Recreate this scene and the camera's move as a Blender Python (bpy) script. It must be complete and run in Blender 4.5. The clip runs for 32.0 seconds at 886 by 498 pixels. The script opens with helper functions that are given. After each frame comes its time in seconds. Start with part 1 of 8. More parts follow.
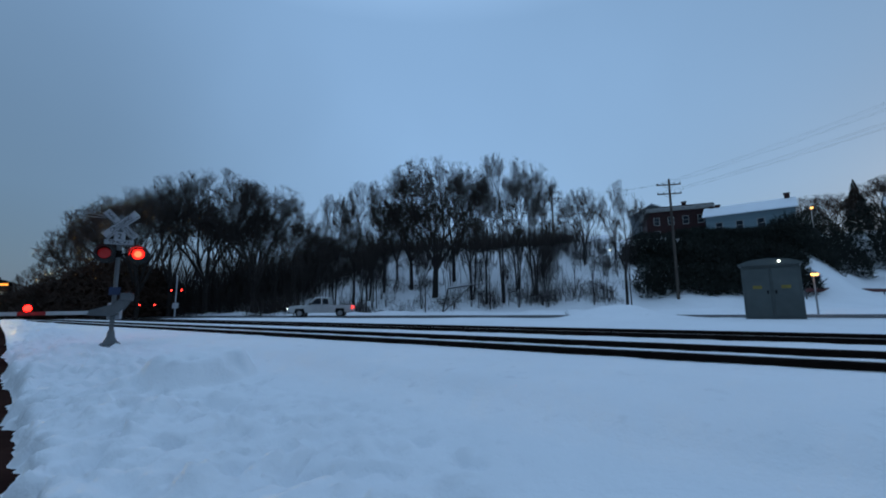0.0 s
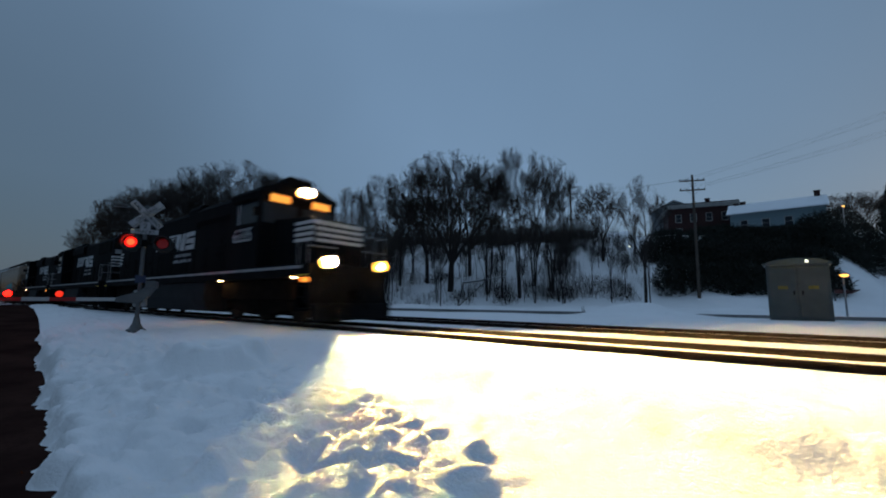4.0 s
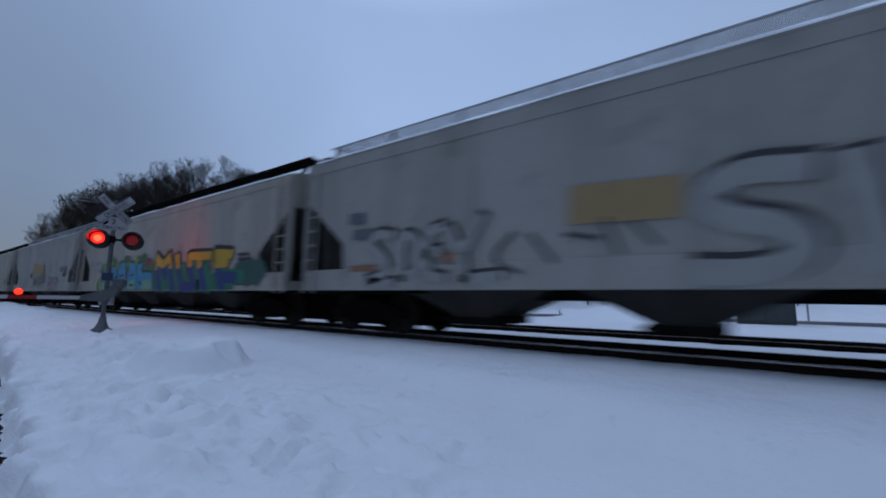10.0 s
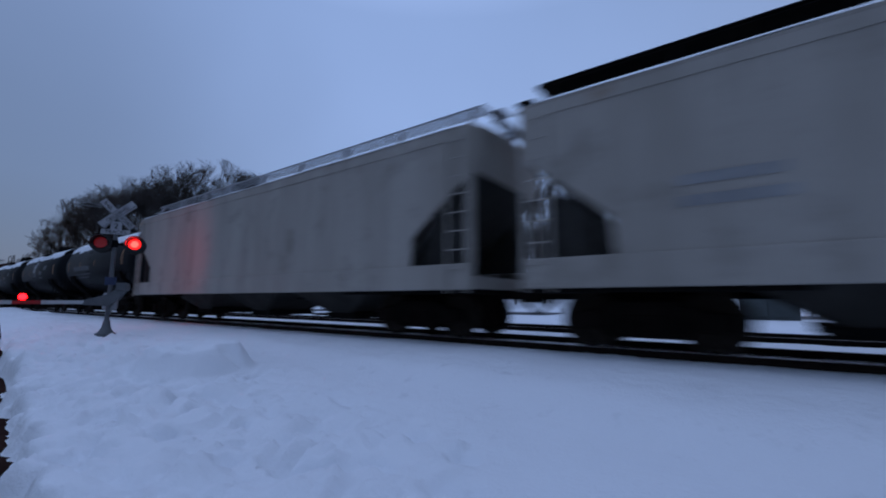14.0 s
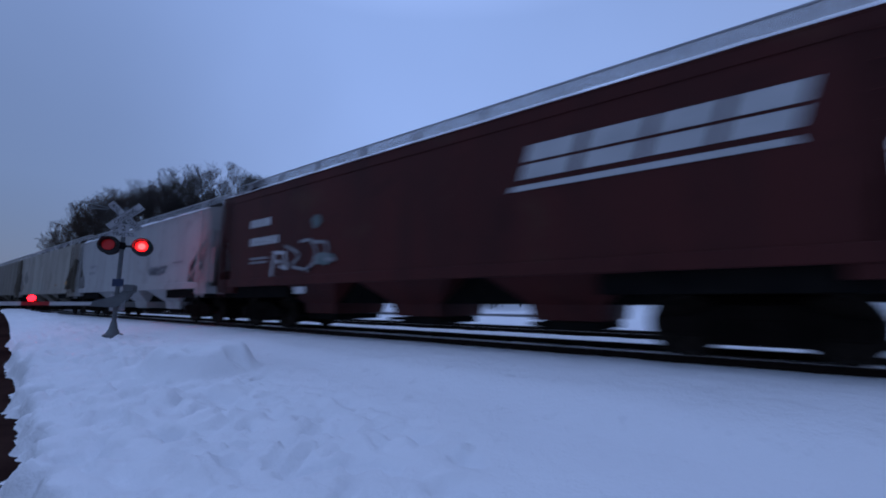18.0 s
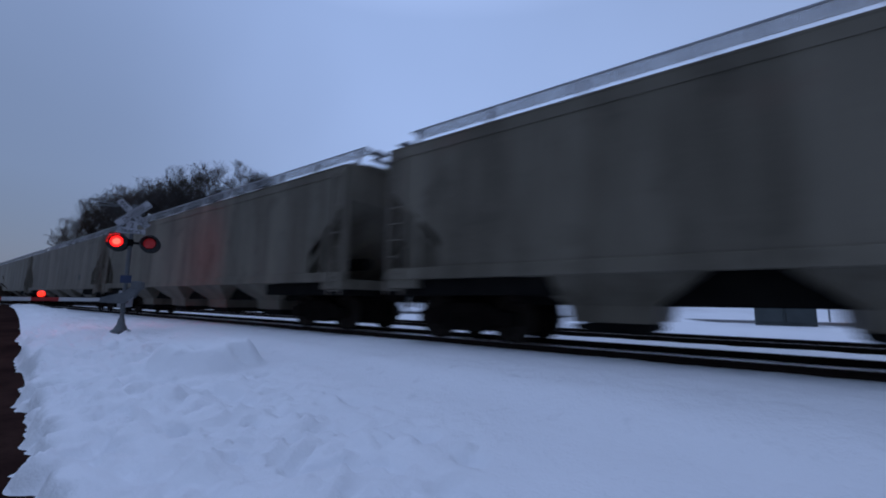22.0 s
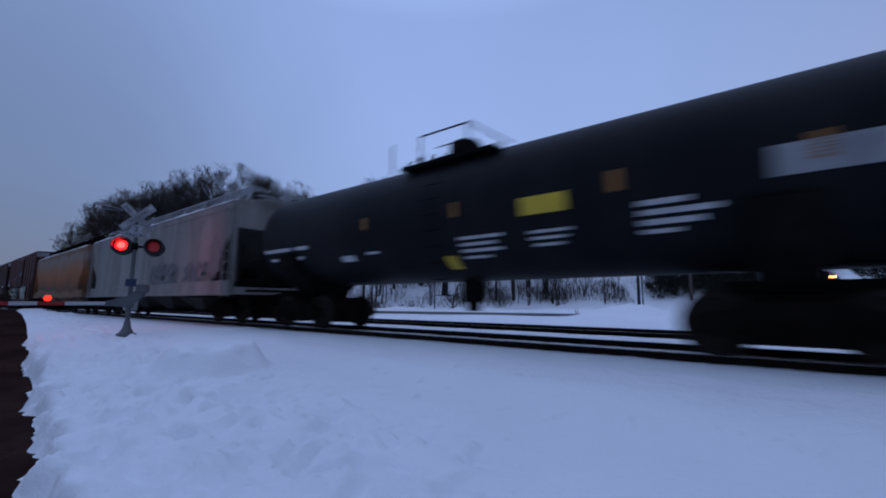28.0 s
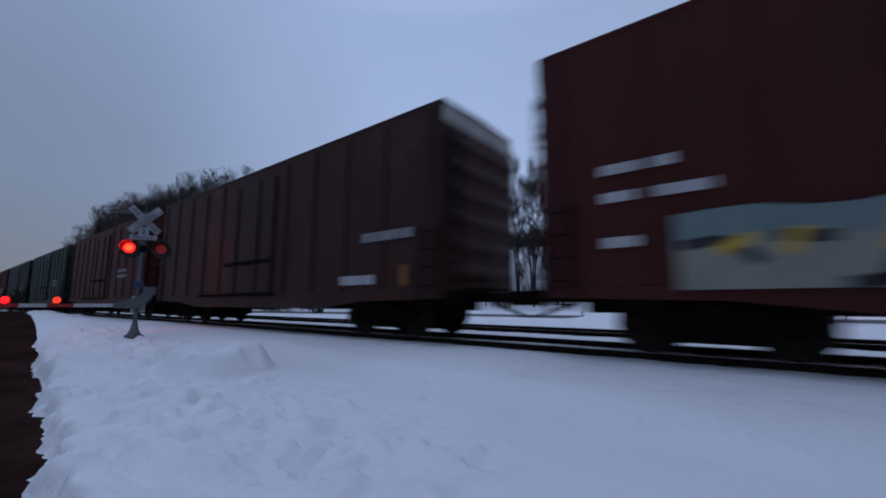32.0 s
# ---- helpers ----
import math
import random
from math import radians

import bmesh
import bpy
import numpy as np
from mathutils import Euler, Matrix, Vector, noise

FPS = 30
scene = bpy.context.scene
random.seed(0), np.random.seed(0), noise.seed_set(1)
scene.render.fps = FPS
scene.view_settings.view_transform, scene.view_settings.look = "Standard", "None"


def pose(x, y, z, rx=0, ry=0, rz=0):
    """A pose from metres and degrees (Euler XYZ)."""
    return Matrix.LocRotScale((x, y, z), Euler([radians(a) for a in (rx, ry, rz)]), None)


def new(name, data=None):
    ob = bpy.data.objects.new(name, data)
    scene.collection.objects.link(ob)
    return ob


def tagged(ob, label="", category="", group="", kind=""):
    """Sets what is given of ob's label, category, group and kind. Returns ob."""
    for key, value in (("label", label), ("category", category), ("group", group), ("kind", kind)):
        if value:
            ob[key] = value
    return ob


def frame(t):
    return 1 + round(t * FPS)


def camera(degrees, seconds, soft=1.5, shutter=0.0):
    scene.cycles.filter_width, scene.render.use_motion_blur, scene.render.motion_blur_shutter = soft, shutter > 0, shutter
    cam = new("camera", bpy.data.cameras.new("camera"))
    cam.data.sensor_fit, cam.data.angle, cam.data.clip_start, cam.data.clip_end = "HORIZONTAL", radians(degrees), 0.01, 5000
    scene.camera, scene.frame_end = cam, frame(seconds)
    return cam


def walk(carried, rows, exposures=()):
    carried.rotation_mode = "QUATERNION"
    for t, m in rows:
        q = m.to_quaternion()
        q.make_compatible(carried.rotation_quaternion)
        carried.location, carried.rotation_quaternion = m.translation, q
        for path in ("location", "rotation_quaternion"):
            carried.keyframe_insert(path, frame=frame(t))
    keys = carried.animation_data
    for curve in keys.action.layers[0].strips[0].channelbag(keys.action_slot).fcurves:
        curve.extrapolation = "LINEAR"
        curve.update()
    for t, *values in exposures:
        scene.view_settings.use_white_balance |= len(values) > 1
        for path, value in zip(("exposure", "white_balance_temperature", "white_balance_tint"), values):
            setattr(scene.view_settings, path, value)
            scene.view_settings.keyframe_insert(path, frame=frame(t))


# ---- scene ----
# ---------------------------------------------------------------- camera
# z = 0 is the top of the rails; the near track runs along x, cars roll towards +x
EYE = (0.0, 0.0, 0.763)
ANGLES = [
    (0, 36.12, 7.88, 0.81), (0.5, 36.30, 7.75, 0.74), (1, 36.58, 7.60, 0.72), (1.5, 36.98, 7.43, 0.74),
    (2, 37.46, 7.26, 0.77), (2.5, 37.97, 7.10, 0.80), (4.5, 37.85, 7.04, -0.90), (5, 36.35, 7.02, -0.59),
    (5.5, 35.17, 6.97, -0.55), (6, 34.26, 6.96, -0.70), (6.5, 33.58, 6.95, -0.84), (7, 33.16, 6.92, -0.97),
    (7.5, 33.10, 6.93, -1.08), (8, 33.42, 6.95, -1.12), (8.5, 34.01, 7.00, -1.10), (9, 34.61, 7.15, -1.06),
    (9.5, 35.08, 7.28, -0.99), (10, 35.34, 7.29, -0.91), (10.5, 35.45, 7.27, -0.84), (11, 35.49, 7.25, -0.80),
    (11.5, 35.53, 7.23, -0.70), (12, 35.59, 7.21, -0.54), (12.5, 35.64, 7.14, -0.32), (13, 35.68, 7.06, -0.12),
    (13.5, 35.65, 7.16, -0.15), (15.5, 35.88, 7.46, -0.09), (16, 36.04, 7.46, -0.12), (16.5, 36.17, 7.42, -0.08),
    (17, 36.26, 7.39, -0.04), (17.5, 36.28, 7.45, -0.11), (18, 36.30, 7.56, -0.27), (18.5, 36.33, 7.67, -0.46),
    (19, 36.38, 7.76, -0.67), (19.5, 36.49, 7.84, -0.86), (20, 36.65, 7.84, -0.96), (20.5, 36.82, 7.74, -0.97),
    (21, 36.92, 7.62, -0.92), (21.5, 36.94, 7.53, -0.87), (22, 36.94, 7.46, -0.81), (22.5, 36.96, 7.41, -0.74),
    (23, 37.02, 7.37, -0.68), (23.5, 37.10, 7.34, -0.63), (24, 37.13, 7.35, -0.64), (24.5, 37.11, 7.41, -0.70),
    (26.5, 37.21, 7.74, -0.56), (27, 37.32, 7.59, -0.39), (27.5, 37.39, 7.48, -0.26), (28, 37.44, 7.41, -0.14),
    (28.5, 37.53, 7.38, -0.01), (29, 37.65, 7.44, 0.03), (29.5, 37.76, 7.50, -0.04), (30, 37.86, 7.50, -0.10),
    (30.5, 37.95, 7.45, -0.10), (31, 38.02, 7.42, -0.11), (31.5, 38.07, 7.48, -0.13), (32, 38.13, 7.66, -0.11)
]
cam = camera(95.19, 32.0, soft=1.9, shutter=0.6)
walk(cam, [(t, pose(*EYE, 90 + pitch, roll, yaw)) for t, yaw, pitch, roll in ANGLES],
     exposures=[(0, -0.25, 5800, 0), (1.0, -0.25, 6000, -2), (2.0, -0.45, 6050, 1), (3.0, -0.8, 6100, 1), (3.9, -1.0, 6100, 1), (4.6, -0.1, 6200, 1), (5.2, -0.1, 6050, 3), (6.0, -0.1, 5400, 13), (7.0, -0.2, 5750, 22), (7.4, -0.15, 6400, 19), (8.0, -0.1, 6800, 16), (9.0, -0.1, 6000, 9), (10.0, -0.1, 6350, 15),
                (11.0, -0.1, 6350, 19), (12.0, -0.1, 6550, 20), (13.0, -0.2, 6250, 17), (16.0, -0.3, 5500, 28), (17.0, -0.25, 5600, 27), (18.0, -0.2, 5550, 24), (19.0, -0.1, 6000, 20), (21.0, -0.1, 6300, 22), (22.0, -0.1, 6100, 21), (23.0, -0.1, 6050, 16), (24.0, -0.1, 6250, 19),
                (27.0, -0.15, 6100, 21), (28.0, -0.2, 5800, 24), (29.0, -0.2, 5750, 19), (30.0, -0.15, 5950, 15), (31.0, -0.25, 5400, 10), (32.0, -0.15, 6600, 20)])

# ---------------------------------------------------------------- sky and light
world = bpy.data.worlds.new("dusk_sky")
scene.world = world
world.use_nodes = True
wt = world.node_tree
wt.nodes.clear()
w_out = wt.nodes.new("ShaderNodeOutputWorld")
w_sky = wt.nodes.new("ShaderNodeTexSky")
w_sky.sky_type, w_sky.sun_disc = "NISHITA", False
w_sky.sun_elevation, w_sky.sun_rotation = radians(4.0), radians(30)
w_bg = wt.nodes.new("ShaderNodeBackground")
w_bg.inputs["Strength"].default_value = 0.03
wt.links.new(w_sky.outputs[0], w_bg.inputs["Color"])
# the overcast layer: a cloud deck, greyer and darker away from the last light
w_co = wt.nodes.new("ShaderNodeTexCoord")
w_sep = wt.nodes.new("ShaderNodeSeparateXYZ")
wt.links.new(w_co.outputs["Generated"], w_sep.inputs[0])
w_ramp = wt.nodes.new("ShaderNodeValToRGB")
wt.links.new(w_sep.outputs["Z"], w_ramp.inputs[0])
w_ramp.color_ramp.elements[0].position, w_ramp.color_ramp.elements[0].color = 0.0, (0.31, 0.42, 0.62, 1)
w_ramp.color_ramp.elements[1].position, w_ramp.color_ramp.elements[1].color = 0.92, (0.80, 1.05, 1.50, 1)
e = w_ramp.color_ramp.elements.new(0.22)
e.color = (0.38, 0.54, 0.82, 1)
e = w_ramp.color_ramp.elements.new(0.60)
e.color = (0.36, 0.52, 0.80, 1)
w_no = wt.nodes.new("ShaderNodeTexNoise")
w_no.inputs["Scale"].default_value, w_no.inputs["Detail"].default_value = 1.6, 3.0
wt.links.new(w_co.outputs["Generated"], w_no.inputs["Vector"])
w_mr = wt.nodes.new("ShaderNodeMapRange")
w_mr.inputs["To Min"].default_value, w_mr.inputs["To Max"].default_value = 0.86, 1.12
wt.links.new(w_no.outputs["Fac"], w_mr.inputs["Value"])
w_px = wt.nodes.new("ShaderNodeMapRange")
w_px.inputs["From Min"].default_value, w_px.inputs["From Max"].default_value = -1.0, 1.0
wt.links.new(w_sep.outputs["X"], w_px.inputs["Value"])
w_x = wt.nodes.new("ShaderNodeValToRGB")
w_x.color_ramp.elements[0].position, w_x.color_ramp.elements[0].color = 0.0, (0.40, 0.40, 0.40, 1)
w_x.color_ramp.elements[1].position, w_x.color_ramp.elements[1].color = 0.62, (0.60, 0.60, 0.60, 1)
e = w_x.color_ramp.elements.new(0.22)
e.color = (1.0, 1.0, 1.0, 1)
e = w_x.color_ramp.elements.new(0.09)
e.color = (0.76, 0.76, 0.76, 1)
w_x.color_ramp.interpolation = "B_SPLINE"
wt.links.new(w_px.outputs[0], w_x.inputs[0])
w_m1 = wt.nodes.new("ShaderNodeMath")
w_m1.operation = "MULTIPLY"
wt.links.new(w_mr.outputs[0], w_m1.inputs[0])
# duller towards the side away from the last light
w_y = wt.nodes.new("ShaderNodeMapRange")
w_y.inputs["From Min"].default_value, w_y.inputs["From Max"].default_value = -1.0, 0.4
w_y.inputs["To Min"].default_value, w_y.inputs["To Max"].default_value = 0.55, 1.0
wt.links.new(w_sep.outputs["Y"], w_y.inputs["Value"])
w_m2 = wt.nodes.new("ShaderNodeMath")
w_m2.operation = "MULTIPLY"
wt.links.new(w_x.outputs[0], w_m2.inputs[0])
wt.links.new(w_y.outputs[0], w_m2.inputs[1])
wt.links.new(w_m2.outputs[0], w_m1.inputs[1])
w_bg2 = wt.nodes.new("ShaderNodeBackground")
wt.links.new(w_ramp.outputs[0], w_bg2.inputs["Color"])
wt.links.new(w_m1.outputs[0], w_bg2.inputs["Strength"])
w_add = wt.nodes.new("ShaderNodeAddShader")
wt.links.new(w_bg.outputs[0], w_add.inputs[0])
wt.links.new(w_bg2.outputs[0], w_add.inputs[1])
wt.links.new(w_add.outputs[0], w_out.inputs["Surface"])

# ---------------------------------------------------------------- small mesh kit
class Kit:
    """Gathers simple solids into one mesh."""
    def __init__(self):
        self.v, self.f = [], []

    def add(self, vs, fs):
        n = len(self.v)
        self.v += [tuple(p) for p in vs]
        self.f += [tuple(i + n for i in q) for q in fs]
        return self

    def box(self, x0, x1, y0, y1, z0, z1):
        vs = [(x, y, z) for x in (x0, x1) for y in (y0, y1) for z in (z0, z1)]
        return self.add(vs, [(0, 1, 3, 2), (4, 6, 7, 5), (0, 4, 5, 1), (2, 3, 7, 6), (0, 2, 6, 4), (1, 5, 7, 3)])

    def prism(self, pts, lo, hi, axis="x"):
        """A closed outline pushed along an axis: (y, z) along x, (x, z) along y, (x, y) along z."""
        put = {"x": lambda a, b, s: (s, a, b), "y": lambda a, b, s: (a, s, b), "z": lambda a, b, s: (a, b, s)}[axis]
        n = len(pts)
        vs = [put(a, b, lo) for a, b in pts] + [put(a, b, hi) for a, b in pts]
        fs = [tuple(range(n)), tuple(range(2 * n - 1, n - 1, -1))] + [(i, (i + 1) % n, n + (i + 1) % n, n + i) for i in range(n)]
        return self.add(vs, fs)

    def tube(self, p, q, r, n=6, r2=None):
        p, q, r2 = Vector(p), Vector(q), r if r2 is None else r2
        d = (q - p).normalized()
        a = d.cross(Vector((0, 0, 1)) if abs(d.z) < 0.9 else Vector((1, 0, 0))).normalized()
        b = d.cross(a)
        vs = [c + k * (math.cos(2 * math.pi * i / n) * a + math.sin(2 * math.pi * i / n) * b) for c, k in ((p, r), (q, r2)) for i in range(n)]
        fs = [(i, (i + 1) % n, n + (i + 1) % n, n + i) for i in range(n)] + [tuple(range(n - 1, -1, -1)), tuple(range(n, 2 * n))]
        return self.add(vs, fs)

    def lathe(self, prof, axis="x", n=24, at=(0, 0, 0)):
        """Rings of (position, radius) turned about an axis."""
        vs, fs = [], []
        for s, r in prof:
            for i in range(n):
                a, b = r * math.cos(2 * math.pi * i / n), r * math.sin(2 * math.pi * i / n)
                p = {"x": (s, a, b), "y": (a, s, b), "z": (a, b, s)}[axis]
                vs.append((p[0] + at[0], p[1] + at[1], p[2] + at[2]))
        for k in range(len(prof) - 1):
            fs += [(k * n + i, k * n + (i + 1) % n, (k + 1) * n + (i + 1) % n, (k + 1) * n + i) for i in range(n)]
        fs += [tuple(range(n - 1, -1, -1)), tuple(range((len(prof) - 1) * n, len(prof) * n))]
        return self.add(vs, fs)


def mesh_of(name, kit, material, bevel=0.0, smooth=False):
    me = bpy.data.meshes.new(name)
    me.from_pydata(kit.v, [], kit.f)
    bm = bmesh.new()
    bm.from_mesh(me)
    bmesh.ops.recalc_face_normals(bm, faces=bm.faces)
    if bevel:
        bmesh.ops.bevel(bm, geom=[e for e in bm.edges if e.calc_face_angle(0) > 0.6], offset=bevel, segments=1, affect="EDGES", clamp_overlap=True)
    bm.to_mesh(me)
    bm.free()
    if smooth:
        me.shade_smooth()
        me.set_sharp_from_angle(angle=radians(38))
    me.materials.append(material)
    return me


def part(name, kit, material, parent=None, label="", bevel=0.0, smooth=False, at=None):
    data = kit if isinstance(kit, bpy.types.Mesh) else mesh_of(name, kit, material, bevel, smooth)
    ob = new(name, data)
    ob.parent = parent
    if at is not None:
        ob.matrix_basis = at
    return tagged(ob, label)


def thing(name, m, label, category, group=""):
    ob = new(name)
    ob.empty_display_size = 0.2
    ob.matrix_basis = m
    return tagged(ob, label, category, group)


def lettering(name, text, size, material, parent, m, label=""):
    cu = bpy.data.curves.new(name, "FONT")
    cu.body, cu.size, cu.extrude, cu.align_x = text, size, 0.004, "CENTER"
    tmp = bpy.data.objects.new(name, cu)
    scene.collection.objects.link(tmp)
    me = bpy.data.meshes.new_from_object(tmp.evaluated_get(bpy.context.evaluated_depsgraph_get()))
    bpy.data.objects.remove(tmp)
    me.materials.clear()
    me.materials.append(material)
    ob = new(name, me)
    ob.parent, ob.matrix_basis = parent, m
    return tagged(ob, label)


# ---------------------------------------------------------------- materials
def nodes_of(name):
    m = bpy.data.materials.new(name)
    m.use_nodes = True
    t = m.node_tree
    return m, t, t.nodes["Principled BSDF"]


def noise_node(t, scale, detail=4.0, stretch=(1, 1, 1), rough=0.55):
    co, mp, no = t.nodes.new("ShaderNodeTexCoord"), t.nodes.new("ShaderNodeMapping"), t.nodes.new("ShaderNodeTexNoise")
    mp.inputs["Scale"].default_value = stretch
    no.inputs["Scale"].default_value, no.inputs["Detail"].default_value, no.inputs["Roughness"].default_value = scale, detail, rough
    t.links.new(co.outputs["Object"], mp.inputs[0])
    t.links.new(mp.outputs[0], no.inputs["Vector"])
    return no


def mixed(t, fac, a, b, lo=0.35, hi=0.65):
    """Colour a to b along a noise factor; a and b are colours or sockets."""
    mr, mx = t.nodes.new("ShaderNodeMapRange"), t.nodes.new("ShaderNodeMix")
    mr.inputs["From Min"].default_value, mr.inputs["From Max"].default_value = lo, hi
    mx.data_type = "RGBA"
    t.links.new(fac, mr.inputs["Value"])
    t.links.new(mr.outputs[0], mx.inputs["Factor"])
    for sock, c in ((mx.inputs[6], a), (mx.inputs[7], b)):
        if isinstance(c, tuple):
            sock.default_value = (*c, 1)
        else:
            t.links.new(c, sock)
    return mx.outputs[2]


def bumped(t, bsdf, fac, strength, dist):
    bu = t.nodes.new("ShaderNodeBump")
    bu.inputs["Strength"].default_value, bu.inputs["Distance"].default_value = strength, dist
    t.links.new(fac, bu.inputs["Height"])
    t.links.new(bu.outputs[0], bsdf.inputs["Normal"])


def surface(name, col, col2, scale, rough=0.6, metal=0.0, stretch=(1, 1, 1), bump=0.15, dist=0.01, fine=18.0, lo=0.35, hi=0.65, spec=0.35):
    m, t, b = nodes_of(name)
    n1, n2 = noise_node(t, scale, 5, stretch), noise_node(t, scale * fine, 3)
    c1 = mixed(t, n1.outputs["Fac"], col, col2, lo, hi)
    dark = tuple(v * 0.82 for v in col)
    t.links.new(mixed(t, n2.outputs["Fac"], c1, dark, 0.5, 1.0), b.inputs["Base Color"])
    b.inputs["Roughness"].default_value, b.inputs["Metallic"].default_value = rough, metal
    b.inputs["Specular IOR Level"].default_value = spec
    bumped(t, b, n2.outputs["Fac"], bump, dist)
    return m


def paint(name, base, grime, rust=None, amount=(0.42, 0.72), rust_at=(0.58, 0.72), rough=0.62, spec=0.16):
    """Weathered car paint: streaks that run down, blotches, rust."""
    m, t, b = nodes_of(name)
    streak = noise_node(t, 0.9, 6, (1.3, 1.0, 0.22))
    blotch = noise_node(t, 0.55, 5, (1, 1, 1.4))
    fine = noise_node(t, 14, 3)
    c = mixed(t, streak.outputs["Fac"], base, grime, *amount)
    c = mixed(t, fine.outputs["Fac"], c, tuple(v * 0.8 for v in base), 0.5, 1.0)
    soot = noise_node(t, 1.7, 7, (0.8, 1, 0.7), 0.65)
    c = mixed(t, soot.outputs["Fac"], c, tuple(v * 0.62 for v in grime), 0.55, 0.85)
    drip = noise_node(t, 3.2, 4, (1.6, 1.0, 0.10))
    c = mixed(t, drip.outputs["Fac"], c, tuple(v * 0.7 for v in grime), 0.60, 0.80)
    if rust:
        c = mixed(t, blotch.outputs["Fac"], c, rust, *rust_at)
    t.links.new(c, b.inputs["Base Color"])
    b.inputs["Roughness"].default_value = rough
    b.inputs["Specular IOR Level"].default_value = spec
    bumped(t, b, fine.outputs["Fac"], 0.08, 0.01)
    return m


def banded(name, stops, rough=0.7, spec=0.12):
    """Paint worn in bands along a car's side: (height, colour) from the sill up, wavering."""
    m, t, b = nodes_of(name)
    co, sp = t.nodes.new("ShaderNodeTexCoord"), t.nodes.new("ShaderNodeSeparateXYZ")
    t.links.new(co.outputs["Object"], sp.inputs[0])
    wav, blotch, fine = noise_node(t, 0.8, 5, (0.7, 1, 0.5)), noise_node(t, 2.2, 5), noise_node(t, 14, 3)
    ma, mr, rp = t.nodes.new("ShaderNodeMath"), t.nodes.new("ShaderNodeMapRange"), t.nodes.new("ShaderNodeValToRGB")
    ma.operation = "MULTIPLY_ADD"
    ma.inputs[1].default_value = 1.5
    t.links.new(wav.outputs["Fac"], ma.inputs[0])
    t.links.new(sp.outputs["Z"], ma.inputs[2])
    mr.inputs["From Min"].default_value, mr.inputs["From Max"].default_value = 0.75, 5.75
    t.links.new(ma.outputs[0], mr.inputs["Value"])
    t.links.new(mr.outputs[0], rp.inputs[0])
    el = rp.color_ramp.elements
    el[0].position, el[0].color = stops[0][0] / 5, (*stops[0][1], 1)
    el[1].position, el[1].color = stops[-1][0] / 5, (*stops[-1][1], 1)
    for z, c in stops[1:-1]:
        el.new(z / 5).color = (*c, 1)
    c = mixed(t, blotch.outputs["Fac"], rp.outputs[0], tuple(v * 0.62 for v in stops[0][1]), 0.56, 0.95)
    t.links.new(c, b.inputs["Base Color"])
    b.inputs["Roughness"].default_value, b.inputs["Specular IOR Level"].default_value = rough, spec
    bumped(t, b, fine.outputs["Fac"], 0.08, 0.01)
    return m


def glow(name, col, strength, base=None):
    m, t, b = nodes_of(name)
    b.inputs["Base Color"].default_value = (*(base or col), 1)
    b.inputs["Emission Color"].default_value = (*col, 1)
    b.inputs["Emission Strength"].default_value = strength
    b.inputs["Roughness"].default_value = 0.25
    return m


def snow_material(name, tint=(0.86, 0.88, 0.91), dirty=(0.62, 0.63, 0.66)):
    m, t, b = nodes_of(name)
    big, mid, fine = noise_node(t, 0.35, 4), noise_node(t, 3.2, 5), noise_node(t, 26, 4)
    c = mixed(t, big.outputs["Fac"], tint, tuple(v * 0.95 for v in tint), 0.4, 0.7)
    c = mixed(t, mid.outputs["Fac"], c, dirty, 0.62, 0.95)
    t.links.new(c, b.inputs["Base Color"])
    b.inputs["Roughness"].default_value = 0.75
    b.inputs["Specular IOR Level"].default_value = 0.25
    ad = t.nodes.new("ShaderNodeMath")
    ad.operation = "MULTIPLY_ADD"
    ad.inputs[1].default_value = 0.25
    t.links.new(fine.outputs["Fac"], ad.inputs[0])
    t.links.new(mid.outputs["Fac"], ad.inputs[2])
    bumped(t, b, ad.outputs[0], 0.6, 0.07)
    return m


SNOW = snow_material("snow")
SNOW_ON = snow_material("settled_snow", (0.84, 0.87, 0.91), (0.7, 0.72, 0.75))
# red-brown base: the red lamps' light on the road is put into the colour
ASPHALT = surface("wet_asphalt_red_lit", (0.020, 0.011, 0.010), (0.042, 0.023, 0.019), 0.9, 0.9, bump=0.6, spec=0.0)
SLUSH = surface("slushy_asphalt", (0.05, 0.05, 0.055), (0.16, 0.165, 0.18), 0.35, 0.7, stretch=(0.3, 1, 1), bump=0.3, lo=0.5, hi=0.75)
RAIL = surface("rusty_rail", (0.010, 0.007, 0.006), (0.018, 0.012, 0.010), 3.0, 0.85, spec=0.1)
RAILHEAD = surface("worn_railhead", (0.42, 0.42, 0.43), (0.3, 0.28, 0.27), 2.0, 0.28, 1.0, bump=0.05)
TIE = surface("creosoted_timber", (0.010, 0.008, 0.007), (0.02, 0.016, 0.014), 4.0, 0.9, spec=0.1)
BLACK = surface("grimy_black_steel", (0.006, 0.006, 0.0065), (0.013, 0.012, 0.011), 2.0, 0.85, spec=0.02)
TRUCK = surface("bogie_steel", (0.005, 0.0045, 0.004), (0.012, 0.009, 0.008), 3.0, 0.9, spec=0.02)
WHEEL = surface("wheel_steel", (0.018, 0.015, 0.013), (0.03, 0.024, 0.02), 5.0, 0.75, 0.1, spec=0.05)
MAST = surface("dull_mast_steel", (0.13, 0.137, 0.144), (0.09, 0.097, 0.104), 4.0, 0.55, 0.3)
# shade under hopper ends and bays put into a grey; also a walkway's colour
END_GREY = surface("shaded_end_and_board_grey", (0.052, 0.050, 0.047), (0.034, 0.033, 0.031), 1.6, 0.85, spec=0.05)
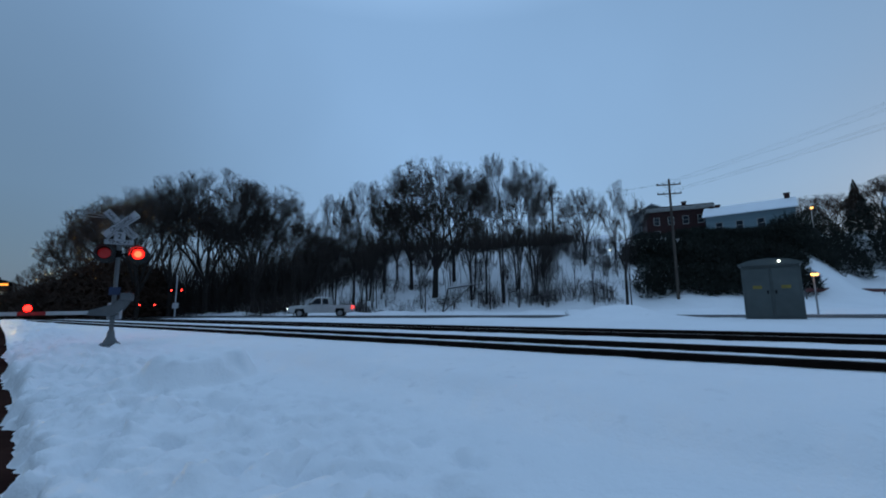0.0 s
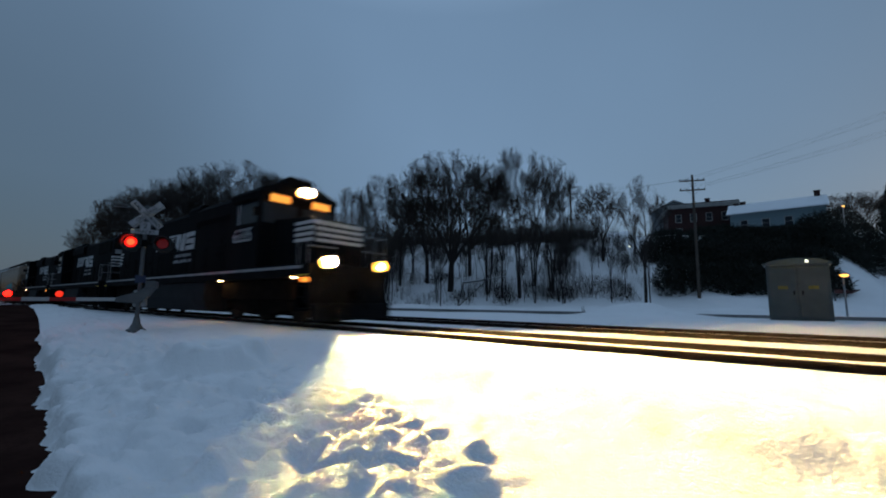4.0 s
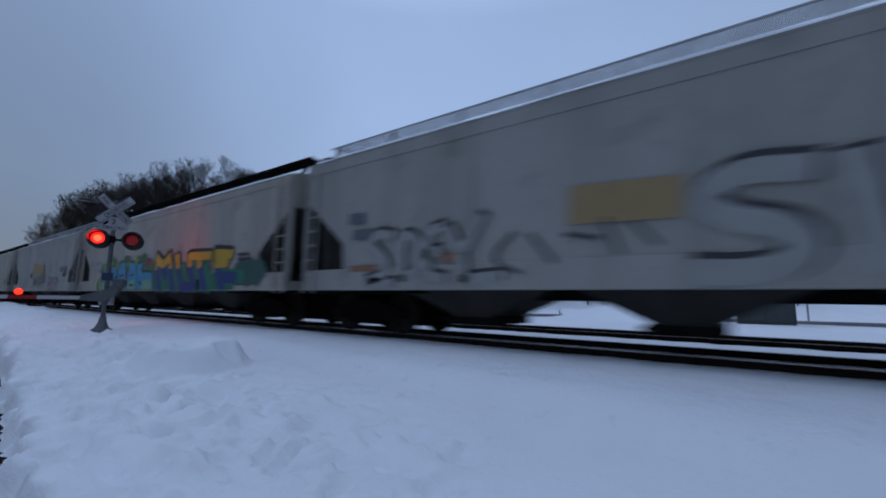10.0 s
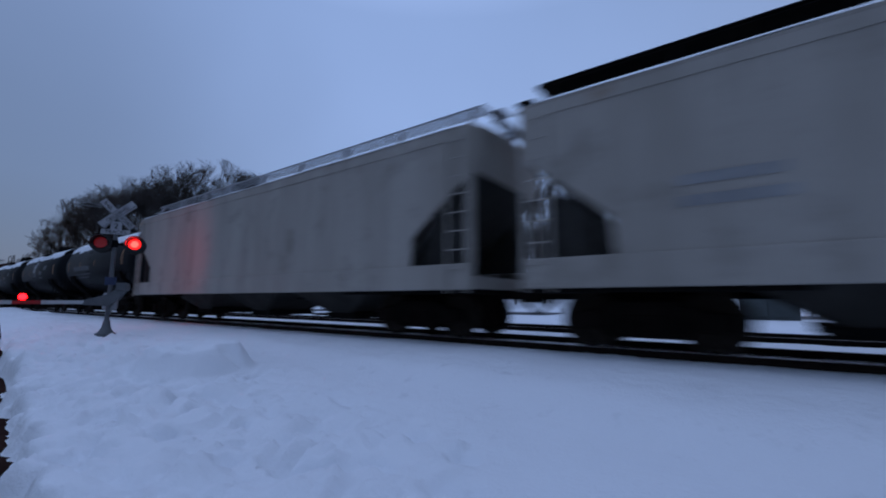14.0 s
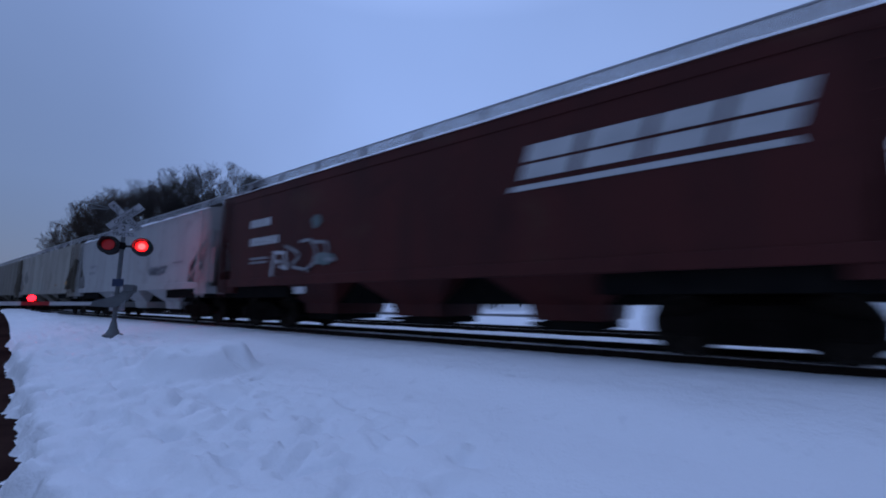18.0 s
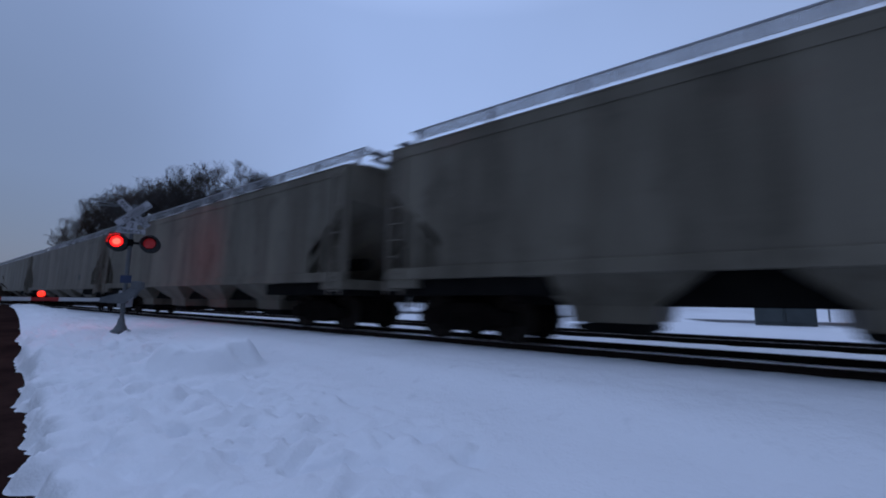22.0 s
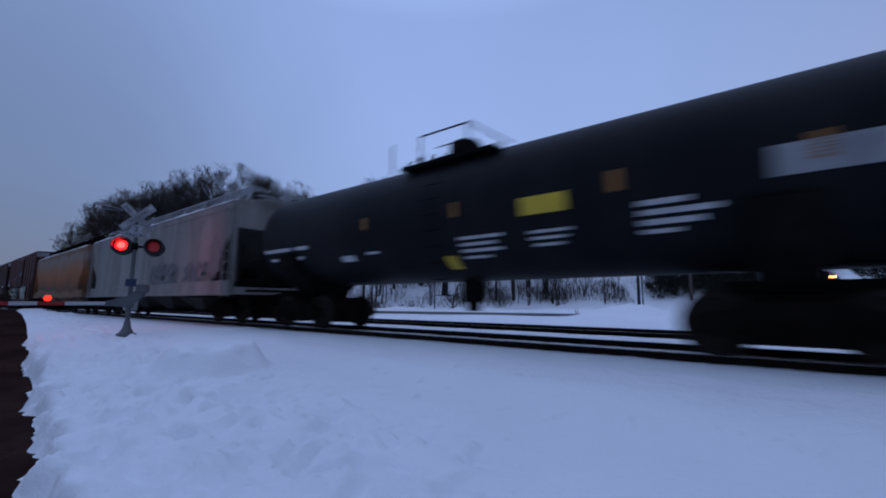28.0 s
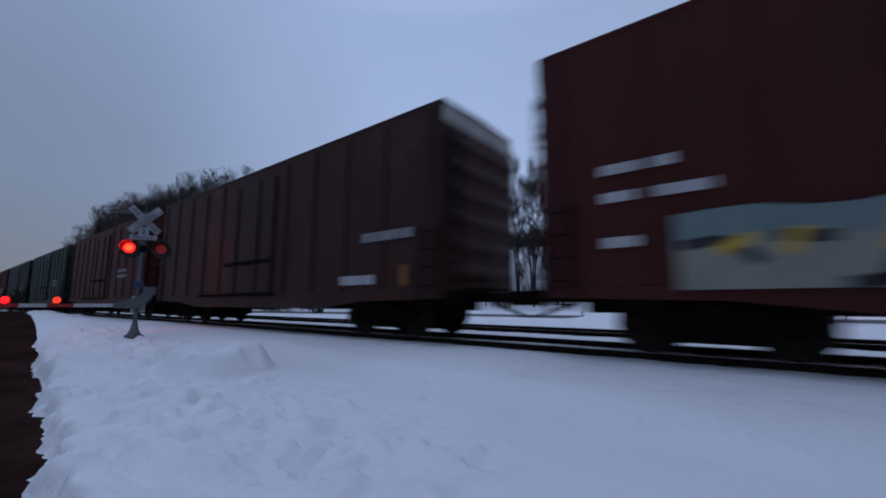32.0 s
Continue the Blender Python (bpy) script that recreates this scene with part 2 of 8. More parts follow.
STEEL = surface("galvanised_steel", (0.36, 0.37, 0.39), (0.26, 0.27, 0.29), 4.0, 0.5, 0.4)
GREY_BOX = surface("grey_cabinet_paint", (0.080, 0.094, 0.094), (0.058, 0.070, 0.071), 1.2, 0.5)
SIGN_WHITE = surface("retroreflective_white", (0.40, 0.40, 0.42), (0.30, 0.30, 0.32), 5.0, 0.5)
SIGN_BLACK = surface("sign_black", (0.015, 0.015, 0.016), (0.02, 0.02, 0.02), 5.0, 0.5)
SIGN_BLUE = surface("sign_blue", (0.02, 0.032, 0.075), (0.025, 0.04, 0.09), 5.0, 0.45)
BARK = surface("winter_bark", (0.020, 0.017, 0.016), (0.038, 0.032, 0.029), 2.5, 0.9)
TWIG = surface("bare_twigs", (0.028, 0.023, 0.021), (0.048, 0.040, 0.036), 1.5, 0.9)
RUSSET = surface("withered_leaves", (0.050, 0.028, 0.018), (0.034, 0.022, 0.016), 0.8, 0.9)
NEEDLE = surface("dark_needles", (0.012, 0.016, 0.013), (0.022, 0.026, 0.020), 1.2, 0.9)
WOOD = surface("weathered_pole", (0.10, 0.085, 0.072), (0.06, 0.05, 0.043), 2.0, 0.9, stretch=(4, 4, 0.3))
BRICK = surface("dark_red_brick", (0.042, 0.016, 0.015), (0.027, 0.012, 0.012), 1.5, 0.85)
TRIM = surface("white_trim", (0.36, 0.36, 0.35), (0.26, 0.26, 0.255), 1.5, 0.6)
CLAP = surface("pale_blue_siding", (0.17, 0.23, 0.26), (0.13, 0.185, 0.21), 0.6, 0.7, stretch=(0.2, 0.2, 6))
GREYWALL = surface("grey_siding", (0.22, 0.245, 0.27), (0.17, 0.19, 0.21), 0.6, 0.8)
BROWNWALL = surface("brown_siding", (0.07, 0.05, 0.042), (0.045, 0.034, 0.03), 0.6, 0.85)
GLASS_DARK = surface("dark_window", (0.02, 0.024, 0.03), (0.03, 0.035, 0.04), 1.0, 0.12, bump=0.0, spec=0.12)
RUBBER = surface("rubber", (0.012, 0.012, 0.012), (0.02, 0.02, 0.02), 6.0, 0.85)
CABLE = surface("black_cable", (0.02, 0.02, 0.02), (0.03, 0.03, 0.03), 3.0, 0.7)
LOCO_BLACK = paint("locomotive_black", (0.005, 0.0055, 0.007), (0.010, 0.010, 0.0105), rough=0.75, spec=0.03)
DECAL = surface("worn_white_decal", (0.48, 0.49, 0.50), (0.36, 0.37, 0.38), 2.0, 0.6, lo=0.4, hi=0.8)
DECAL_DIM = surface("dirty_white_decal", (0.28, 0.29, 0.30), (0.18, 0.18, 0.19), 2.0, 0.6)
YELLOW = surface("safety_yellow", (0.62, 0.46, 0.03), (0.5, 0.36, 0.03), 3.0, 0.5)
AMBER = surface("reflector_amber", (0.26, 0.11, 0.02), (0.2, 0.085, 0.02), 3.0, 0.5)
RED_ON = glow("lit_red_lens", (1.0, 0.006, 0.0012), 45.0)
RED_HALO = glow("red_halo_ring", (1.0, 0.012, 0.006), 3.2)
RED_OFF = glow("dim_red_lens", (0.9, 0.01, 0.01), 0.07, (0.2, 0.01, 0.01))
RED_TAIL = glow("tail_light", (1.0, 0.03, 0.01), 5.0)
RED_GATE = glow("gate_lamp_red", (1.0, 0.003, 0.0015), 21.0)
RED_BACK = glow("red_lens_turned_away", (1.0, 0.012, 0.006), 60.0)
RED_MILD = glow("dim_gate_lamp", (1.0, 0.03, 0.01), 2.0)
SIGN_RED = surface("reflective_red", (0.30, 0.02, 0.02), (0.25, 0.02, 0.02), 5.0, 0.45)
RED_SMALL = glow("small_red_lamp", (1.0, 0.03, 0.02), 8.0)
HEADLAMP = glow("headlight", (1.0, 0.60, 0.19), 50000.0)
DITCH_LAMP = glow("ditch_light", (1.0, 0.60, 0.19), 350000.0)
HEADLAMP_DIM = glow("headlight_dimmed", (1.0, 0.62, 0.22), 2.0)
MARKER_LIT = glow("lit_amber_lamp", (1.0, 0.27, 0.03), 2.6)
AMBER_LIT = glow("lit_number_board", (1.0, 0.36, 0.05), 2.2)
YELLOW_LIT = glow("step_light", (1.0, 0.56, 0.18), 240.0)
WARM_LIT = glow("warm_lamp", (1.0, 0.75, 0.4), 4.0)
# shrouds do not glow: this emission stands in for the lamps' yellow glare
BEZEL_GLARE = glow("lamp_glare", (1.0, 0.52, 0.06), 6.0)
SODIUM = glow("sodium_lamp", (1.0, 0.40, 0.06), 9.0)
WHITE_LAMP = glow("white_lamp", (1.0, 0.95, 0.75), 6.0)
WINDOW_LIT = glow("lit_window", (1.0, 0.66, 0.28), 2.5)
CAR_LAMP = glow("car_headlight", (1.0, 0.93, 0.8), 4.0)
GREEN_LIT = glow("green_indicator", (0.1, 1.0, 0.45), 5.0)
# ---------------------------------------------------------------- the land
NEAR_RAIL, GAUGE = 7.208, 1.505
TRACK_Y = NEAR_RAIL + GAUGE / 2          # middle of the near track
TRACK2_Y = 11.348 + GAUGE / 2            # middle of the far track


def smooth01(a, b, x):
    s = min(1.0, max(0.0, (x - a) / (b - a)))
    return s * s * (3 - 2 * s)


def n3(x, y, s, k=0.0):
    return noise.noise(Vector((x * s + k, y * s - k, k * 0.37)))


def road_edge(x):
    """The near road's snow edge: y on the bank side."""
    return 0.34 - 0.108 * x


def far_road_mid(x):
    return 31.3 + 0.2 * x


def hill(x, y):
    d = y - (45.6 + 0.37 * x)
    up = 11.5 * smooth01(0, 34, d) + 6.0 * smooth01(30, 95, d) + 10 * smooth01(80, 400, d)
    side = smooth01(-130, -45, x) * 0.55 + 0.45
    gully = 1 - 0.75 * smooth01(6, 14, x) * (1 - smooth01(22, 60, x)) * (1 - smooth01(18, 60, d))
    return up * side * gully + (0.5 * n3(x, y, 0.12) + 0.25 * n3(x, y, 0.4, 3)) * smooth01(1, 12, d)


def puff(v):
    """Rounded swellings with soft creases between."""
    return math.sqrt(v * v + 0.010)


LUMPS = [(-3.0, 2.92, 0.20, 0.10), (-2.72, 3.02, 0.16, 0.08), (-2.19, 3.28, 0.09, 0.07), (-3.6, 2.42, 0.10, 0.06), (-3.7, 1.62, 0.20, 0.06), (-6.5, 3.0, 0.17, 0.11), (-6.62, 3.38, 0.15, 0.09),
         (-6.4, 2.3, 0.24, 0.14), (-5.5, 3.1, 0.14, 0.08), (-2.2, 1.4, 0.15, 0.03), (-8.2, 2.4, 0.2, 0.12), (-9.6, 2.8, 0.2, 0.11), (-7.4, 1.9, 0.22, 0.12)]
# hollows trodden or fallen into the bank: x, y, radius, depth
HOLLOWS = [(-5.0, 1.25, 0.26, 0.16), (-4.9, 1.85, 0.15, 0.12), (-3.75, 1.95, 0.15, 0.10), (-3.05, 2.2, 0.22, 0.13), (-3.05, 1.5, 0.15, 0.06), (-10.8, 2.75, 0.28, 0.14), (-2.7, 3.25, 0.16, 0.08), (-2.0, 3.1, 0.13, 0.08),
           (-3.8, 2.55, 0.12, 0.09), (-1.8, 2.6, 0.20, 0.09), (-4.2, 1.3, 0.14, 0.06), (-6.2, 1.7, 0.2, 0.13), (-5.6, 2.5, 0.13, 0.09), (-7.2, 2.55, 0.16, 0.11), (-8.1, 3.0, 0.20, 0.20), (-7.55, 3.12, 0.15, 0.13), (-7.3, 3.72, 0.18, 0.18)]


def clods(x, y, cell, k):
    """Half-sunk rounded clods of many sizes, about one to a cell."""
    d = noise.voronoi(Vector((x / cell, y / cell, k)))[0][0]
    return cell * 2.2 * max(0.0, 0.2 - d * d)


def land(x, y):
    e = road_edge(x) + (0.20 * n3(x, y, 0.8) + 0.13 * n3(x, y, 1.9, 3) + 0.13 * n3(x, y, 4.6, 5) + 0.06 * n3(x, y, 9.5, 6)) * smooth01(-1, -4, x)
    flat = -0.115
    if y < 6.4:
        fall = smooth01(5.9, 1.2, y)
        z = flat - fall * 0.52 * (0.75 + 0.25 * smooth01(-16, -4, x))
        z += fall * 0.05 * n3(x, y, 0.35) + 0.015 * n3(x, y, 1.7, 2)
        # low wind ripples beside the track
        z += (0.026 * n3(x, y, 0.55, 61) + 0.019 * n3(x, y * 1.8, 1.3, 63) + 0.013 * n3(x, y * 1.6, 3.4, 65) + 0.006 * n3(x, y * 1.4, 7.5, 67)) * smooth01(3.6, 4.4, y) * smooth01(6.4, 5.7, y)
        z -= 0.15 * smooth01(4.75, 4.15, y + 0.09 * (x + 2.0) + 0.22 * n3(x, y, 0.5, 31)) * smooth01(-11, -8, x)
        # the ploughed bank beside the road: lumps, thickest at the edge
        b = math.exp(-((y - e - 0.9) / 1.15) ** 2) * smooth01(0.5, -3.0, x)
        lump = 0.5 + 0.9 * n3(x, y, 1.1, 7) + 0.55 * n3(x, y, 2.7, 9) + 0.3 * n3(x, y, 6.0, 11)
        z += b * (0.16 + 0.12 * lump)
        rough = smooth01(3.5, 1.9, y - e + 0.35 * n3(x, y, 0.7, 71)) * smooth01(-0.6, -3.2, x + 0.6 * n3(x, y, 0.6, 73))
        x2, y2 = x + 0.22 * n3(x, y, 1.7, 41), y + 0.22 * n3(x, y, 1.9, 43)
        q = 0.30 * n3(x, y, 1.1, 13) + 0.50 * puff(n3(x2, y2, 1.9, 15)) + 0.34 * puff(n3(x2, y2, 4.1, 16)) + 0.14 * puff(n3(x2, y2, 7.4, 17)) - 0.27
        rough *= 1 - 0.35 * smooth01(-5.2, -4.0, x) * smooth01(2.3, 1.7, y)
        rough *= 1 - 0.8 * smooth01(1.3, 0.8, math.hypot(x + 7.8, y - 3.4))
        z += rough * 0.22 * q
        z += rough * (0.16 * clods(x2, y2, 0.62, 1.3) + 0.40 * clods(x2, y2, 0.30, 5.1) + 0.40 * clods(x2, y2, 0.15, 9.7) - 0.04)
        # small pits between the clods
        z -= rough * 0.10 * smooth01(0.15, 0.38, n3(x2, y2, 2.6, 51)) + rough * 0.07 * smooth01(0.18, 0.38, n3(x2, y2, 5.2, 53))
        # single lumps tumbled off the plough's ridge
        for lx, ly, lr, lh in LUMPS:
            d = math.hypot(x - lx, y - ly)
            if d < lr * 1.3:
                d = d / lr * (1 + 0.4 * n3(x, y, 4, lx))
                z += 0.75 * lh * (1 - d ** 4) if d < 1 else 0.0
        for lx, ly, lr, lh in HOLLOWS[:14]:
            d = math.hypot((x - lx) / 1.25, y - ly)
            if d < lr * 1.5:
                z -= 1.25 * lh * smooth01(1.1, 0.35, d / lr * (1 + 0.5 * n3(x, y, 5, ly)))
        # a heap thrown up beside the signal
        u, w = 0.41 * (x + 7.8) + 0.91 * (y - 3.4), 0.91 * (x + 7.8) - 0.41 * (y - 3.4)
        r = math.hypot(u / 1.05, w / 0.8) * (1 + 0.12 * n3(x, y, 1.6, 23))
        z += 0.46 * smooth01(1.0, 0.55, r) * (1 + 0.15 * n3(x, y, 2.5, 21))
        for lx, ly, lr, lh in HOLLOWS[14:]:
            d = math.hypot(x - lx, y - ly)
            if d < lr * 1.5:
                z -= lh * smooth01(1.1, 0.4, d / lr * (1 + 0.4 * n3(x, y, 5, ly)))
        # down to the road
        road = -0.93 + 0.8 * smooth01(-9, -24, x)
        k = smooth01(-0.05, 0.16, y - e)
        z = road * (1 - k) + max(z, road) * k
        return z
    z = flat + 0.012 * n3(x, y, 1.6, 2) + 0.008 * n3(x, y, 5, 3)
    if y > 13.8:
        z += 0.16 * smooth01(13.8, 16, y) + 0.05 * n3(x, y, 0.25, 4) * smooth01(14, 18, y)
    d = y - far_road_mid(x)
    z -= 0.30 * smooth01(-10, -4.5, d) * smooth01(-95, -70, x)
    z += 0.12 * math.exp(-((d + 5.6) / 1.0) ** 2) * (0.35 + 0.5 * max(0, n3(x, y, 0.3, 8))) * smooth01(-40, -34, -abs(x + 8))
    z += 0.55 * math.exp(-((d - 5.4) / 1.1) ** 2) * (0.7 + 0.5 * n3(x, y, 0.4, 6)) * smooth01(-90, -70, x)
    z += 0.75 * math.exp(-((x + 5.3) / 2.1) ** 2 - ((y - 22.5) / 1.3) ** 2) * (1 + 0.3 * n3(x, y, 1.2, 12))
    return z + hill(x, y)


def spread(*spans):
    out = []
    for a, b, step in spans:
        n = max(1, round((b - a) / step))
        out += [a + (b - a) * i / n for i in range(n)]
    return out + [spans[-1][1]]


GX = spread((-2500, -600, 190), (-600, -150, 25), (-150, -60, 3), (-60, -24, 0.6), (-24, -13, 0.16), (-13, -9, 0.08), (-9, 0.5, 0.05), (0.5, 2.5, 0.12), (2.5, 12, 0.3), (12, 60, 1.6), (60, 200, 10), (200, 800, 60), (800, 2500, 190))
GY = spread((-2500, -400, 210), (-400, -40, 30), (-40, -4, 2.0), (-4, 0.2, 0.2), (0.2, 4.2, 0.05), (4.2, 6.6, 0.1), (6.6, 8, 0.15), (8, 17, 0.3), (17, 60, 0.8), (60, 140, 2.5), (140, 400, 16), (400, 2500, 190))
gv = [(x, y, land(x, y)) for y in GY for x in GX]
nx = len(GX)
gf = [(j * nx + i, j * nx + i + 1, (j + 1) * nx + i + 1, (j + 1) * nx + i) for j in range(len(GY) - 1) for i in range(nx - 1)]
gm = bpy.data.meshes.new("ground")
gm.from_pydata(gv, [], gf)
gm.shade_smooth()
gm.materials.append(SNOW)
tagged(new("ground", gm), "deep fresh snow over level ground, ploughed into a lumpy bank", "snow", kind="structure")


def ribbon(name, xs, y_of, half, z_of, material, label, thick=0.05):
    """A road as a strip with a slight crown."""
    k = Kit()
    vs, fs = [], []
    for x in xs:
        for s in (-1, -0.5, 0, 0.5, 1):
            y = y_of(x) + s * half
            vs.append((x, y, z_of(x, y) + 0.03 * (1 - s * s)))
    for i in range(len(xs) - 1):
        fs += [(i * 5 + j, (i + 1) * 5 + j, (i + 1) * 5 + j + 1, i * 5 + j + 1) for j in range(4)]
    k.add(vs, fs)
    ob = part(name, k, material, smooth=True)
    return tagged(ob, label, "road", kind="structure")


ribbon("road", spread((-60, -24, 2), (-24, 12, 0.5)), lambda x: road_edge(x) - 3.55, 3.6, lambda x, y: -0.905 + 0.8 * smooth01(-9, -24, x), ASPHALT, "bare wet dark asphalt road beside the snow bank")
ribbon("road", spread((-90, 70, 2)), far_road_mid, 3.3, lambda x, y: -0.17 if x > -70 else -0.1, SLUSH, "slushy grey road behind the tracks")


# ---------------------------------------------------------------- the two tracks
def rail_kit(y, x0, x1):
    k = Kit()
    return k.prism([(y - 0.07, -0.18), (y + 0.07, -0.18), (y + 0.07, -0.165), (y + 0.012, -0.14), (y + 0.012, -0.045), (y + 0.037, -0.03), (y + 0.037, -0.004),
                    (y - 0.037, -0.004), (y - 0.037, -0.03), (y - 0.012, -0.045), (y - 0.012, -0.14), (y - 0.07, -0.165)], x0, x1)


for ty in (TRACK_Y, TRACK2_Y):
    track = thing("railway_track", pose(0, 0, 0), "rusty steel rails half buried in snow", "railway track", "tracks")
    for s in (-1, 1):
        y = ty + s * GAUGE / 2
        rail = part("rail", rail_kit(y, -700, 420), RAIL, track)
        part("railhead", Kit().box(-700, 420, y - 0.03, y + 0.03, -0.004, 0.0), RAILHEAD, rail, "worn bright running surface")
        # the strip that the wheels keep clear of snow, dark ballast and timber showing
        edge = Kit()
        xs = spread((-60, 14, 0.35))
        for side in (-1, 1):
            rows = [(x, y + side * 0.04, y + side * (0.085 + 0.03 * n3(x, y, 1.4, side) + 0.012 * n3(x, y, 5, side))) for x in xs]
            vs = [p for x, a, b in rows for p in ((x, a, -0.100), (x, b, -0.094))]
            edge.add(vs, [(2 * i, 2 * i + 2, 2 * i + 3, 2 * i + 1) for i in range(len(xs) - 1)])
        tagged(part("cleared_strip", edge, TIE, track, "dark wet gap melted along the rail"), kind="stuff")
# ---------------------------------------------------------------- rolling stock
# cars stand on the near track; x is along the train (front = +x), the camera's side is -y
SPEED = 15.716
MOVERS = []          # (thing, x at 18 s, turned end for end)
WHEELS = []          # (wheelset, thing's x at 18 s, its x in the thing, radius, turned)


def wheelset_mesh(r):
    k = Kit()
    for s in (-1, 1):
        prof = [(s * 0.68, r + 0.025), (s * 0.70, r + 0.028), (s * 0.715, r), (s * 0.80, r - 0.005), (s * 0.81, r - 0.07), (s * 0.77, r - 0.09), (s * 0.77, 0.16), (s * 0.83, 0.12), (s * 0.83, 0.02)]
        k.lathe(prof, "y", 20)
        for i in range(4):   # cast marks that show the turning
            a = math.pi / 2 * i
            k.tube((0.24 * math.cos(a), s * 0.765, 0.24 * math.sin(a)), (0.24 * math.cos(a), s * 0.785, 0.24 * math.sin(a)), 0.04, 6)
    return mesh_of("wheelset", k.tube((0, -0.95, 0), (0, 0.95, 0), 0.075, 8), WHEEL, smooth=True)


WS_CAR, WS_LOCO = wheelset_mesh(0.457), wheelset_mesh(0.508)


def side_frame(wb, axles, r):
    """A cast truck: two side frames, spring nests, bolster."""
    k = Kit()
    h = wb / 2
    for s in (-1, 1):
        y0, y1 = s * 0.93, s * 1.07
        lo, hi = min(y0, y1), max(y0, y1)
        k.prism([(-h - 0.3, r - 0.12), (-h - 0.3, r + 0.12), (-h + 0.25, r + 0.22), (-0.45, r + 0.32), (0.45, r + 0.32), (h - 0.25, r + 0.22), (h + 0.3, r + 0.12), (h + 0.3, r - 0.12),
                 (h - 0.2, r - 0.10), (0.5, 0.20), (-0.5, 0.20), (-h + 0.2, r - 0.10)], lo, hi, "y")
        for a in axles:
            k.box(a - 0.15, a + 0.15, min(y0, s * 1.13), max(y0, s * 1.13), r - 0.15, r + 0.15)
        for i in (-0.16, 0.0, 0.16):
            k.tube((i, s * 1.09, 0.26), (i, s * 1.09, r + 0.1), 0.06, 8)
    k.box(-0.22, 0.22, -1.1, 1.1, r - 0.02, r + 0.30)
    k.tube((0, 0, r + 0.2), (0, 0, r + 0.5), 0.2, 10)
    # brake rigging and motors between the wheels
    k.box(-h - 0.25, h + 0.25, -0.62, 0.62, 0.20, r + (0.82 if wb > 2 else 0.42))
    if wb > 2:
        for s in (-1, 1):
            lo, hi = min(s * 0.95, s * 1.2), max(s * 0.95, s * 1.2)
            k.box(-h - 0.35, h + 0.35, lo, hi, r + 0.2, r + 0.82)
    return k


TRUCK_CAR = mesh_of("truck", side_frame(1.78, (-0.89, 0.89), 0.457), TRUCK, bevel=0.02)
TRUCK_B = mesh_of("truck", side_frame(2.74, (-1.37, 1.37), 0.508), TRUCK, bevel=0.02)
TRUCK_C = mesh_of("truck", side_frame(4.14, (-2.07, 0.0, 2.07), 0.508), TRUCK, bevel=0.02)


def bogie(car, x18, x, mesh, axles, ws, r, turned=False):
    t = part("truck", mesh, TRUCK, car, at=pose(x, 0, 0))
    for a in axles:
        w = part("wheelset", ws, WHEEL, t, "steel wheels on an axle", at=pose(a, 0, r))
        WHEELS.append((w, x18 + (-1 if turned else 1) * (x + a), a, r, turned))


def couplers(car, h, z=0.88, reach=0.55):
    for s in (-1, 1):
        k = Kit().box(min(s * (h - 0.3), s * (h + reach - 0.2)), max(s * (h - 0.3), s * (h + reach - 0.2)), -0.09, 0.09, z - 0.09, z + 0.09)
        k.prism([(s * (h + reach - 0.25), -0.15), (s * (h + reach + 0.08), -0.17), (s * (h + reach + 0.1), 0.02), (s * (h + reach), 0.16), (s * (h + reach - 0.25), 0.14)], z - 0.15, z + 0.15, "z")
        k.tube((s * (h + 0.1), 0.35, z - 0.1), (s * (h + reach), 0.2, z - 0.4), 0.035, 6)
        part("coupler", k, TRUCK, car)


def new_car(name, xf, xr, label, category, group, turned=False):
    x18 = (xf + xr) / 2
    car = thing(name, pose(x18 - SPEED * 18, TRACK_Y, 0, 0, 0, 180 if turned else 0), label, category, group)
    MOVERS.append((car, x18, turned))
    return car, x18


def blob(rng, cx, cz, rx, rz, n=14, wob=0.22):
    return [(cx + rx * (1 + rng.uniform(-wob, wob)) * math.cos(2 * math.pi * i / n), cz + rz * (1 + rng.uniform(-wob, wob)) * math.sin(2 * math.pi * i / n)) for i in range(n)]


def stroke(pts, w, soft=0):
    """A painted band along points (x, z): one strip, as vertices and faces; soft rounds its bends."""
    for _ in range(soft):
        pts = [pts[0]] + [q for (a, b), (c, e) in zip(pts, pts[1:]) for q in ((a * 0.75 + c * 0.25, b * 0.75 + e * 0.25), (a * 0.25 + c * 0.75, b * 0.25 + e * 0.75))] + [pts[-1]]
    vs, n = [], len(pts)
    for i in range(n):
        (a, b), (c, e) = pts[max(0, i - 1)], pts[min(n - 1, i + 1)]
        l = math.hypot(c - a, e - b) or 1
        x, z = pts[i]
        k = w * 0.25 * (-1 if i == 0 else 1 if i == n - 1 else 0)
        x, z = x + (c - a) / l * k, z + (e - b) / l * k
        turn = 1.0
        if 0 < i < n - 1:
            u, v = Vector((pts[i][0] - a, pts[i][1] - b)).normalized(), Vector((c - pts[i][0], e - pts[i][1])).normalized()
            turn = min(1.6, 1 / max(0.5, math.sqrt(max(0.0, (1 + u.dot(v)) / 2))))
        ox, oz = -(e - b) / l * w / 2 * turn, (c - a) / l * w / 2 * turn
        vs += [(x + ox, z + oz), (x - ox, z - oz)]
    return [(vs, [(2 * i, 2 * i + 1, 2 * i + 3, 2 * i + 2) for i in range(n - 1)])]


MARKS = [0.0]        # shift of the markings along the car


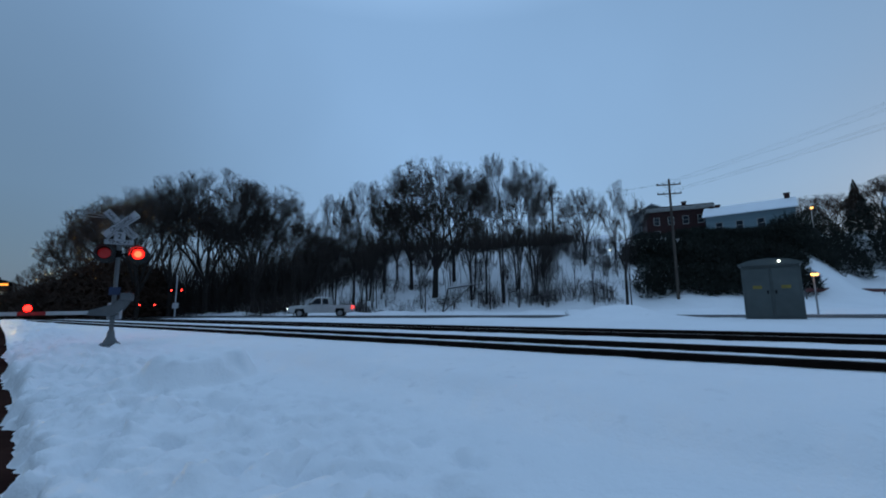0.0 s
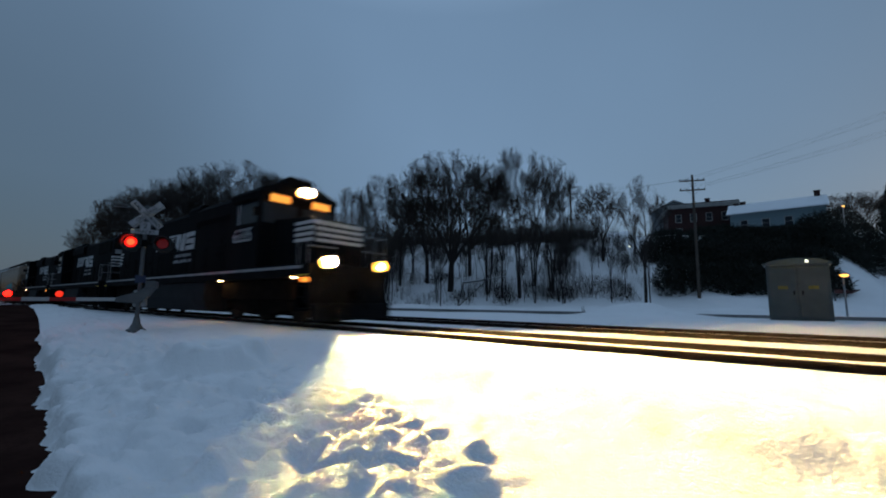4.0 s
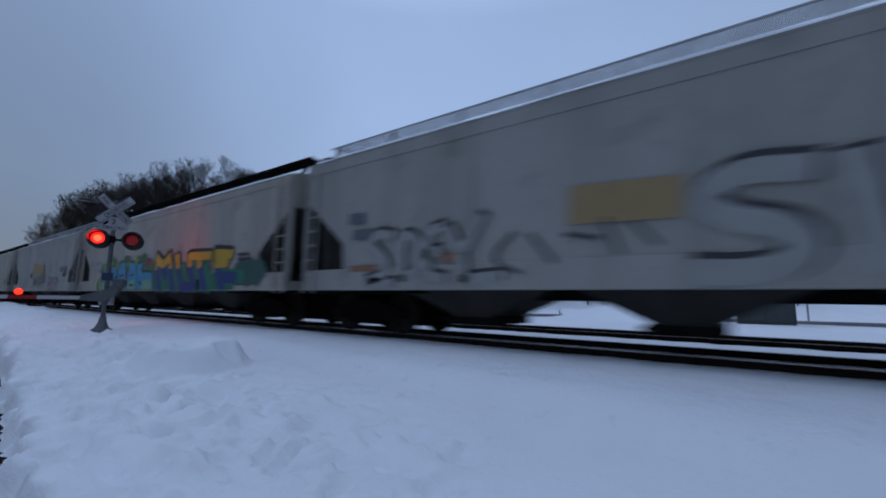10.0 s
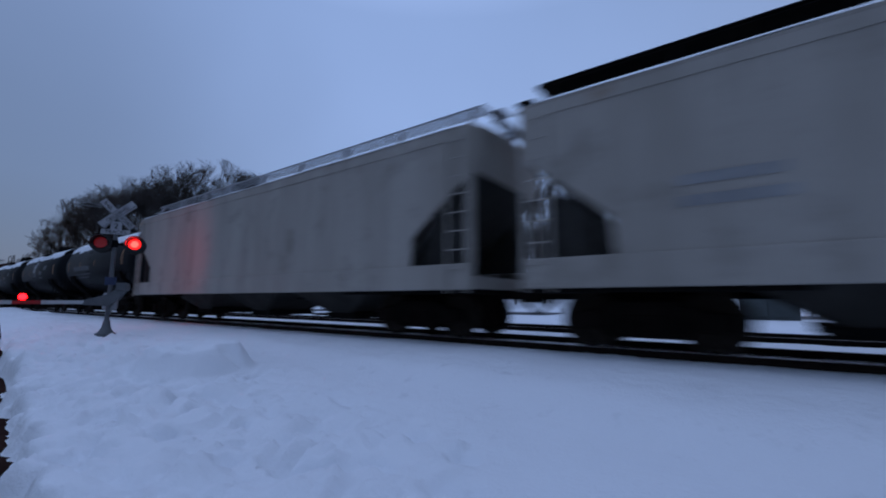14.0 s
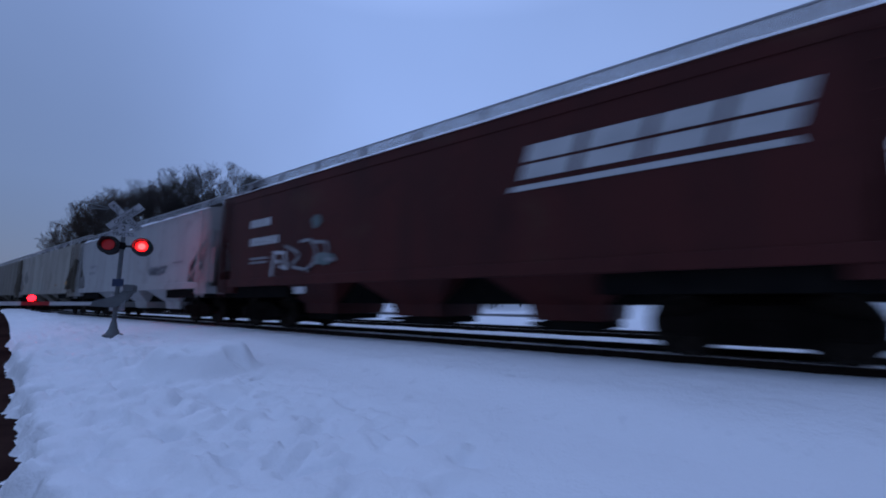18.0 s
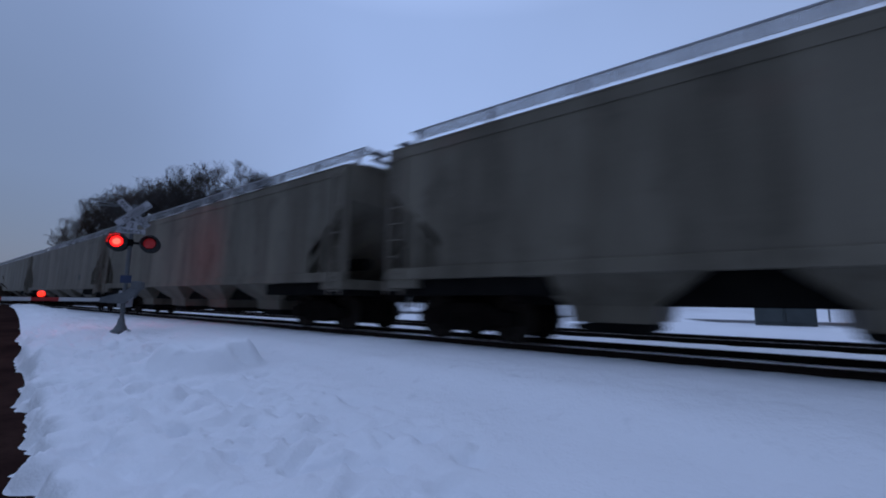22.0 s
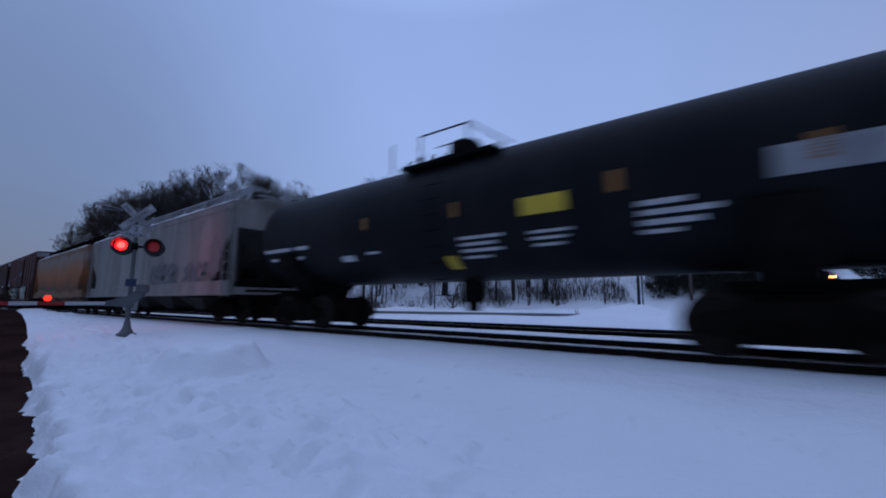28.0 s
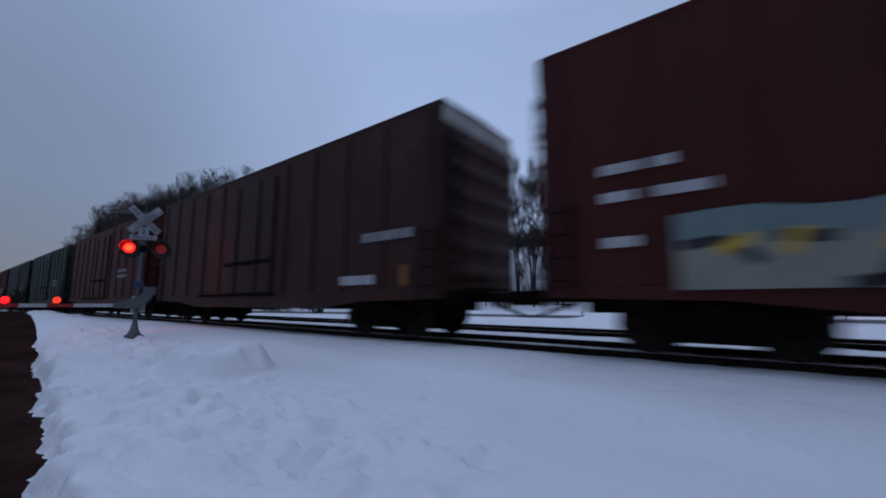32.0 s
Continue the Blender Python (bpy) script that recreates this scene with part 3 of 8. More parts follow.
def painted(car, y, shapes, material, layer, label, name="graffiti"):
    """Flat paint on the camera's side of a car: shapes in (x, z), a few millimetres proud, each a part."""
    for s in shapes:
        vs, fs = s if isinstance(s, tuple) else (s, [tuple(range(len(s)))])
        k = Kit().add([(x + MARKS[0], y - 0.004 - 0.003 * layer, z) for x, z in vs], fs)
        ob = part(name, k, material, car, label)
    return ob


RUNG = {}


def rungs(car, at, length, zs, material, stiles=None):
    """A ladder on the camera's side: two stiles and its rungs, one by one."""
    x, y = at
    lad = part("ladder", Kit().box(min(x, x + length) - 0.02, min(x, x + length) + 0.02, y - 0.015, y + 0.015, zs[0] - 0.1, zs[-1] + 0.12), material, car)
    part("stile", Kit().box(max(x, x + length) - 0.02, max(x, x + length) + 0.02, y - 0.015, y + 0.015, zs[0] - 0.1, zs[-1] + 0.12), material, lad)
    if material not in RUNG:
        RUNG[material] = mesh_of("rung", Kit().tube((0, 0, 0), (1, 0, 0), 0.013, 5), material)
    for z in zs:
        part("rung", RUNG[material], material, lad, at=Matrix.Translation((min(x, x + length), y, z)) @ Matrix.Diagonal((abs(length), 1, 1, 1)))


GRAFF = {}


def spray(col):
    if col not in GRAFF:
        GRAFF[col] = surface("spray_paint", col, tuple(v * 0.75 for v in col), 2.2, 0.6, lo=0.3, hi=0.8)
    return GRAFF[col]


GLYPHS = {  # pen strokes on a 1 x 1 cell
    "M": [[(0.05, 0), (0.12, 1), (0.5, 0.35), (0.88, 1), (0.95, 0)]], "U": [[(0.08, 1), (0.12, 0.15), (0.5, 0.02), (0.88, 0.15), (0.92, 1)]],
    "T": [[(0.0, 0.95), (1, 0.95)], [(0.5, 0.95), (0.5, 0)]], "E": [[(0.95, 0.97), (0.1, 0.97), (0.1, 0.03), (0.95, 0.03)], [(0.1, 0.5), (0.8, 0.5)]],
    "a": [[(0.1, 0), (0.35, 1), (0.65, 1), (0.9, 0)], [(0.25, 0.4), (0.75, 0.4)]], "b": [[(0.1, 0), (0.1, 1), (0.8, 0.8), (0.2, 0.5), (0.9, 0.2), (0.1, 0)]],
    "c": [[(0.9, 0.85), (0.4, 1), (0.08, 0.5), (0.4, 0), (0.9, 0.15)]], "d": [[(0.1, 0.1), (0.9, 0.3), (0.15, 0.7), (0.9, 0.95)]],
    "e": [[(0.1, 0.5), (0.5, 0.95), (0.9, 0.5), (0.5, 0.05), (0.1, 0.5)]], "f": [[(0.2, 0), (0.15, 1), (0.9, 0.9)], [(0.2, 0.5), (0.8, 0.55)]],
}


def tag(car, y, x0, x1, z0, z1, marks, fill, line, weight=0.2, slant=0.1, back=None, seed=1, label="sprayed lettering"):
    """Large sprayed letters: a cloud behind, dark outline, coloured fill."""
    rng = random.Random(seed)
    n = len(marks)
    w = (x1 - x0) / n
    shapes, outl = [], []
    for i, g in enumerate(marks):
        up = rng.uniform(-0.06, 0.06) * (z1 - z0)
        for line_pts in GLYPHS[g]:
            pts = [(x0 + w * (i + 0.08 + 0.84 * px) + slant * (pz - 0.5), z0 + up + (z1 - z0) * pz) for px, pz in line_pts]
            shapes += stroke(pts, weight)
            outl += stroke(pts, weight * 1.55)
    if back:
        painted(car, y, [blob(rng, x0 + w * (i + 0.5), (z0 + z1) / 2, w * 0.75, (z1 - z0) * 0.62) for i in range(n)], spray(back), 0, label)
    painted(car, y, outl, spray(line), 1, label)
    painted(car, y, shapes, spray(fill), 2, label)


def bars(car, y, x0, x1, zs, h, material, label="unreadable stencilled data", seed=1, layer=1):
    rng = random.Random(seed)
    out = []
    for z in zs:
        x = x0
        while x < x1 - 0.05:
            w = rng.uniform(0.1, 0.32)
            out.append([(x, z), (min(x + w, x1), z), (min(x + w, x1), z + h), (x, z + h)])
            x += w + 0.05
    painted(car, y, out, material, layer, label, "stencil")


def car_snow(car, rects, z, seed, thick=0.03, material=None):
    """Thin settled snow on level ledges: (x0, x1, y0, y1)."""
    rng = random.Random(seed)
    k = Kit()
    for x0, x1, y0, y1 in rects:
        n = max(2, round((x1 - x0) / 0.7))
        vs = []
        for i in range(n + 1):
            x, t = x0 + (x1 - x0) * i / n, thick * rng.uniform(0.35, 1.4)
            a, b = y0 + rng.uniform(0, 0.03), y1 - rng.uniform(0, 0.05)
            vs += [(x, a, z), (x, a + 0.02, z + t), (x, b - 0.02, z + t), (x, b, z)]
        k.add(vs, [(4 * i + q, 4 * i + 4 + q, 4 * i + 5 + q, 4 * i + 1 + q) for i in range(n) for q in range(3)])
    part("settled_snow", k, material or SNOW_ON, car, "thin snow lying along the edge")


def hopper(xf, xr, coat, label, kind="a", snow=0.03, seed=1, ribs=0, cut=1.5, lower=None, post=None, board=None, lift=0.0, grate=True):
    car, x18 = new_car("covered_hopper", xf, xr, label, "freight car", "covered hopper cars")
    h = (xf - xr) / 2
    W = 1.6
    eave, sill = 4.12 + lift * 0.9, (0.965 if kind == "a" else 1.02)
    waist = 1.46
    dark = BLACK
    # without a lower coat, END_GREY puts the shade inside into the colour
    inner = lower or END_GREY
    for s in (-1, 1):
        y0, y1 = (-W, -W + 0.05) if s < 0 else (W - 0.05, W)
        k = Kit().prism([(-h + 0.05, 3.2), (-h + 0.05, eave), (h - 0.05, eave), (h - 0.05, 3.2), (h - cut + 0.04, 2.05), (h - cut, waist), (-h + cut, waist), (-h + cut - 0.04, 2.05)], y0, y1, "y")
        part("side_wall", k, coat, car)
        lo, hi = (-W - 0.035, -W + 0.06) if s < 0 else (W - 0.06, W + 0.035)
        part("top_chord", Kit().box(-h + 0.02, h - 0.02, *((-W - 0.018, -W) if s < 0 else (W, W + 0.018)), 3.92, eave - 0.01), coat, car)
        if kind == "a":
            part("side_sill", Kit().box(-h, h, lo, hi, sill, waist), coat, car, bevel=0.015)
        else:
            part("side_sill", Kit().box(-h, h, lo, hi, 1.22, waist), coat, car, bevel=0.015)
        for i in range(ribs):
            x = -h + cut + (2 * h - 2 * cut) * (i + 0.5) / ribs
            part("side_rib", Kit().box(x - 0.05, x + 0.05, lo, hi, waist, eave), coat, car)
    part("roof", Kit().prism([(-W, eave - 0.02), (-W - 0.03, eave + 0.04), (-W + 0.06, eave + 0.075), (-0.8, 4.34 + lift), (0, 4.40 + lift), (0.8, 4.34 + lift), (W - 0.06, eave + 0.075), (W + 0.03, eave + 0.04), (W, eave - 0.02)], -h, h), coat, car)
    hatch = Kit()
    n = max(6, round(2 * h / 1.9))
    for i in range(n):
        a, b = -h + 0.5 + (2 * h - 1) * i / n, -h + 0.5 + (2 * h - 1) * (i + 0.93) / n
        hatch.prism([(-0.36, 4.38 + lift), (-0.36, 4.55 + lift), (-0.2, 4.61 + lift), (0.2, 4.61 + lift), (0.36, 4.55 + lift), (0.36, 4.38 + lift)], a, b)
    part("hatch_cover", hatch, coat, car)
    for s in (-1, 1):
        a, b = (-0.98, -0.52) if s < 0 else (0.52, 0.98)
        e0 = -0.98 if s < 0 else 0.955
        if grate:
            rb, net = Kit(), Kit()
            for i in range(18):
                net.box(-h + 0.1, h - 0.1, a + 0.012 + 0.025 * i, a + 0.018 + 0.025 * i, 4.812 + lift, 4.818 + lift)
            for i in range(round(2 * h / 0.9)):
                x = -h + 0.4 + 0.9 * i
                net.box(x, x + 0.03, a + 0.01, b - 0.01, 4.800 + lift, 4.812 + lift)
            rb.box(-h + 0.1, h - 0.1, e0, e0 + 0.02, 4.80 + lift, 4.84 + lift)
        else:
            rb = Kit().box(-h + 0.1, h - 0.1, a, b, 4.80 + lift, 4.83 + lift)
            rb.box(-h + 0.1, h - 0.1, e0, e0 + 0.025, 4.78 + lift, 4.865 + lift)
        board_ob = part("running_board", rb, board or STEEL, car, "open steel walkway along the roof")
        if grate:
            tagged(part("grating", net, board or STEEL, board_ob, "fine open steel grating"), kind="stuff")
        key = (board or STEEL, s)
        if key not in RUNG:
            RUNG[key] = mesh_of("bracket", Kit().prism([(e0 + 0.01, 4.80), (s * 1.12, 4.27), (s * 1.02, 4.27), (s * 0.85, 4.80)], -0.03, 0.03), board or STEEL)
        m = max(5, round(2 * h / 2.05))
        for i in range(m + 1):
            part("bracket", RUNG[key], board or STEEL, board_ob, at=pose(-h + 0.35 + (2 * h - 0.7) * i / m, 0, lift))
    for s in (-1, 1):
        x = s * h
        lo, hi = min(x, x - s * 0.06), max(x, x - s * 0.06)
        part("end_wall", Kit().box(lo, hi, -W + 0.02, W - 0.02, 3.25, eave), coat, car)
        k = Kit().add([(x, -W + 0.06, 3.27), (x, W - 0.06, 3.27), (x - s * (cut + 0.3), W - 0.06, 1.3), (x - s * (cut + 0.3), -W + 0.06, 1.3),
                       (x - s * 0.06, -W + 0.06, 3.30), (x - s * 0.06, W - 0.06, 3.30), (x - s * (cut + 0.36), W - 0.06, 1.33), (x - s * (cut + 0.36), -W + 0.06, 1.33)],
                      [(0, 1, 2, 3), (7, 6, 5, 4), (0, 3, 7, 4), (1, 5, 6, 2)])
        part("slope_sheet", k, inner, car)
        # added plates close the see-through ends, standing in for the shade there
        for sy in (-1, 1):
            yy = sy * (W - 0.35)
            part("end_shade_plate", Kit().prism([(x - s * (cut + 0.1), 1.44), (x - s * 0.3, 1.44), (x - s * 0.3, 2.75), (x - s * cut, 1.9)], yy - 0.02, yy + 0.02, "y"), inner, car, "added plate that stands for the shade below the sloping end")
        part("end_platform", Kit().box(min(x, x - s * 0.9), max(x, x - s * 0.9), -W, W, sill + 0.02, sill + 0.26), coat, car, bevel=0.01)
        for sy in (-1, 1):
            y = sy * (W - 0.06)
            part("corner_post", Kit().box(min(x, x - s * 0.09), max(x, x - s * 0.09), y - 0.05, y + 0.05, sill + 0.2, 3.3), post or coat, car)
            part("corner_post", Kit().box(min(x - s * 0.85, x - s * 0.95), max(x - s * 0.85, x - s * 0.95), y - 0.05, y + 0.05, sill + 0.2, 2.75), inner, car)
            if sy < 0:
                rungs(car, (x - s * 0.08, y - 0.12), -s * 0.44, (1.0, 1.36, 1.72, 2.08, 2.44, 2.80, 3.16, 3.52, 3.88), post or coat)
        part("end_walkway", Kit().box(min(x, x + s * 0.34), max(x, x + s * 0.34), -0.98, -0.55, 4.60 + lift, 4.63 + lift).box(min(x, x + s * 0.34), max(x, x + s * 0.34), 0.55, 0.98, 4.60 + lift, 4.63 + lift).box(min(x + s * 0.12, x + s * 0.34), max(x + s * 0.12, x + s * 0.34), -0.98, 0.98, 4.40 + lift, 4.43 + lift), board or STEEL, car)
        bw = Kit().lathe([(x + s * 0.08, 0.28), (x + s * 0.10, 0.28)], "x", 16, (0, 0.6, 2.0))
        part("brake_wheel", bw, dark, car)
        k = Kit()
        k.tube((x - s * 0.5, -0.4, 1.75), (x - s * 1.4, -0.4, 1.75), 0.17, 10)
        part("air_reservoir", k, dark, car)
    # discharge bays
    span = 2 * (h - 2.7)
    nb = max(3, round(span / (3.3 if kind == "a" else 3.6)))
    for i in range(nb):
        c = -span / 2 + span * (i + 0.5) / nb
        w = span / nb
        k = Kit()
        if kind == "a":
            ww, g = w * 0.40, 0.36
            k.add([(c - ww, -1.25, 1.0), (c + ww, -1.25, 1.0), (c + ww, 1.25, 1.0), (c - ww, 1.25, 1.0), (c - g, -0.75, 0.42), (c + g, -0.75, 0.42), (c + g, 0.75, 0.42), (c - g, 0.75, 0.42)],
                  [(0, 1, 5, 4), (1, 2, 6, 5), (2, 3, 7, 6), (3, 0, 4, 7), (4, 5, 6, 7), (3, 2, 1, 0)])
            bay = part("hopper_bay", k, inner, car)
        else:
            # a funnel: sloping sheets down to a narrow outlet
            q = w / 3.6
            rings = [(1.40 * q, 1.50, 1.38), (1.34 * q, 1.48, 1.24), (0.70 * q, 0.92, 0.74), (0.66 * q, 0.88, 0.46)]
            vs = [(c + sx * a, sy * b, z) for a, b, z in rings for sx, sy in ((-1, -1), (1, -1), (1, 1), (-1, 1))]
            k.add(vs, [(4 * r + i, 4 * r + (i + 1) % 4, 4 * r + 4 + (i + 1) % 4, 4 * r + 4 + i) for r in range(3) for i in range(4)] + [(0, 1, 2, 3), (12, 13, 14, 15)])
            bay = part("hopper_bay", k, lower or coat, car)
        gate = Kit().box(c - 0.55, c + 0.55, -0.8, 0.8, 0.30, 0.44)
        gate.tube((c - 0.5, -1.2, 0.40), (c - 0.5, 1.2, 0.40), 0.04, 6)
        part("outlet_gate", gate, dark, bay)
    for s in (-1, 1):
        part("bolster_floor", Kit().box(min(s * (h - 3.7), s * (h - 0.05)), max(s * (h - 3.7), s * (h - 0.05)), -1.45, 1.45, 0.90, 1.24 if kind != "a" else 1.1), dark, car)
    part("centre_sill", Kit().box(-h + 0.2, h - 0.2, -0.25, 0.25, 0.80, 1.06), dark, car)
    if kind != "a":
        # black box put where shadow lies between the bays' sloping sheets
        part("bay_shadow_box", Kit().box(-span / 2, span / 2, -0.8, 0.8, 0.74, 1.34), dark, car, "black box for the shadow between the bays")
    if snow:
        car_snow(car, [(-h + 0.3, h - 0.3, -W - 0.02, -W + 0.20)], eave + 0.062, seed, snow)
        if not grate:
            car_snow(car, [(-h + 0.3, h - 0.3, -0.94, -0.55)], 4.832 + lift, seed + 50, 0.012)
    for s in (-1, 1):
        bogie(car, x18, s * (h - 1.75), TRUCK_CAR, (-0.89, 0.89), WS_CAR, 0.457)
    couplers(car, h, reach=max(0.4, 0.5))
    return car, h


def tank(xf, xr, label, snow=True, seed=1, hoops=None, deck=(-1.3, 1.3)):
    car, x18 = new_car("tank_car", xf, xr, label, "freight car", "tank cars")
    h = (xf - xr) / 2
    R, zc = 1.46, 2.69
    prof = [(-h + 0.5 - 0.52, 0.05), (-h + 0.5 - 0.47, 0.5), (-h + 0.5 - 0.33, 0.95), (-h + 0.5 - 0.12, 1.30), (-h + 0.62, R), (h - 0.62, R), (h - 0.5 + 0.12, 1.30), (h - 0.5 + 0.33, 0.95), (h - 0.5 + 0.47, 0.5), (h - 0.5 + 0.52, 0.05)]
    part("tank", Kit().lathe(prof, "x", 48, (0, 0, zc)), TANK_BLACK, car, smooth=True)
    for s in (-1, 1):
        x = s * (h - 1.9)
        part("saddle", Kit().prism([(-1.35, 1.75), (-1.45, 2.1), (1.45, 2.1), (1.35, 1.75), (0.5, 0.9), (-0.5, 0.9)], x - 0.4, x + 0.4), BLACK, car)
        part("stub_sill", Kit().box(min(x - s * 0.8, s * (h + 0.15)), max(x - s * 0.8, s * (h + 0.15)), -0.28, 0.28, 0.72, 1.08), BLACK, car)
        part("end_platform", Kit().box(min(s * (h - 0.55), s * (h + 0.2)), max(s * (h - 0.55), s * (h + 0.2)), -1.5, 1.5, 1.05, 1.12), BLACK, car)
        for sy in (-1, 1):
            k = Kit()
            k.tube((s * (h + 0.1), sy * 1.45, 1.1), (s * (h + 0.1), sy * 1.45, 2.0), 0.02, 6)
            k.tube((s * (h - 0.6), sy * 1.45, 2.0), (s * (h + 0.1), sy * 1.45, 2.0), 0.02, 6)
            k.tube((s * (h - 0.6), sy * 1.45, 1.1), (s * (h - 0.6), sy * 1.45, 2.0), 0.02, 6)
            for z in (0.55, 0.8):
                k.tube((s * (h - 0.5), sy * 1.5, z), (s * (h - 0.05), sy * 1.5, z), 0.015, 5)
            part("handrail", k, BLACK, car)
        bogie(car, x18, x, TRUCK_CAR, (-0.89, 0.89), WS_CAR, 0.457)
    # valve housing, platform and rails on top
    top = zc + R
    part("manway", Kit().lathe([(top - 0.1, 0.40), (top + 0.42, 0.40), (top + 0.50, 0.34), (top + 0.52, 0.05)], "z", 20, (-0.2, 0, 0)), BLACK, car, smooth=True)
    part("top_platform", Kit().box(*deck, -1.15, -0.55, top - 0.30, top - 0.22).box(*deck, 0.55, 1.15, top - 0.30, top - 0.22), BLACK, car)
    for sy in (-1, 1):
        y = sy * 1.12
        if hoops is None:
            part("safety_rail", Kit().tube((-1.62, y, top - 0.3), (-1.62, y, top + 0.42), 0.022, 6), BLACK, car)
            k = Kit()
            pts = [(-0.72, y, top - 0.25), (-0.72, y, top + 0.42), (0.62, y, top + 0.42), (1.62, y, top - 0.3)]
            for p, q in zip(pts, pts[1:]):
                k.tube(p, q, 0.022, 6)
            part("safety_rail", k.tube((0.62, y, top + 0.42), (0.62, y, top - 0.25), 0.02, 6), BLACK, car)
        for a, b, c in hoops or ():
            # a hoop from a to b, its far leg leaning out to c
            k = Kit()
            pts = [(a, y, top - 0.28), (a, y, top + 0.40), (a + 0.07, y, top + 0.50), (b - 0.07, y, top + 0.50), (b, y, top + 0.40), (c, y, top - 0.28)]
            for p, q in zip(pts, pts[1:]):
                k.tube(p, q, 0.026, 6)
            part("safety_rail", k, BLACK, car)
    k = Kit()
    for z in [0.9 + 0.33 * i for i in range(11)]:
        yy = -1.0 - 0.6 * math.sin(max(0.0, min(1.0, (z - 0.9) / 3.4)) * math.pi) * 0.95
        k.tube((-0.22, yy - 0.06, z), (0.22, yy - 0.06, z), 0.016, 5)
    part("ladder", k, BLACK, car)
    part("bottom_outlet", Kit().tube((0, 0, 1.25), (0, 0, 0.75), 0.28, 12).tube((0, 0, 0.8), (0, 0, 0.55), 0.16, 10), BLACK, car)
    if snow:
        k = Kit()
        xs = [-h + 0.55 + (2 * h - 1.1) * i / 40 for i in range(41)]
        rng = random.Random(seed)
        vs, fs = [], []
        for i, x in enumerate(xs):
            wob = 0.14 * n3(x, seed * 3.1, 1.1) + 0.06 * n3(x, seed, 4)
            for j in range(13):
                a = radians(-56 + 112 * j / 12) * (1 + wob)
                edge = 1 if 0 < j < 12 else 0
                r = R + 0.006 + 0.085 * edge
                vs.append((x, r * math.sin(a), zc + r * math.cos(a)))
        for i in range(40):
            fs += [(i * 13 + j, (i + 1) * 13 + j, (i + 1) * 13 + j + 1, i * 13 + j + 1) for j in range(12)]
        part("settled_snow", k.add(vs, fs), SNOW_ON, car, "snow along the top of the tank", smooth=True)
    couplers(car, h, reach=0.6)
    return car, h, R, zc


def on_tank(car, R, zc, shapes, material, layer, label, name="placard"):
    """Markings that wrap the tank's near flank: (x, z)."""
    for s in shapes:
        (x0, z0), (x1, z1) = s
        vs = []
        for z in [z0 + (z1 - z0) * i / 8 for i in range(9)]:
            c = max(-0.98, min(0.98, (z - zc) / R))
            y = -(R + 0.005 + 0.004 * layer) * math.sqrt(1 - c * c)
            vs += [(x0, y, z), (x1, y, z)]
        part(name, Kit().add(vs, [(2 * i, 2 * i + 1, 2 * i + 3, 2 * i + 2) for i in range(8)]), material, car, label)


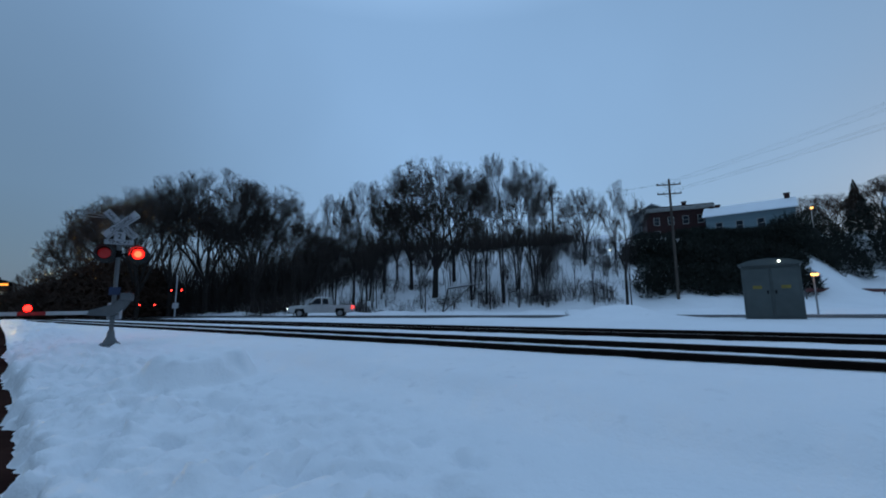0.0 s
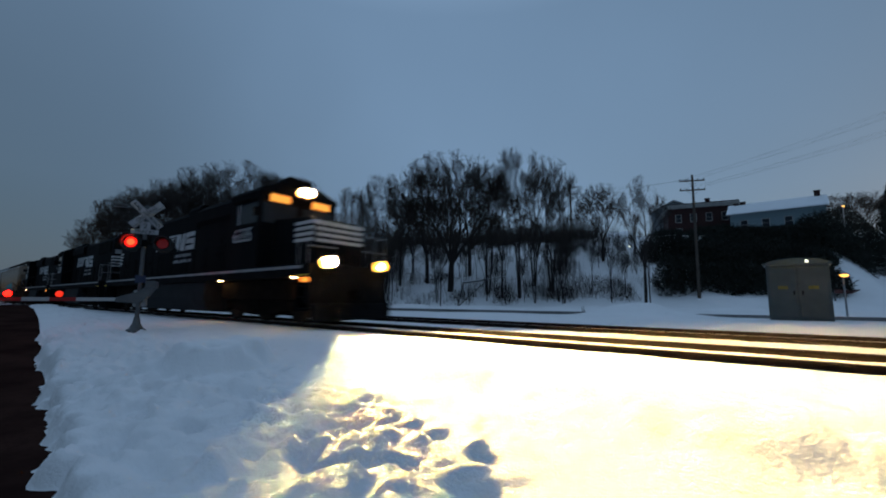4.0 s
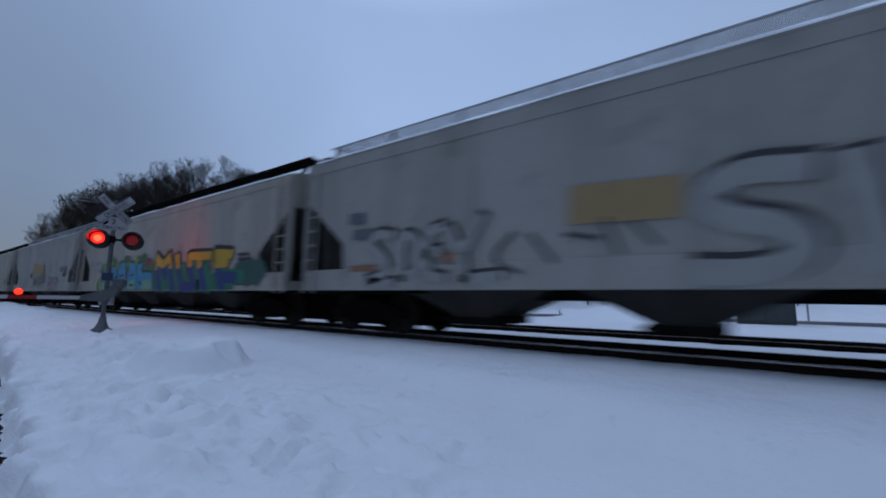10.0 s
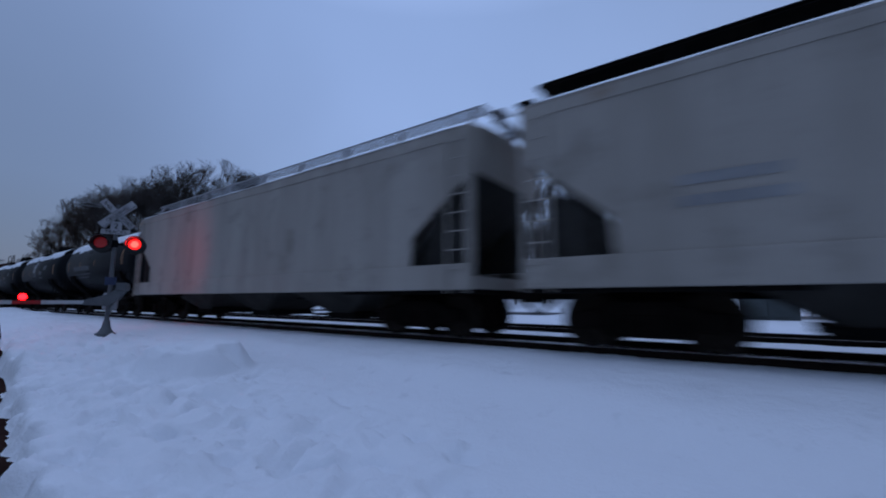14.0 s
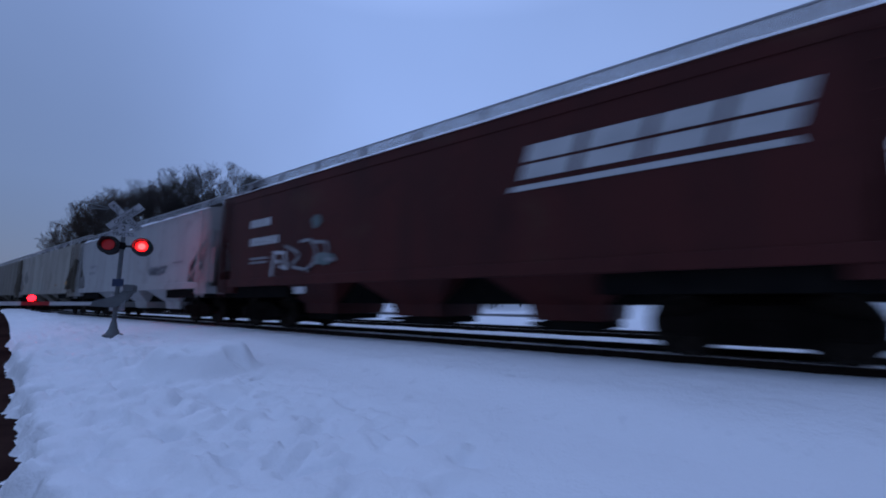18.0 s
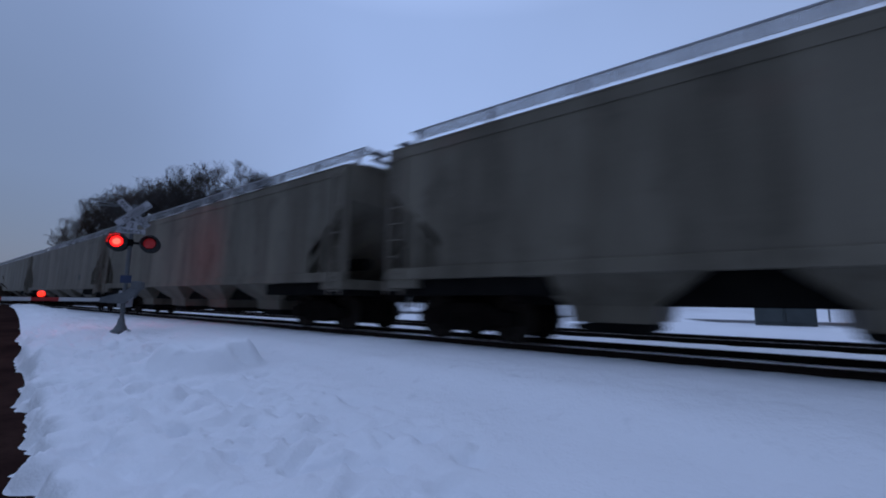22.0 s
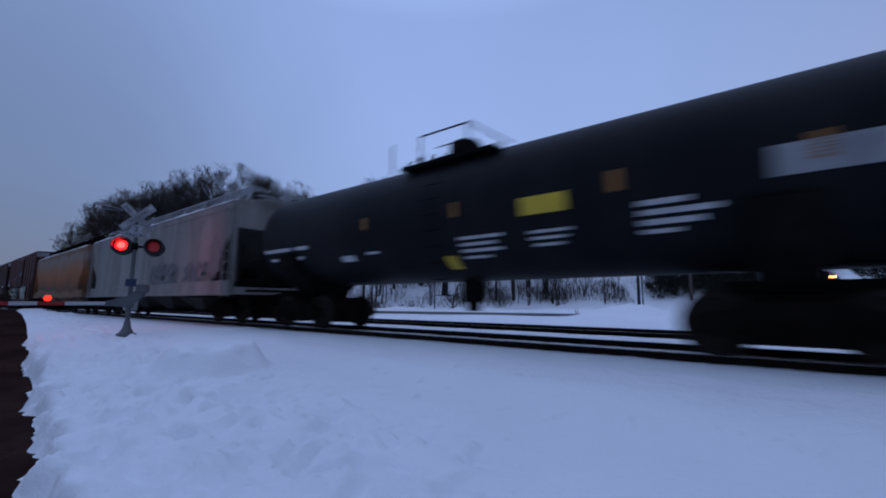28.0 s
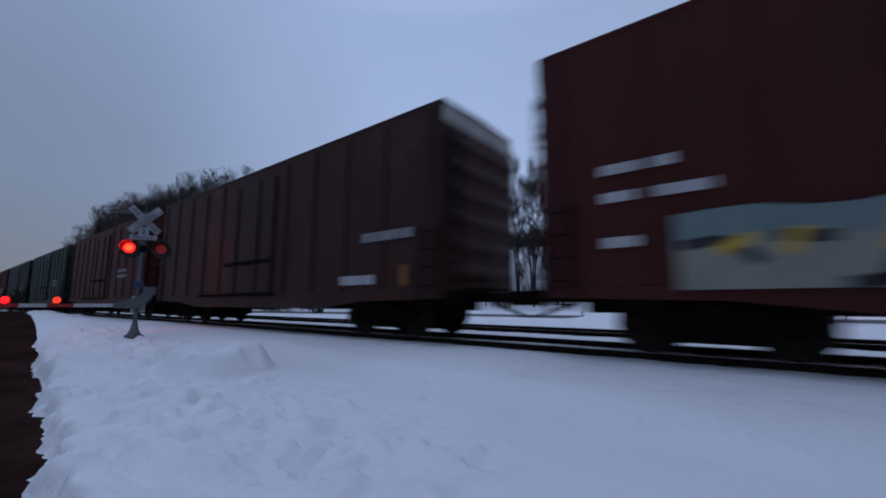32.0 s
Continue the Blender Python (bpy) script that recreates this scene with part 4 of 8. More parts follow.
def boxcar(xf, xr, coat, label, white_top=False, seed=1, height=5.19, band=None):
    car, x18 = new_car("boxcar", xf, xr, label, "freight car", "boxcars")
    h = (xf - xr) / 2
    W = 1.5
    for s in (-1, 1):
        lo, hi = (-W, -W + 0.06) if s < 0 else (W - 0.06, W)
        part("side_wall", Kit().box(-h, h, lo, hi, 1.0, height - 0.13), coat, car)
        out = (-W - 0.05, -W) if s < 0 else (W, W + 0.05)
        for i in range(12):
            x = -h + 0.35 + (2 * h - 0.7) * i / 11
            if abs(x) > 1.6:
                part("side_post", Kit().box(x - 0.06, x + 0.06, *out, 1.05, height - 0.2), coat, car)
        door = part("door", Kit().box(-1.52, 1.52, *((-W - 0.09, -W) if s < 0 else (W, W + 0.09)), 1.08, height - 0.45), coat, car, bevel=0.02)
        dk = Kit()
        for x in (-0.7, 0.7):
            yy = s * (W + 0.11)
            dk.tube((x, yy, 1.1), (x, yy, height - 0.5), 0.025, 6)
        dk.box(-1.5, 1.5, s * (W + 0.1) - 0.02, s * (W + 0.1) + 0.02, 2.0, 2.12)
        part("lock_rod", dk, BLACK, door)
        part("door_track", Kit().box(-3.6, 1.7, *((-W - 0.10, -W) if s < 0 else (W, W + 0.10)), 0.98, 1.06), BLACK, car)
        part("side_sill", Kit().prism([(-h, 1.02), (h, 1.02), (h, 0.86), (h - 2.6, 0.80), (h - 4.2, 0.62), (-h + 4.2, 0.62), (-h + 2.6, 0.80), (-h, 0.86)], *((-W - 0.02, -W + 0.04) if s < 0 else (W - 0.04, W + 0.02)), "y"), coat, car)
        if s < 0:
            for sx in (-1, 1):
                rungs(car, (sx * (h - 0.1), -W - 0.07), -sx * 0.45, [0.75 + 0.38 * i for i in range(5)], BLACK)
    part("roof", Kit().prism([(-W, height - 0.14), (-W - 0.03, height - 0.06), (-W, height - 0.02), (0, height + 0.04), (W, height - 0.02), (W + 0.03, height - 0.06), (W, height - 0.14)], -h, h), coat, car)
    for s in (-1, 1):
        x = s * h
        part("end_wall", Kit().box(min(x, x - s * 0.06), max(x, x - s * 0.06), -W + 0.01, W - 0.01, 1.0, height - 0.13), coat, car)
        for i in range(6):
            z = 1.25 + i * 0.58
            part("end_corrugation", Kit().prism([(x, z), (x + s * 0.10, z + 0.13), (x + s * 0.10, z + 0.21), (x, z + 0.40)], -W + 0.12, W - 0.12, "y"), coat, car)
        if white_top:
            part("end_panel", Kit().box(min(x, x + s * 0.02), max(x, x + s * 0.02), -W + 0.01, W - 0.01, height - 0.50, height - 0.12), band or TRIM, car, "white-painted upper end band")
        for yy in (-W + 0.1, -W + 0.5):
            lad = part("ladder", Kit().box(x + s * 0.14 - 0.015, x + s * 0.14 + 0.015, yy - 0.02, yy + 0.02, 0.7, 4.5), BLACK, car)
        if "end" not in RUNG:
            RUNG["end"] = mesh_of("rung", Kit().tube((0, 0, 0), (0, 0.4, 0), 0.014, 5), BLACK)
        for z in [0.8 + 0.4 * i for i in range(10)]:
            part("rung", RUNG["end"], BLACK, lad, at=pose(x + s * 0.14, -W + 0.1, z))
        part("brake_platform", Kit().box(min(x, x + s * 0.4), max(x, x + s * 0.4), -0.6, 0.6, 1.05, 1.1), BLACK, car)
        bogie(car, x18, s * (h - 2.3), TRUCK_CAR, (-0.89, 0.89), WS_CAR, 0.457)
    part("underframe", Kit().box(-h, h, -1.4, 1.4, 0.9, 1.02).box(-h + 0.3, h - 0.3, -0.3, 0.3, 0.6, 0.9).tube((-1.2, -0.8, 0.7), (0.6, -0.8, 0.7), 0.16, 10), BLACK, car)
    couplers(car, h, reach=1.0)
    return car, h, W
# ---------------------------------------------------------------- locomotives
TANK_GREY = surface("grey_fuel_tank", (0.020, 0.023, 0.027), (0.013, 0.015, 0.018), 1.5, 0.7, spec=0.06)
TANK_BLACK = paint("tank_black", (0.008, 0.009, 0.011), (0.016, 0.016, 0.017), rough=0.5, spec=0.06)
def shroud(x0, x1, r, at):
    """A short open tube round a lamp."""
    k = Kit()
    n = 18
    vs = [(x + at[0], at[1] + q * math.cos(2 * math.pi * i / n), at[2] + q * math.sin(2 * math.pi * i / n)) for x, q in ((x0, r), (x1, r), (x1, r + 0.015), (x0, r + 0.015)) for i in range(n)]
    return k.add(vs, [(a * n + i, a * n + (i + 1) % n, ((a + 1) % 4) * n + (i + 1) % n, ((a + 1) % 4) * n + i) for a in range(4) for i in range(n)])


DITCH_LENSES = []


def locomotive(x_mid, half, turned, number, six_axle, label, lit_head=False, lit_board=False, step_lights=(), emblem_x=0.0, hump=0.0, nose_top=3.35):
    """A hood unit; its cab end is local +x."""
    car, x18 = new_car("locomotive", x_mid + half, x_mid - half, label, "locomotive", "locomotives", turned)
    near = 1 if turned else -1              # the side that the camera sees, in the thing's space
    flip = -1 if turned else 1
    p = half - 0.55                          # end of the platform
    zf = 1.74                                # top of the walkway
    part("frame", Kit().box(-p, p, -1.52, 1.52, 1.36, zf), LOCO_BLACK, car, bevel=0.02)
    for s in (-1, 1):
        part("frame_stripe", Kit().box(-p + 0.3, p - 0.3, min(s * 1.521, s * 1.532), max(s * 1.521, s * 1.532), 1.60, 1.685), DECAL_DIM, car, "dirty white stripe along the frame")
    cab0, cab1 = (p - 5.0, p - 2.95) if six_axle else (p - 4.45, p - 2.33)          # cab from hood side to nose side
    nose1 = p - (0.6 if six_axle else 0.25)
    hood0 = -p + (0.06 if six_axle else 0.30)
    # long hood
    hw = 0.90
    top = 4.62
    part("long_hood", Kit().prism([(-hw, zf), (-hw, top - 0.2), (-hw + 0.2, top), (hw - 0.2, top), (hw, top - 0.2), (hw, zf)], hood0, cab0), LOCO_BLACK, car)
    L = cab0 - hood0
    for s in (-1, 1):                        # louvred doors along the hood
        n = 11
        for i in range(n):
            x = hood0 + 0.5 + (L - 1.0) * (i + 0.5) / n
            d = part("hood_door", Kit().box(x - (L - 1.2) / n * 0.46, x + (L - 1.2) / n * 0.46, min(s * hw, s * (hw + 0.018)), max(s * hw, s * (hw + 0.018)), zf + 0.12, 3.2), LOCO_BLACK, car)
            if i % 3 == 0:
                part("latch", Kit().box(x + 0.25, x + 0.29, min(s * (hw + 0.018), s * (hw + 0.05)), max(s * (hw + 0.018), s * (hw + 0.05)), 2.4, 2.55), BLACK, d)
        # radiator grille high at the rear, dynamic-brake bulge amidships
        part("radiator_grille", Kit().box(hood0 + 0.7, hood0 + (5.0 if six_axle else 3.6), min(s * hw, s * (hw + 0.05)), max(s * hw, s * (hw + 0.05)), 3.62, 4.32), BLACK, car)
        part("brake_blister", Kit().prism([(s * hw, 3.80), (s * (hw + 0.16), 3.95), (s * (hw + 0.16), 4.40), (s * (hw - 0.15), 4.68), (s * (hw - 0.3), 4.62)], cab0 - 4.2, cab0 - 0.5), LOCO_BLACK, car)
    part("inertial_filter", Kit().prism([(-0.96, 3.7), (-0.96, 4.60), (-0.8, 4.80), (0.8, 4.80), (0.96, 4.60), (0.96, 3.7)], hump - 0.55, hump + 0.55), LOCO_BLACK, car)
    for i in range(3 if six_axle else 2):    # roof fans
        x = hood0 + 1.3 + 1.5 * i
        part("radiator_fan", Kit().lathe([(top - 0.02, 0.62), (top + 0.16, 0.62), (top + 0.2, 0.5), (top + 0.2, 0.05)], "z", 24, (x, 0, 0)), LOCO_BLACK, car, smooth=True)
    part("brake_fan", Kit().lathe([(4.55, 0.6), (4.72, 0.6), (4.75, 0.45), (4.75, 0.05)], "z", 24, (cab0 - 3.6, 0, 0)), LOCO_BLACK, car, smooth=True)
    part("exhaust_stack", Kit().box(cab0 - 5.6, cab0 - 5.0, -0.25, 0.25, top - 0.05, top + 0.16), BLACK, car, bevel=0.03)
    # cab with openings framed round the panes
    cw, ez = 1.5, 4.30
    w0, w1 = 3.26, 3.95
    roof = Kit().prism([(-cw - 0.03, ez - 0.02), (-cw + 0.1, ez + 0.14), (-0.7, ez + 0.40), (0.7, ez + 0.40), (cw - 0.1, ez + 0.14), (cw + 0.03, ez - 0.02)], cab0 - 0.05, cab1 + 0.12)
    cab = part("cab", Kit().box(cab0, cab1, -cw, cw, zf, w0 - 0.02), LOCO_BLACK, car)
    part("rear_wall", Kit().box(cab0, cab0 + 0.45, -cw, cw, w0 - 0.02, ez), LOCO_BLACK, cab)
    part("front_header", Kit().box(cab1 - 0.1, cab1, -cw, cw, w1 + 0.02, ez), LOCO_BLACK, cab)
    part("front_post", Kit().box(cab1 - 0.1, cab1, -0.1, 0.1, w0 - 0.02, w1 + 0.02), LOCO_BLACK, cab)
    part("cab_roof", roof, LOCO_BLACK, cab)
    part("air_conditioner", Kit().prism([(-0.5, ez + 0.36), (-0.5, ez + 0.66), (-0.4, ez + 0.74), (0.4, ez + 0.74), (0.5, ez + 0.66), (0.5, ez + 0.36)], cab1 - 0.75, cab1 - 0.1), LOCO_BLACK, cab)
    part("horn", Kit().tube((cab0 + 0.3, -0.1, ez + 0.36), (cab0 + 0.3, -0.1, ez + 0.58), 0.03, 6).tube((cab0 + 0.1, -0.1, ez + 0.58), (cab0 + 0.6, -0.1, ez + 0.58), 0.05, 8, 0.09), BLACK, cab)
    for s in (-1, 1):
        lo, hi = min(s * cw, s * (cw - 0.06)), max(s * cw, s * (cw - 0.06))
        part("side_header", Kit().box(cab0 + 0.45, cab1 - 0.1, lo, hi, w1 + 0.02, ez), LOCO_BLACK, cab)
        part("corner_post", Kit().box(cab1 - 0.1, cab1, min(s * cw, s * (cw - 0.12)), max(s * cw, s * (cw - 0.12)), w0 - 0.02, w1 + 0.02), LOCO_BLACK, cab)
        part("side_window", Kit().box(cab0 + 0.45, cab1 - 0.1, min(s * (cw - 0.04), s * (cw - 0.02)), max(s * (cw - 0.04), s * (cw - 0.02)), w0 - 0.01, w1 + 0.01), GLASS_DARK, cab)
        part("window_post", Kit().box(cab0 + 0.62, cab0 + 0.72, min(s * cw, s * (cw - 0.05)), max(s * cw, s * (cw - 0.05)), w0, w1), DECAL_DIM, cab, "pale window post")
        part("sunshade", Kit().box(cab0 + 0.4, cab1 - 0.1, min(s * cw, s * (cw + 0.2)), max(s * cw, s * (cw + 0.2)), w1 + 0.06, w1 + 0.09), LOCO_BLACK, cab)
        lo, hi = (-cw + 0.12, -0.1) if s < 0 else (0.1, cw - 0.12)
        part("windscreen", Kit().box(cab1 - 0.05, cab1 - 0.03, lo, hi, w0, w1), GLASS_DARK, cab)
        part("mirror", Kit().box(cab1 + 0.02, cab1 + 0.06, min(s * cw, s * (cw + 0.2)), max(s * cw, s * (cw + 0.2)), 3.4, 3.7), BLACK, cab)
        part("number_board", Kit().box(cab1 + 0.02, cab1 + 0.10, *((-1.15, -0.45) if s < 0 else (0.45, 1.15)), 4.0, 4.24), AMBER_LIT if (lit_board or lit_head) else DECAL_DIM, cab, "illuminated number board" if (lit_board or lit_head) else "")
    # short hood (nose)
    part("nose", Kit().prism([(cab1, zf), (cab1, nose_top + 0.04), (nose1 - 0.3, nose_top - 0.08), (nose1, nose_top - 0.36), (nose1, zf)], -0.95, 0.95, "y"), LOCO_BLACK, car, bevel=0.04)
    for z in (nose_top - 0.86, nose_top - 0.68, nose_top - 0.50, nose_top - 0.32):       # chevron-free stripes round nose and hood end
        part("nose_stripe", Kit().box(nose1 - (1.05 if six_axle else 0.45), nose1 - 0.05, -0.957, 0.957, z, z + 0.10), DECAL, car, "white safety stripe")
        part("nose_stripe", Kit().box(nose1 - 0.05, nose1 + 0.012, -0.9, 0.9, z - 0.03, z + 0.07), DECAL, car, "white safety stripe")
    for i in range(4):
        z = 2.66 + 0.19 * i
        part("hood_stripe", Kit().box(hood0 - 0.012, hood0 + 0.5 - 0.05 * (3 - i), -0.912, 0.912, z, z + 0.10), DECAL, car, "white safety stripe")
    # lights: twin headlight over the cab, ditch lights on the pilot
    lamp = HEADLAMP if lit_head else GLASS_DARK
    hl = part("headlight", Kit().box(cab1 + 0.06, cab1 + 0.20, -0.3, 0.3, 4.28, 4.60), LOCO_BLACK, car, "twin sealed-beam headlight")
    for s in (-1, 1):
        part("lens", Kit().lathe([(cab1 + 0.205, 0.10), (cab1 + 0.225, 0.095), (cab1 + 0.235, 0.04)], "x", 16, (0, s * 0.14, 4.44)), lamp, hl)
        # lit shrouds glow as the lamp's halo and run longer to narrow the beam
        part("bezel", shroud(cab1 + 0.20, cab1 + (0.44 if lit_head else 0.34), 0.125, (0, s * 0.14, 4.44)), BEZEL_GLARE if lit_head else LOCO_BLACK, hl)
        d = part("ditch_light", Kit().lathe([(p - 0.14, 0.15), (p + 0.04, 0.16)], "x", 16, (0, s * 1.0, 1.78)).box(p - 0.2, p - 0.04, s * 1.0 - 0.05, s * 1.0 + 0.05, 1.6, 1.7), LOCO_BLACK, car)
        if lit_head:
            # the two ditch lights burn by turns: each lens has a bright and a dim side
            dl = part("ditch_lens", Kit().lathe([(0.010, 0.115), (0.022, 0.11), (0.032, 0.04)], "x", 16), DITCH_LAMP, car, "ditch light lens, bright and dim by turns", at=pose(p + 0.085, s * 1.0, 1.78))
            part("dim_lens", Kit().lathe([(-0.032, 0.04), (-0.022, 0.11), (-0.010, 0.115)], "x", 16), HEADLAMP_DIM, dl)
            DITCH_LENSES.append((dl, s, p + 0.085))
        else:
            part("lens", Kit().lathe([(p + 0.045, 0.115), (p + 0.06, 0.11), (p + 0.07, 0.04)], "x", 16, (0, s * 1.0, 1.78)), lamp, d)
        part("bezel", shroud(p + 0.04, p + (0.34 if lit_head else 0.20), 0.14, (0, s * 1.0, 1.78)), BEZEL_GLARE if lit_head else LOCO_BLACK, d)
    part("rear_number_board", Kit().box(hood0 - 0.10, hood0 - 0.02, min(near * 0.85, -near * 0.1), max(near * 0.85, -near * 0.1), 3.47, 3.74), AMBER_LIT if lit_board else DECAL_DIM, car, "lit amber number board" if lit_board else "")
    part("rear_headlight", Kit().box(hood0 - 0.12, hood0, -0.3, 0.3, 4.02, 4.28), LOCO_BLACK, car)
    # pilots, steps and plough
    for e in (-1, 1):
        x = e * p
        part("pilot", Kit().box(min(x, x - e * 0.12), max(x, x - e * 0.12), -1.5, 1.5, 0.62, 1.4), LOCO_BLACK, car)
        part("plough", Kit().prism([(-1.45, 0.62), (-1.4, 0.12), (1.4, 0.12), (1.45, 0.62)], min(x, x + e * 0.28), max(x, x + e * 0.28)), LOCO_BLACK, car, bevel=0.05)
        for s in (-1, 1):
            st = Kit()
            for z in (0.45, 0.78, 1.10, 1.38):
                st.box(min(x, x - e * 0.5), max(x, x - e * 0.5), min(s * 1.2, s * 1.53), max(s * 1.2, s * 1.53), z, z + 0.03)
            st.box(min(x - e * 0.52, x - e * 0.56), max(x - e * 0.52, x - e * 0.56), min(s * 1.15, s * 1.53), max(s * 1.15, s * 1.53), 0.4, 1.4)
            part("steps", st, LOCO_BLACK, car)
            part("step_edge", Kit().box(min(x - e * 0.02, x - e * 0.5), max(x - e * 0.02, x - e * 0.5), min(s * 1.53, s * 1.545), max(s * 1.53, s * 1.545), 1.385, 1.425), YELLOW, car, "yellow step edge")
            rail = Kit()
            xs = [x - e * 0.1, x - e * 0.6]
            for xx in xs:
                rail.tube((xx, s * 1.46, zf), (xx, s * 1.46, zf + 1.0), 0.014, 6)
            rail.tube((xs[0], s * 1.46, zf + 1.0), (xs[1], s * 1.46, zf + 1.0), 0.014, 6)
            rail.tube((xs[0], s * 1.46, zf + 0.5), (xs[0], s * 0.5, zf + 0.5), 0.014, 6)
            rail.tube((xs[0], s * 1.46, zf + 0.98), (xs[0], s * 0.5, zf + 0.98), 0.014, 6)
            part("handrail", rail, DECAL_DIM, car)
    for s in (-1, 1):                        # side handrails
        rail = Kit()
        xs = spread((hood0, cab0 - 0.3, 1.7))
        for x in xs:
            rail.tube((x, s * 1.47, zf), (x, s * 1.47, zf + 0.95), 0.016, 5)
        rail.tube((xs[0], s * 1.47, zf + 0.95), (xs[-1], s * 1.47, zf + 0.95), 0.018, 5)
        part("handrail", rail, LOCO_BLACK, car)
    # under the frame
    ft = 3.75 if six_axle else 2.4
    part("fuel_tank", Kit().prism([(-1.42, 1.36), (-1.5, 0.75), (-1.3, 0.25), (1.3, 0.25), (1.5, 0.75), (1.42, 1.36)], -ft, ft - 0.3), TANK_GREY, car, "dull grey fuel tank", bevel=0.03)
    for s in (-1, 1):
        part("air_reservoir", Kit().tube((-ft - 0.9, s * 1.25, 1.18), (-ft - 0.05, s * 1.25, 1.18), 0.16, 12), BLACK, car)
    for e in (-1, 1):
        if six_axle:
            bogie(car, x18, e * (p - 3.55), TRUCK_C, (-2.07, 0, 2.07), WS_LOCO, 0.508, turned)
        else:
            bogie(car, x18, e * (p - 2.9), TRUCK_B, (-1.37, 1.37), WS_LOCO, 0.508, turned)
    for e in (-1, 1):
        x = e * (p - 0.7)
        part("draft_gear", Kit().box(min(x - e * 0.5, x + e * 0.6), max(x - e * 0.5, x + e * 0.6), -0.9, 0.9, 0.55, 1.36), BLACK, car)
    couplers(car, p, reach=0.45)
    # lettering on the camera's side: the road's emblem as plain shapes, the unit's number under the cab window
    y = near * (hw + 0.024)
    ox = emblem_x

    def side_shapes(shapes, material, label, name="emblem"):
        for sh in shapes:
            part(name, Kit().add([(ox + flip * a, y + near * 0.004, 2.32 + (b - 2.08) * 1.18) for a, b in sh], [tuple(range(len(sh)))]), material, car, label)

    side_shapes([[(-2.40 - 0.012 * i, 3.23 - 0.118 * i), (0.12 - 0.15 * i, 3.23 - 0.118 * i), (0.02 - 0.15 * i, 3.155 - 0.118 * i), (-2.41 - 0.012 * i, 3.155 - 0.118 * i)] for i in range(5)], DECAL, "white speed bar of the emblem", "emblem_bar")
    side_shapes([[(0.15, 3.22), (0.55, 3.22), (0.55, 2.55), (0.15, 2.75)], [(0.55, 3.22), (0.75, 3.22), (1.0, 2.55), (0.72, 2.55)], [(0.95, 3.22), (1.22, 3.22), (1.22, 2.55), (0.95, 2.55)],
                 [(1.34, 3.22), (2.3, 3.22), (2.3, 3.05), (1.34, 3.05)], [(1.34, 3.05), (1.58, 3.05), (1.58, 2.86), (1.34, 2.86)], [(1.34, 2.97), (2.3, 2.97), (2.3, 2.80), (1.34, 2.80)],
                 [(2.04, 2.80), (2.3, 2.80), (2.3, 2.70), (2.04, 2.70)], [(1.34, 2.72), (2.3, 2.72), (2.3, 2.55), (1.34, 2.55)]], DECAL, "white block emblem")
    side_shapes([[(0.2 + 0.3 * i, 2.42), (0.45 + 0.3 * i, 2.42), (0.45 + 0.3 * i, 2.30), (0.2 + 0.3 * i, 2.30)] for i in range(6)]
                + [[(0.0 + 0.3 * i, 2.20), (0.25 + 0.3 * i, 2.20), (0.25 + 0.3 * i, 2.08), (0.0 + 0.3 * i, 2.08)] for i in range(7)], DECAL_DIM, "plain bar in place of small lettering", "letter_bar")
    yy = near * (cw + 0.006)
    m = Matrix.Translation(((cab0 + cab1) / 2 - (0.0 if six_axle else 0.1), yy, 2.64)) @ (pose(0, 0, 0, 90, 0, 0) if near < 0 else pose(0, 0, 0, 90, 0, 180))
    lettering("road_number", number, 0.66, DECAL, car, m, "white unit number")
    for x in step_lights:                    # small lamps under the walkway, shining down
        sl = part("step_light", Kit().lathe([(1.37, 0.09), (1.42, 0.09)], "z", 12, (x, near * 1.44, 0)), BLACK, car, "lit step lamp")
        part("lens", Kit().lathe([(1.335, 0.03), (1.35, 0.065), (1.369, 0.075)], "z", 12, (x, near * 1.44, 0)), YELLOW_LIT, sl, "glowing yellow lens")
    return car, p, hood0, near


lead, lp, lh, ln = locomotive(199.2, 10.85, False, "6335", True, "black road locomotive, headlight and ditch lights lit", lit_head=True, step_lights=(4.8, 9.55), emblem_x=-1.6, hump=0.45)
two, _, _, _ = locomotive(179.4, 8.75, True, "5659", False, "black road locomotive running long hood first", emblem_x=-0.53, hump=1.4, nose_top=3.6)
three, tp, th, tn = locomotive(161.9, 8.75, True, "5816", False, "black road locomotive with amber number boards lit", lit_board=True, step_lights=(4.8,), emblem_x=-0.88, hump=1.4, nose_top=3.6)
for loco, x, y in ((three, -tp + 0.22, tn * 1.5), (three, tp - 0.22, tn * 1.5), (lead, lp - 0.16, ln * 1.5)):
    part("marker_lamp", Kit().box(x - 0.17, x + 0.17, y - 0.045, y + 0.045, 1.21, 1.34), MARKER_LIT, loco, "lit amber step lamp", bevel=0.02)
part("indicator", Kit().box(7.3, 7.38, tn * 0.98 - 0.02, tn * 0.98 + 0.02, 3.02, 3.06), GREEN_LIT, three, "tiny green indicator")
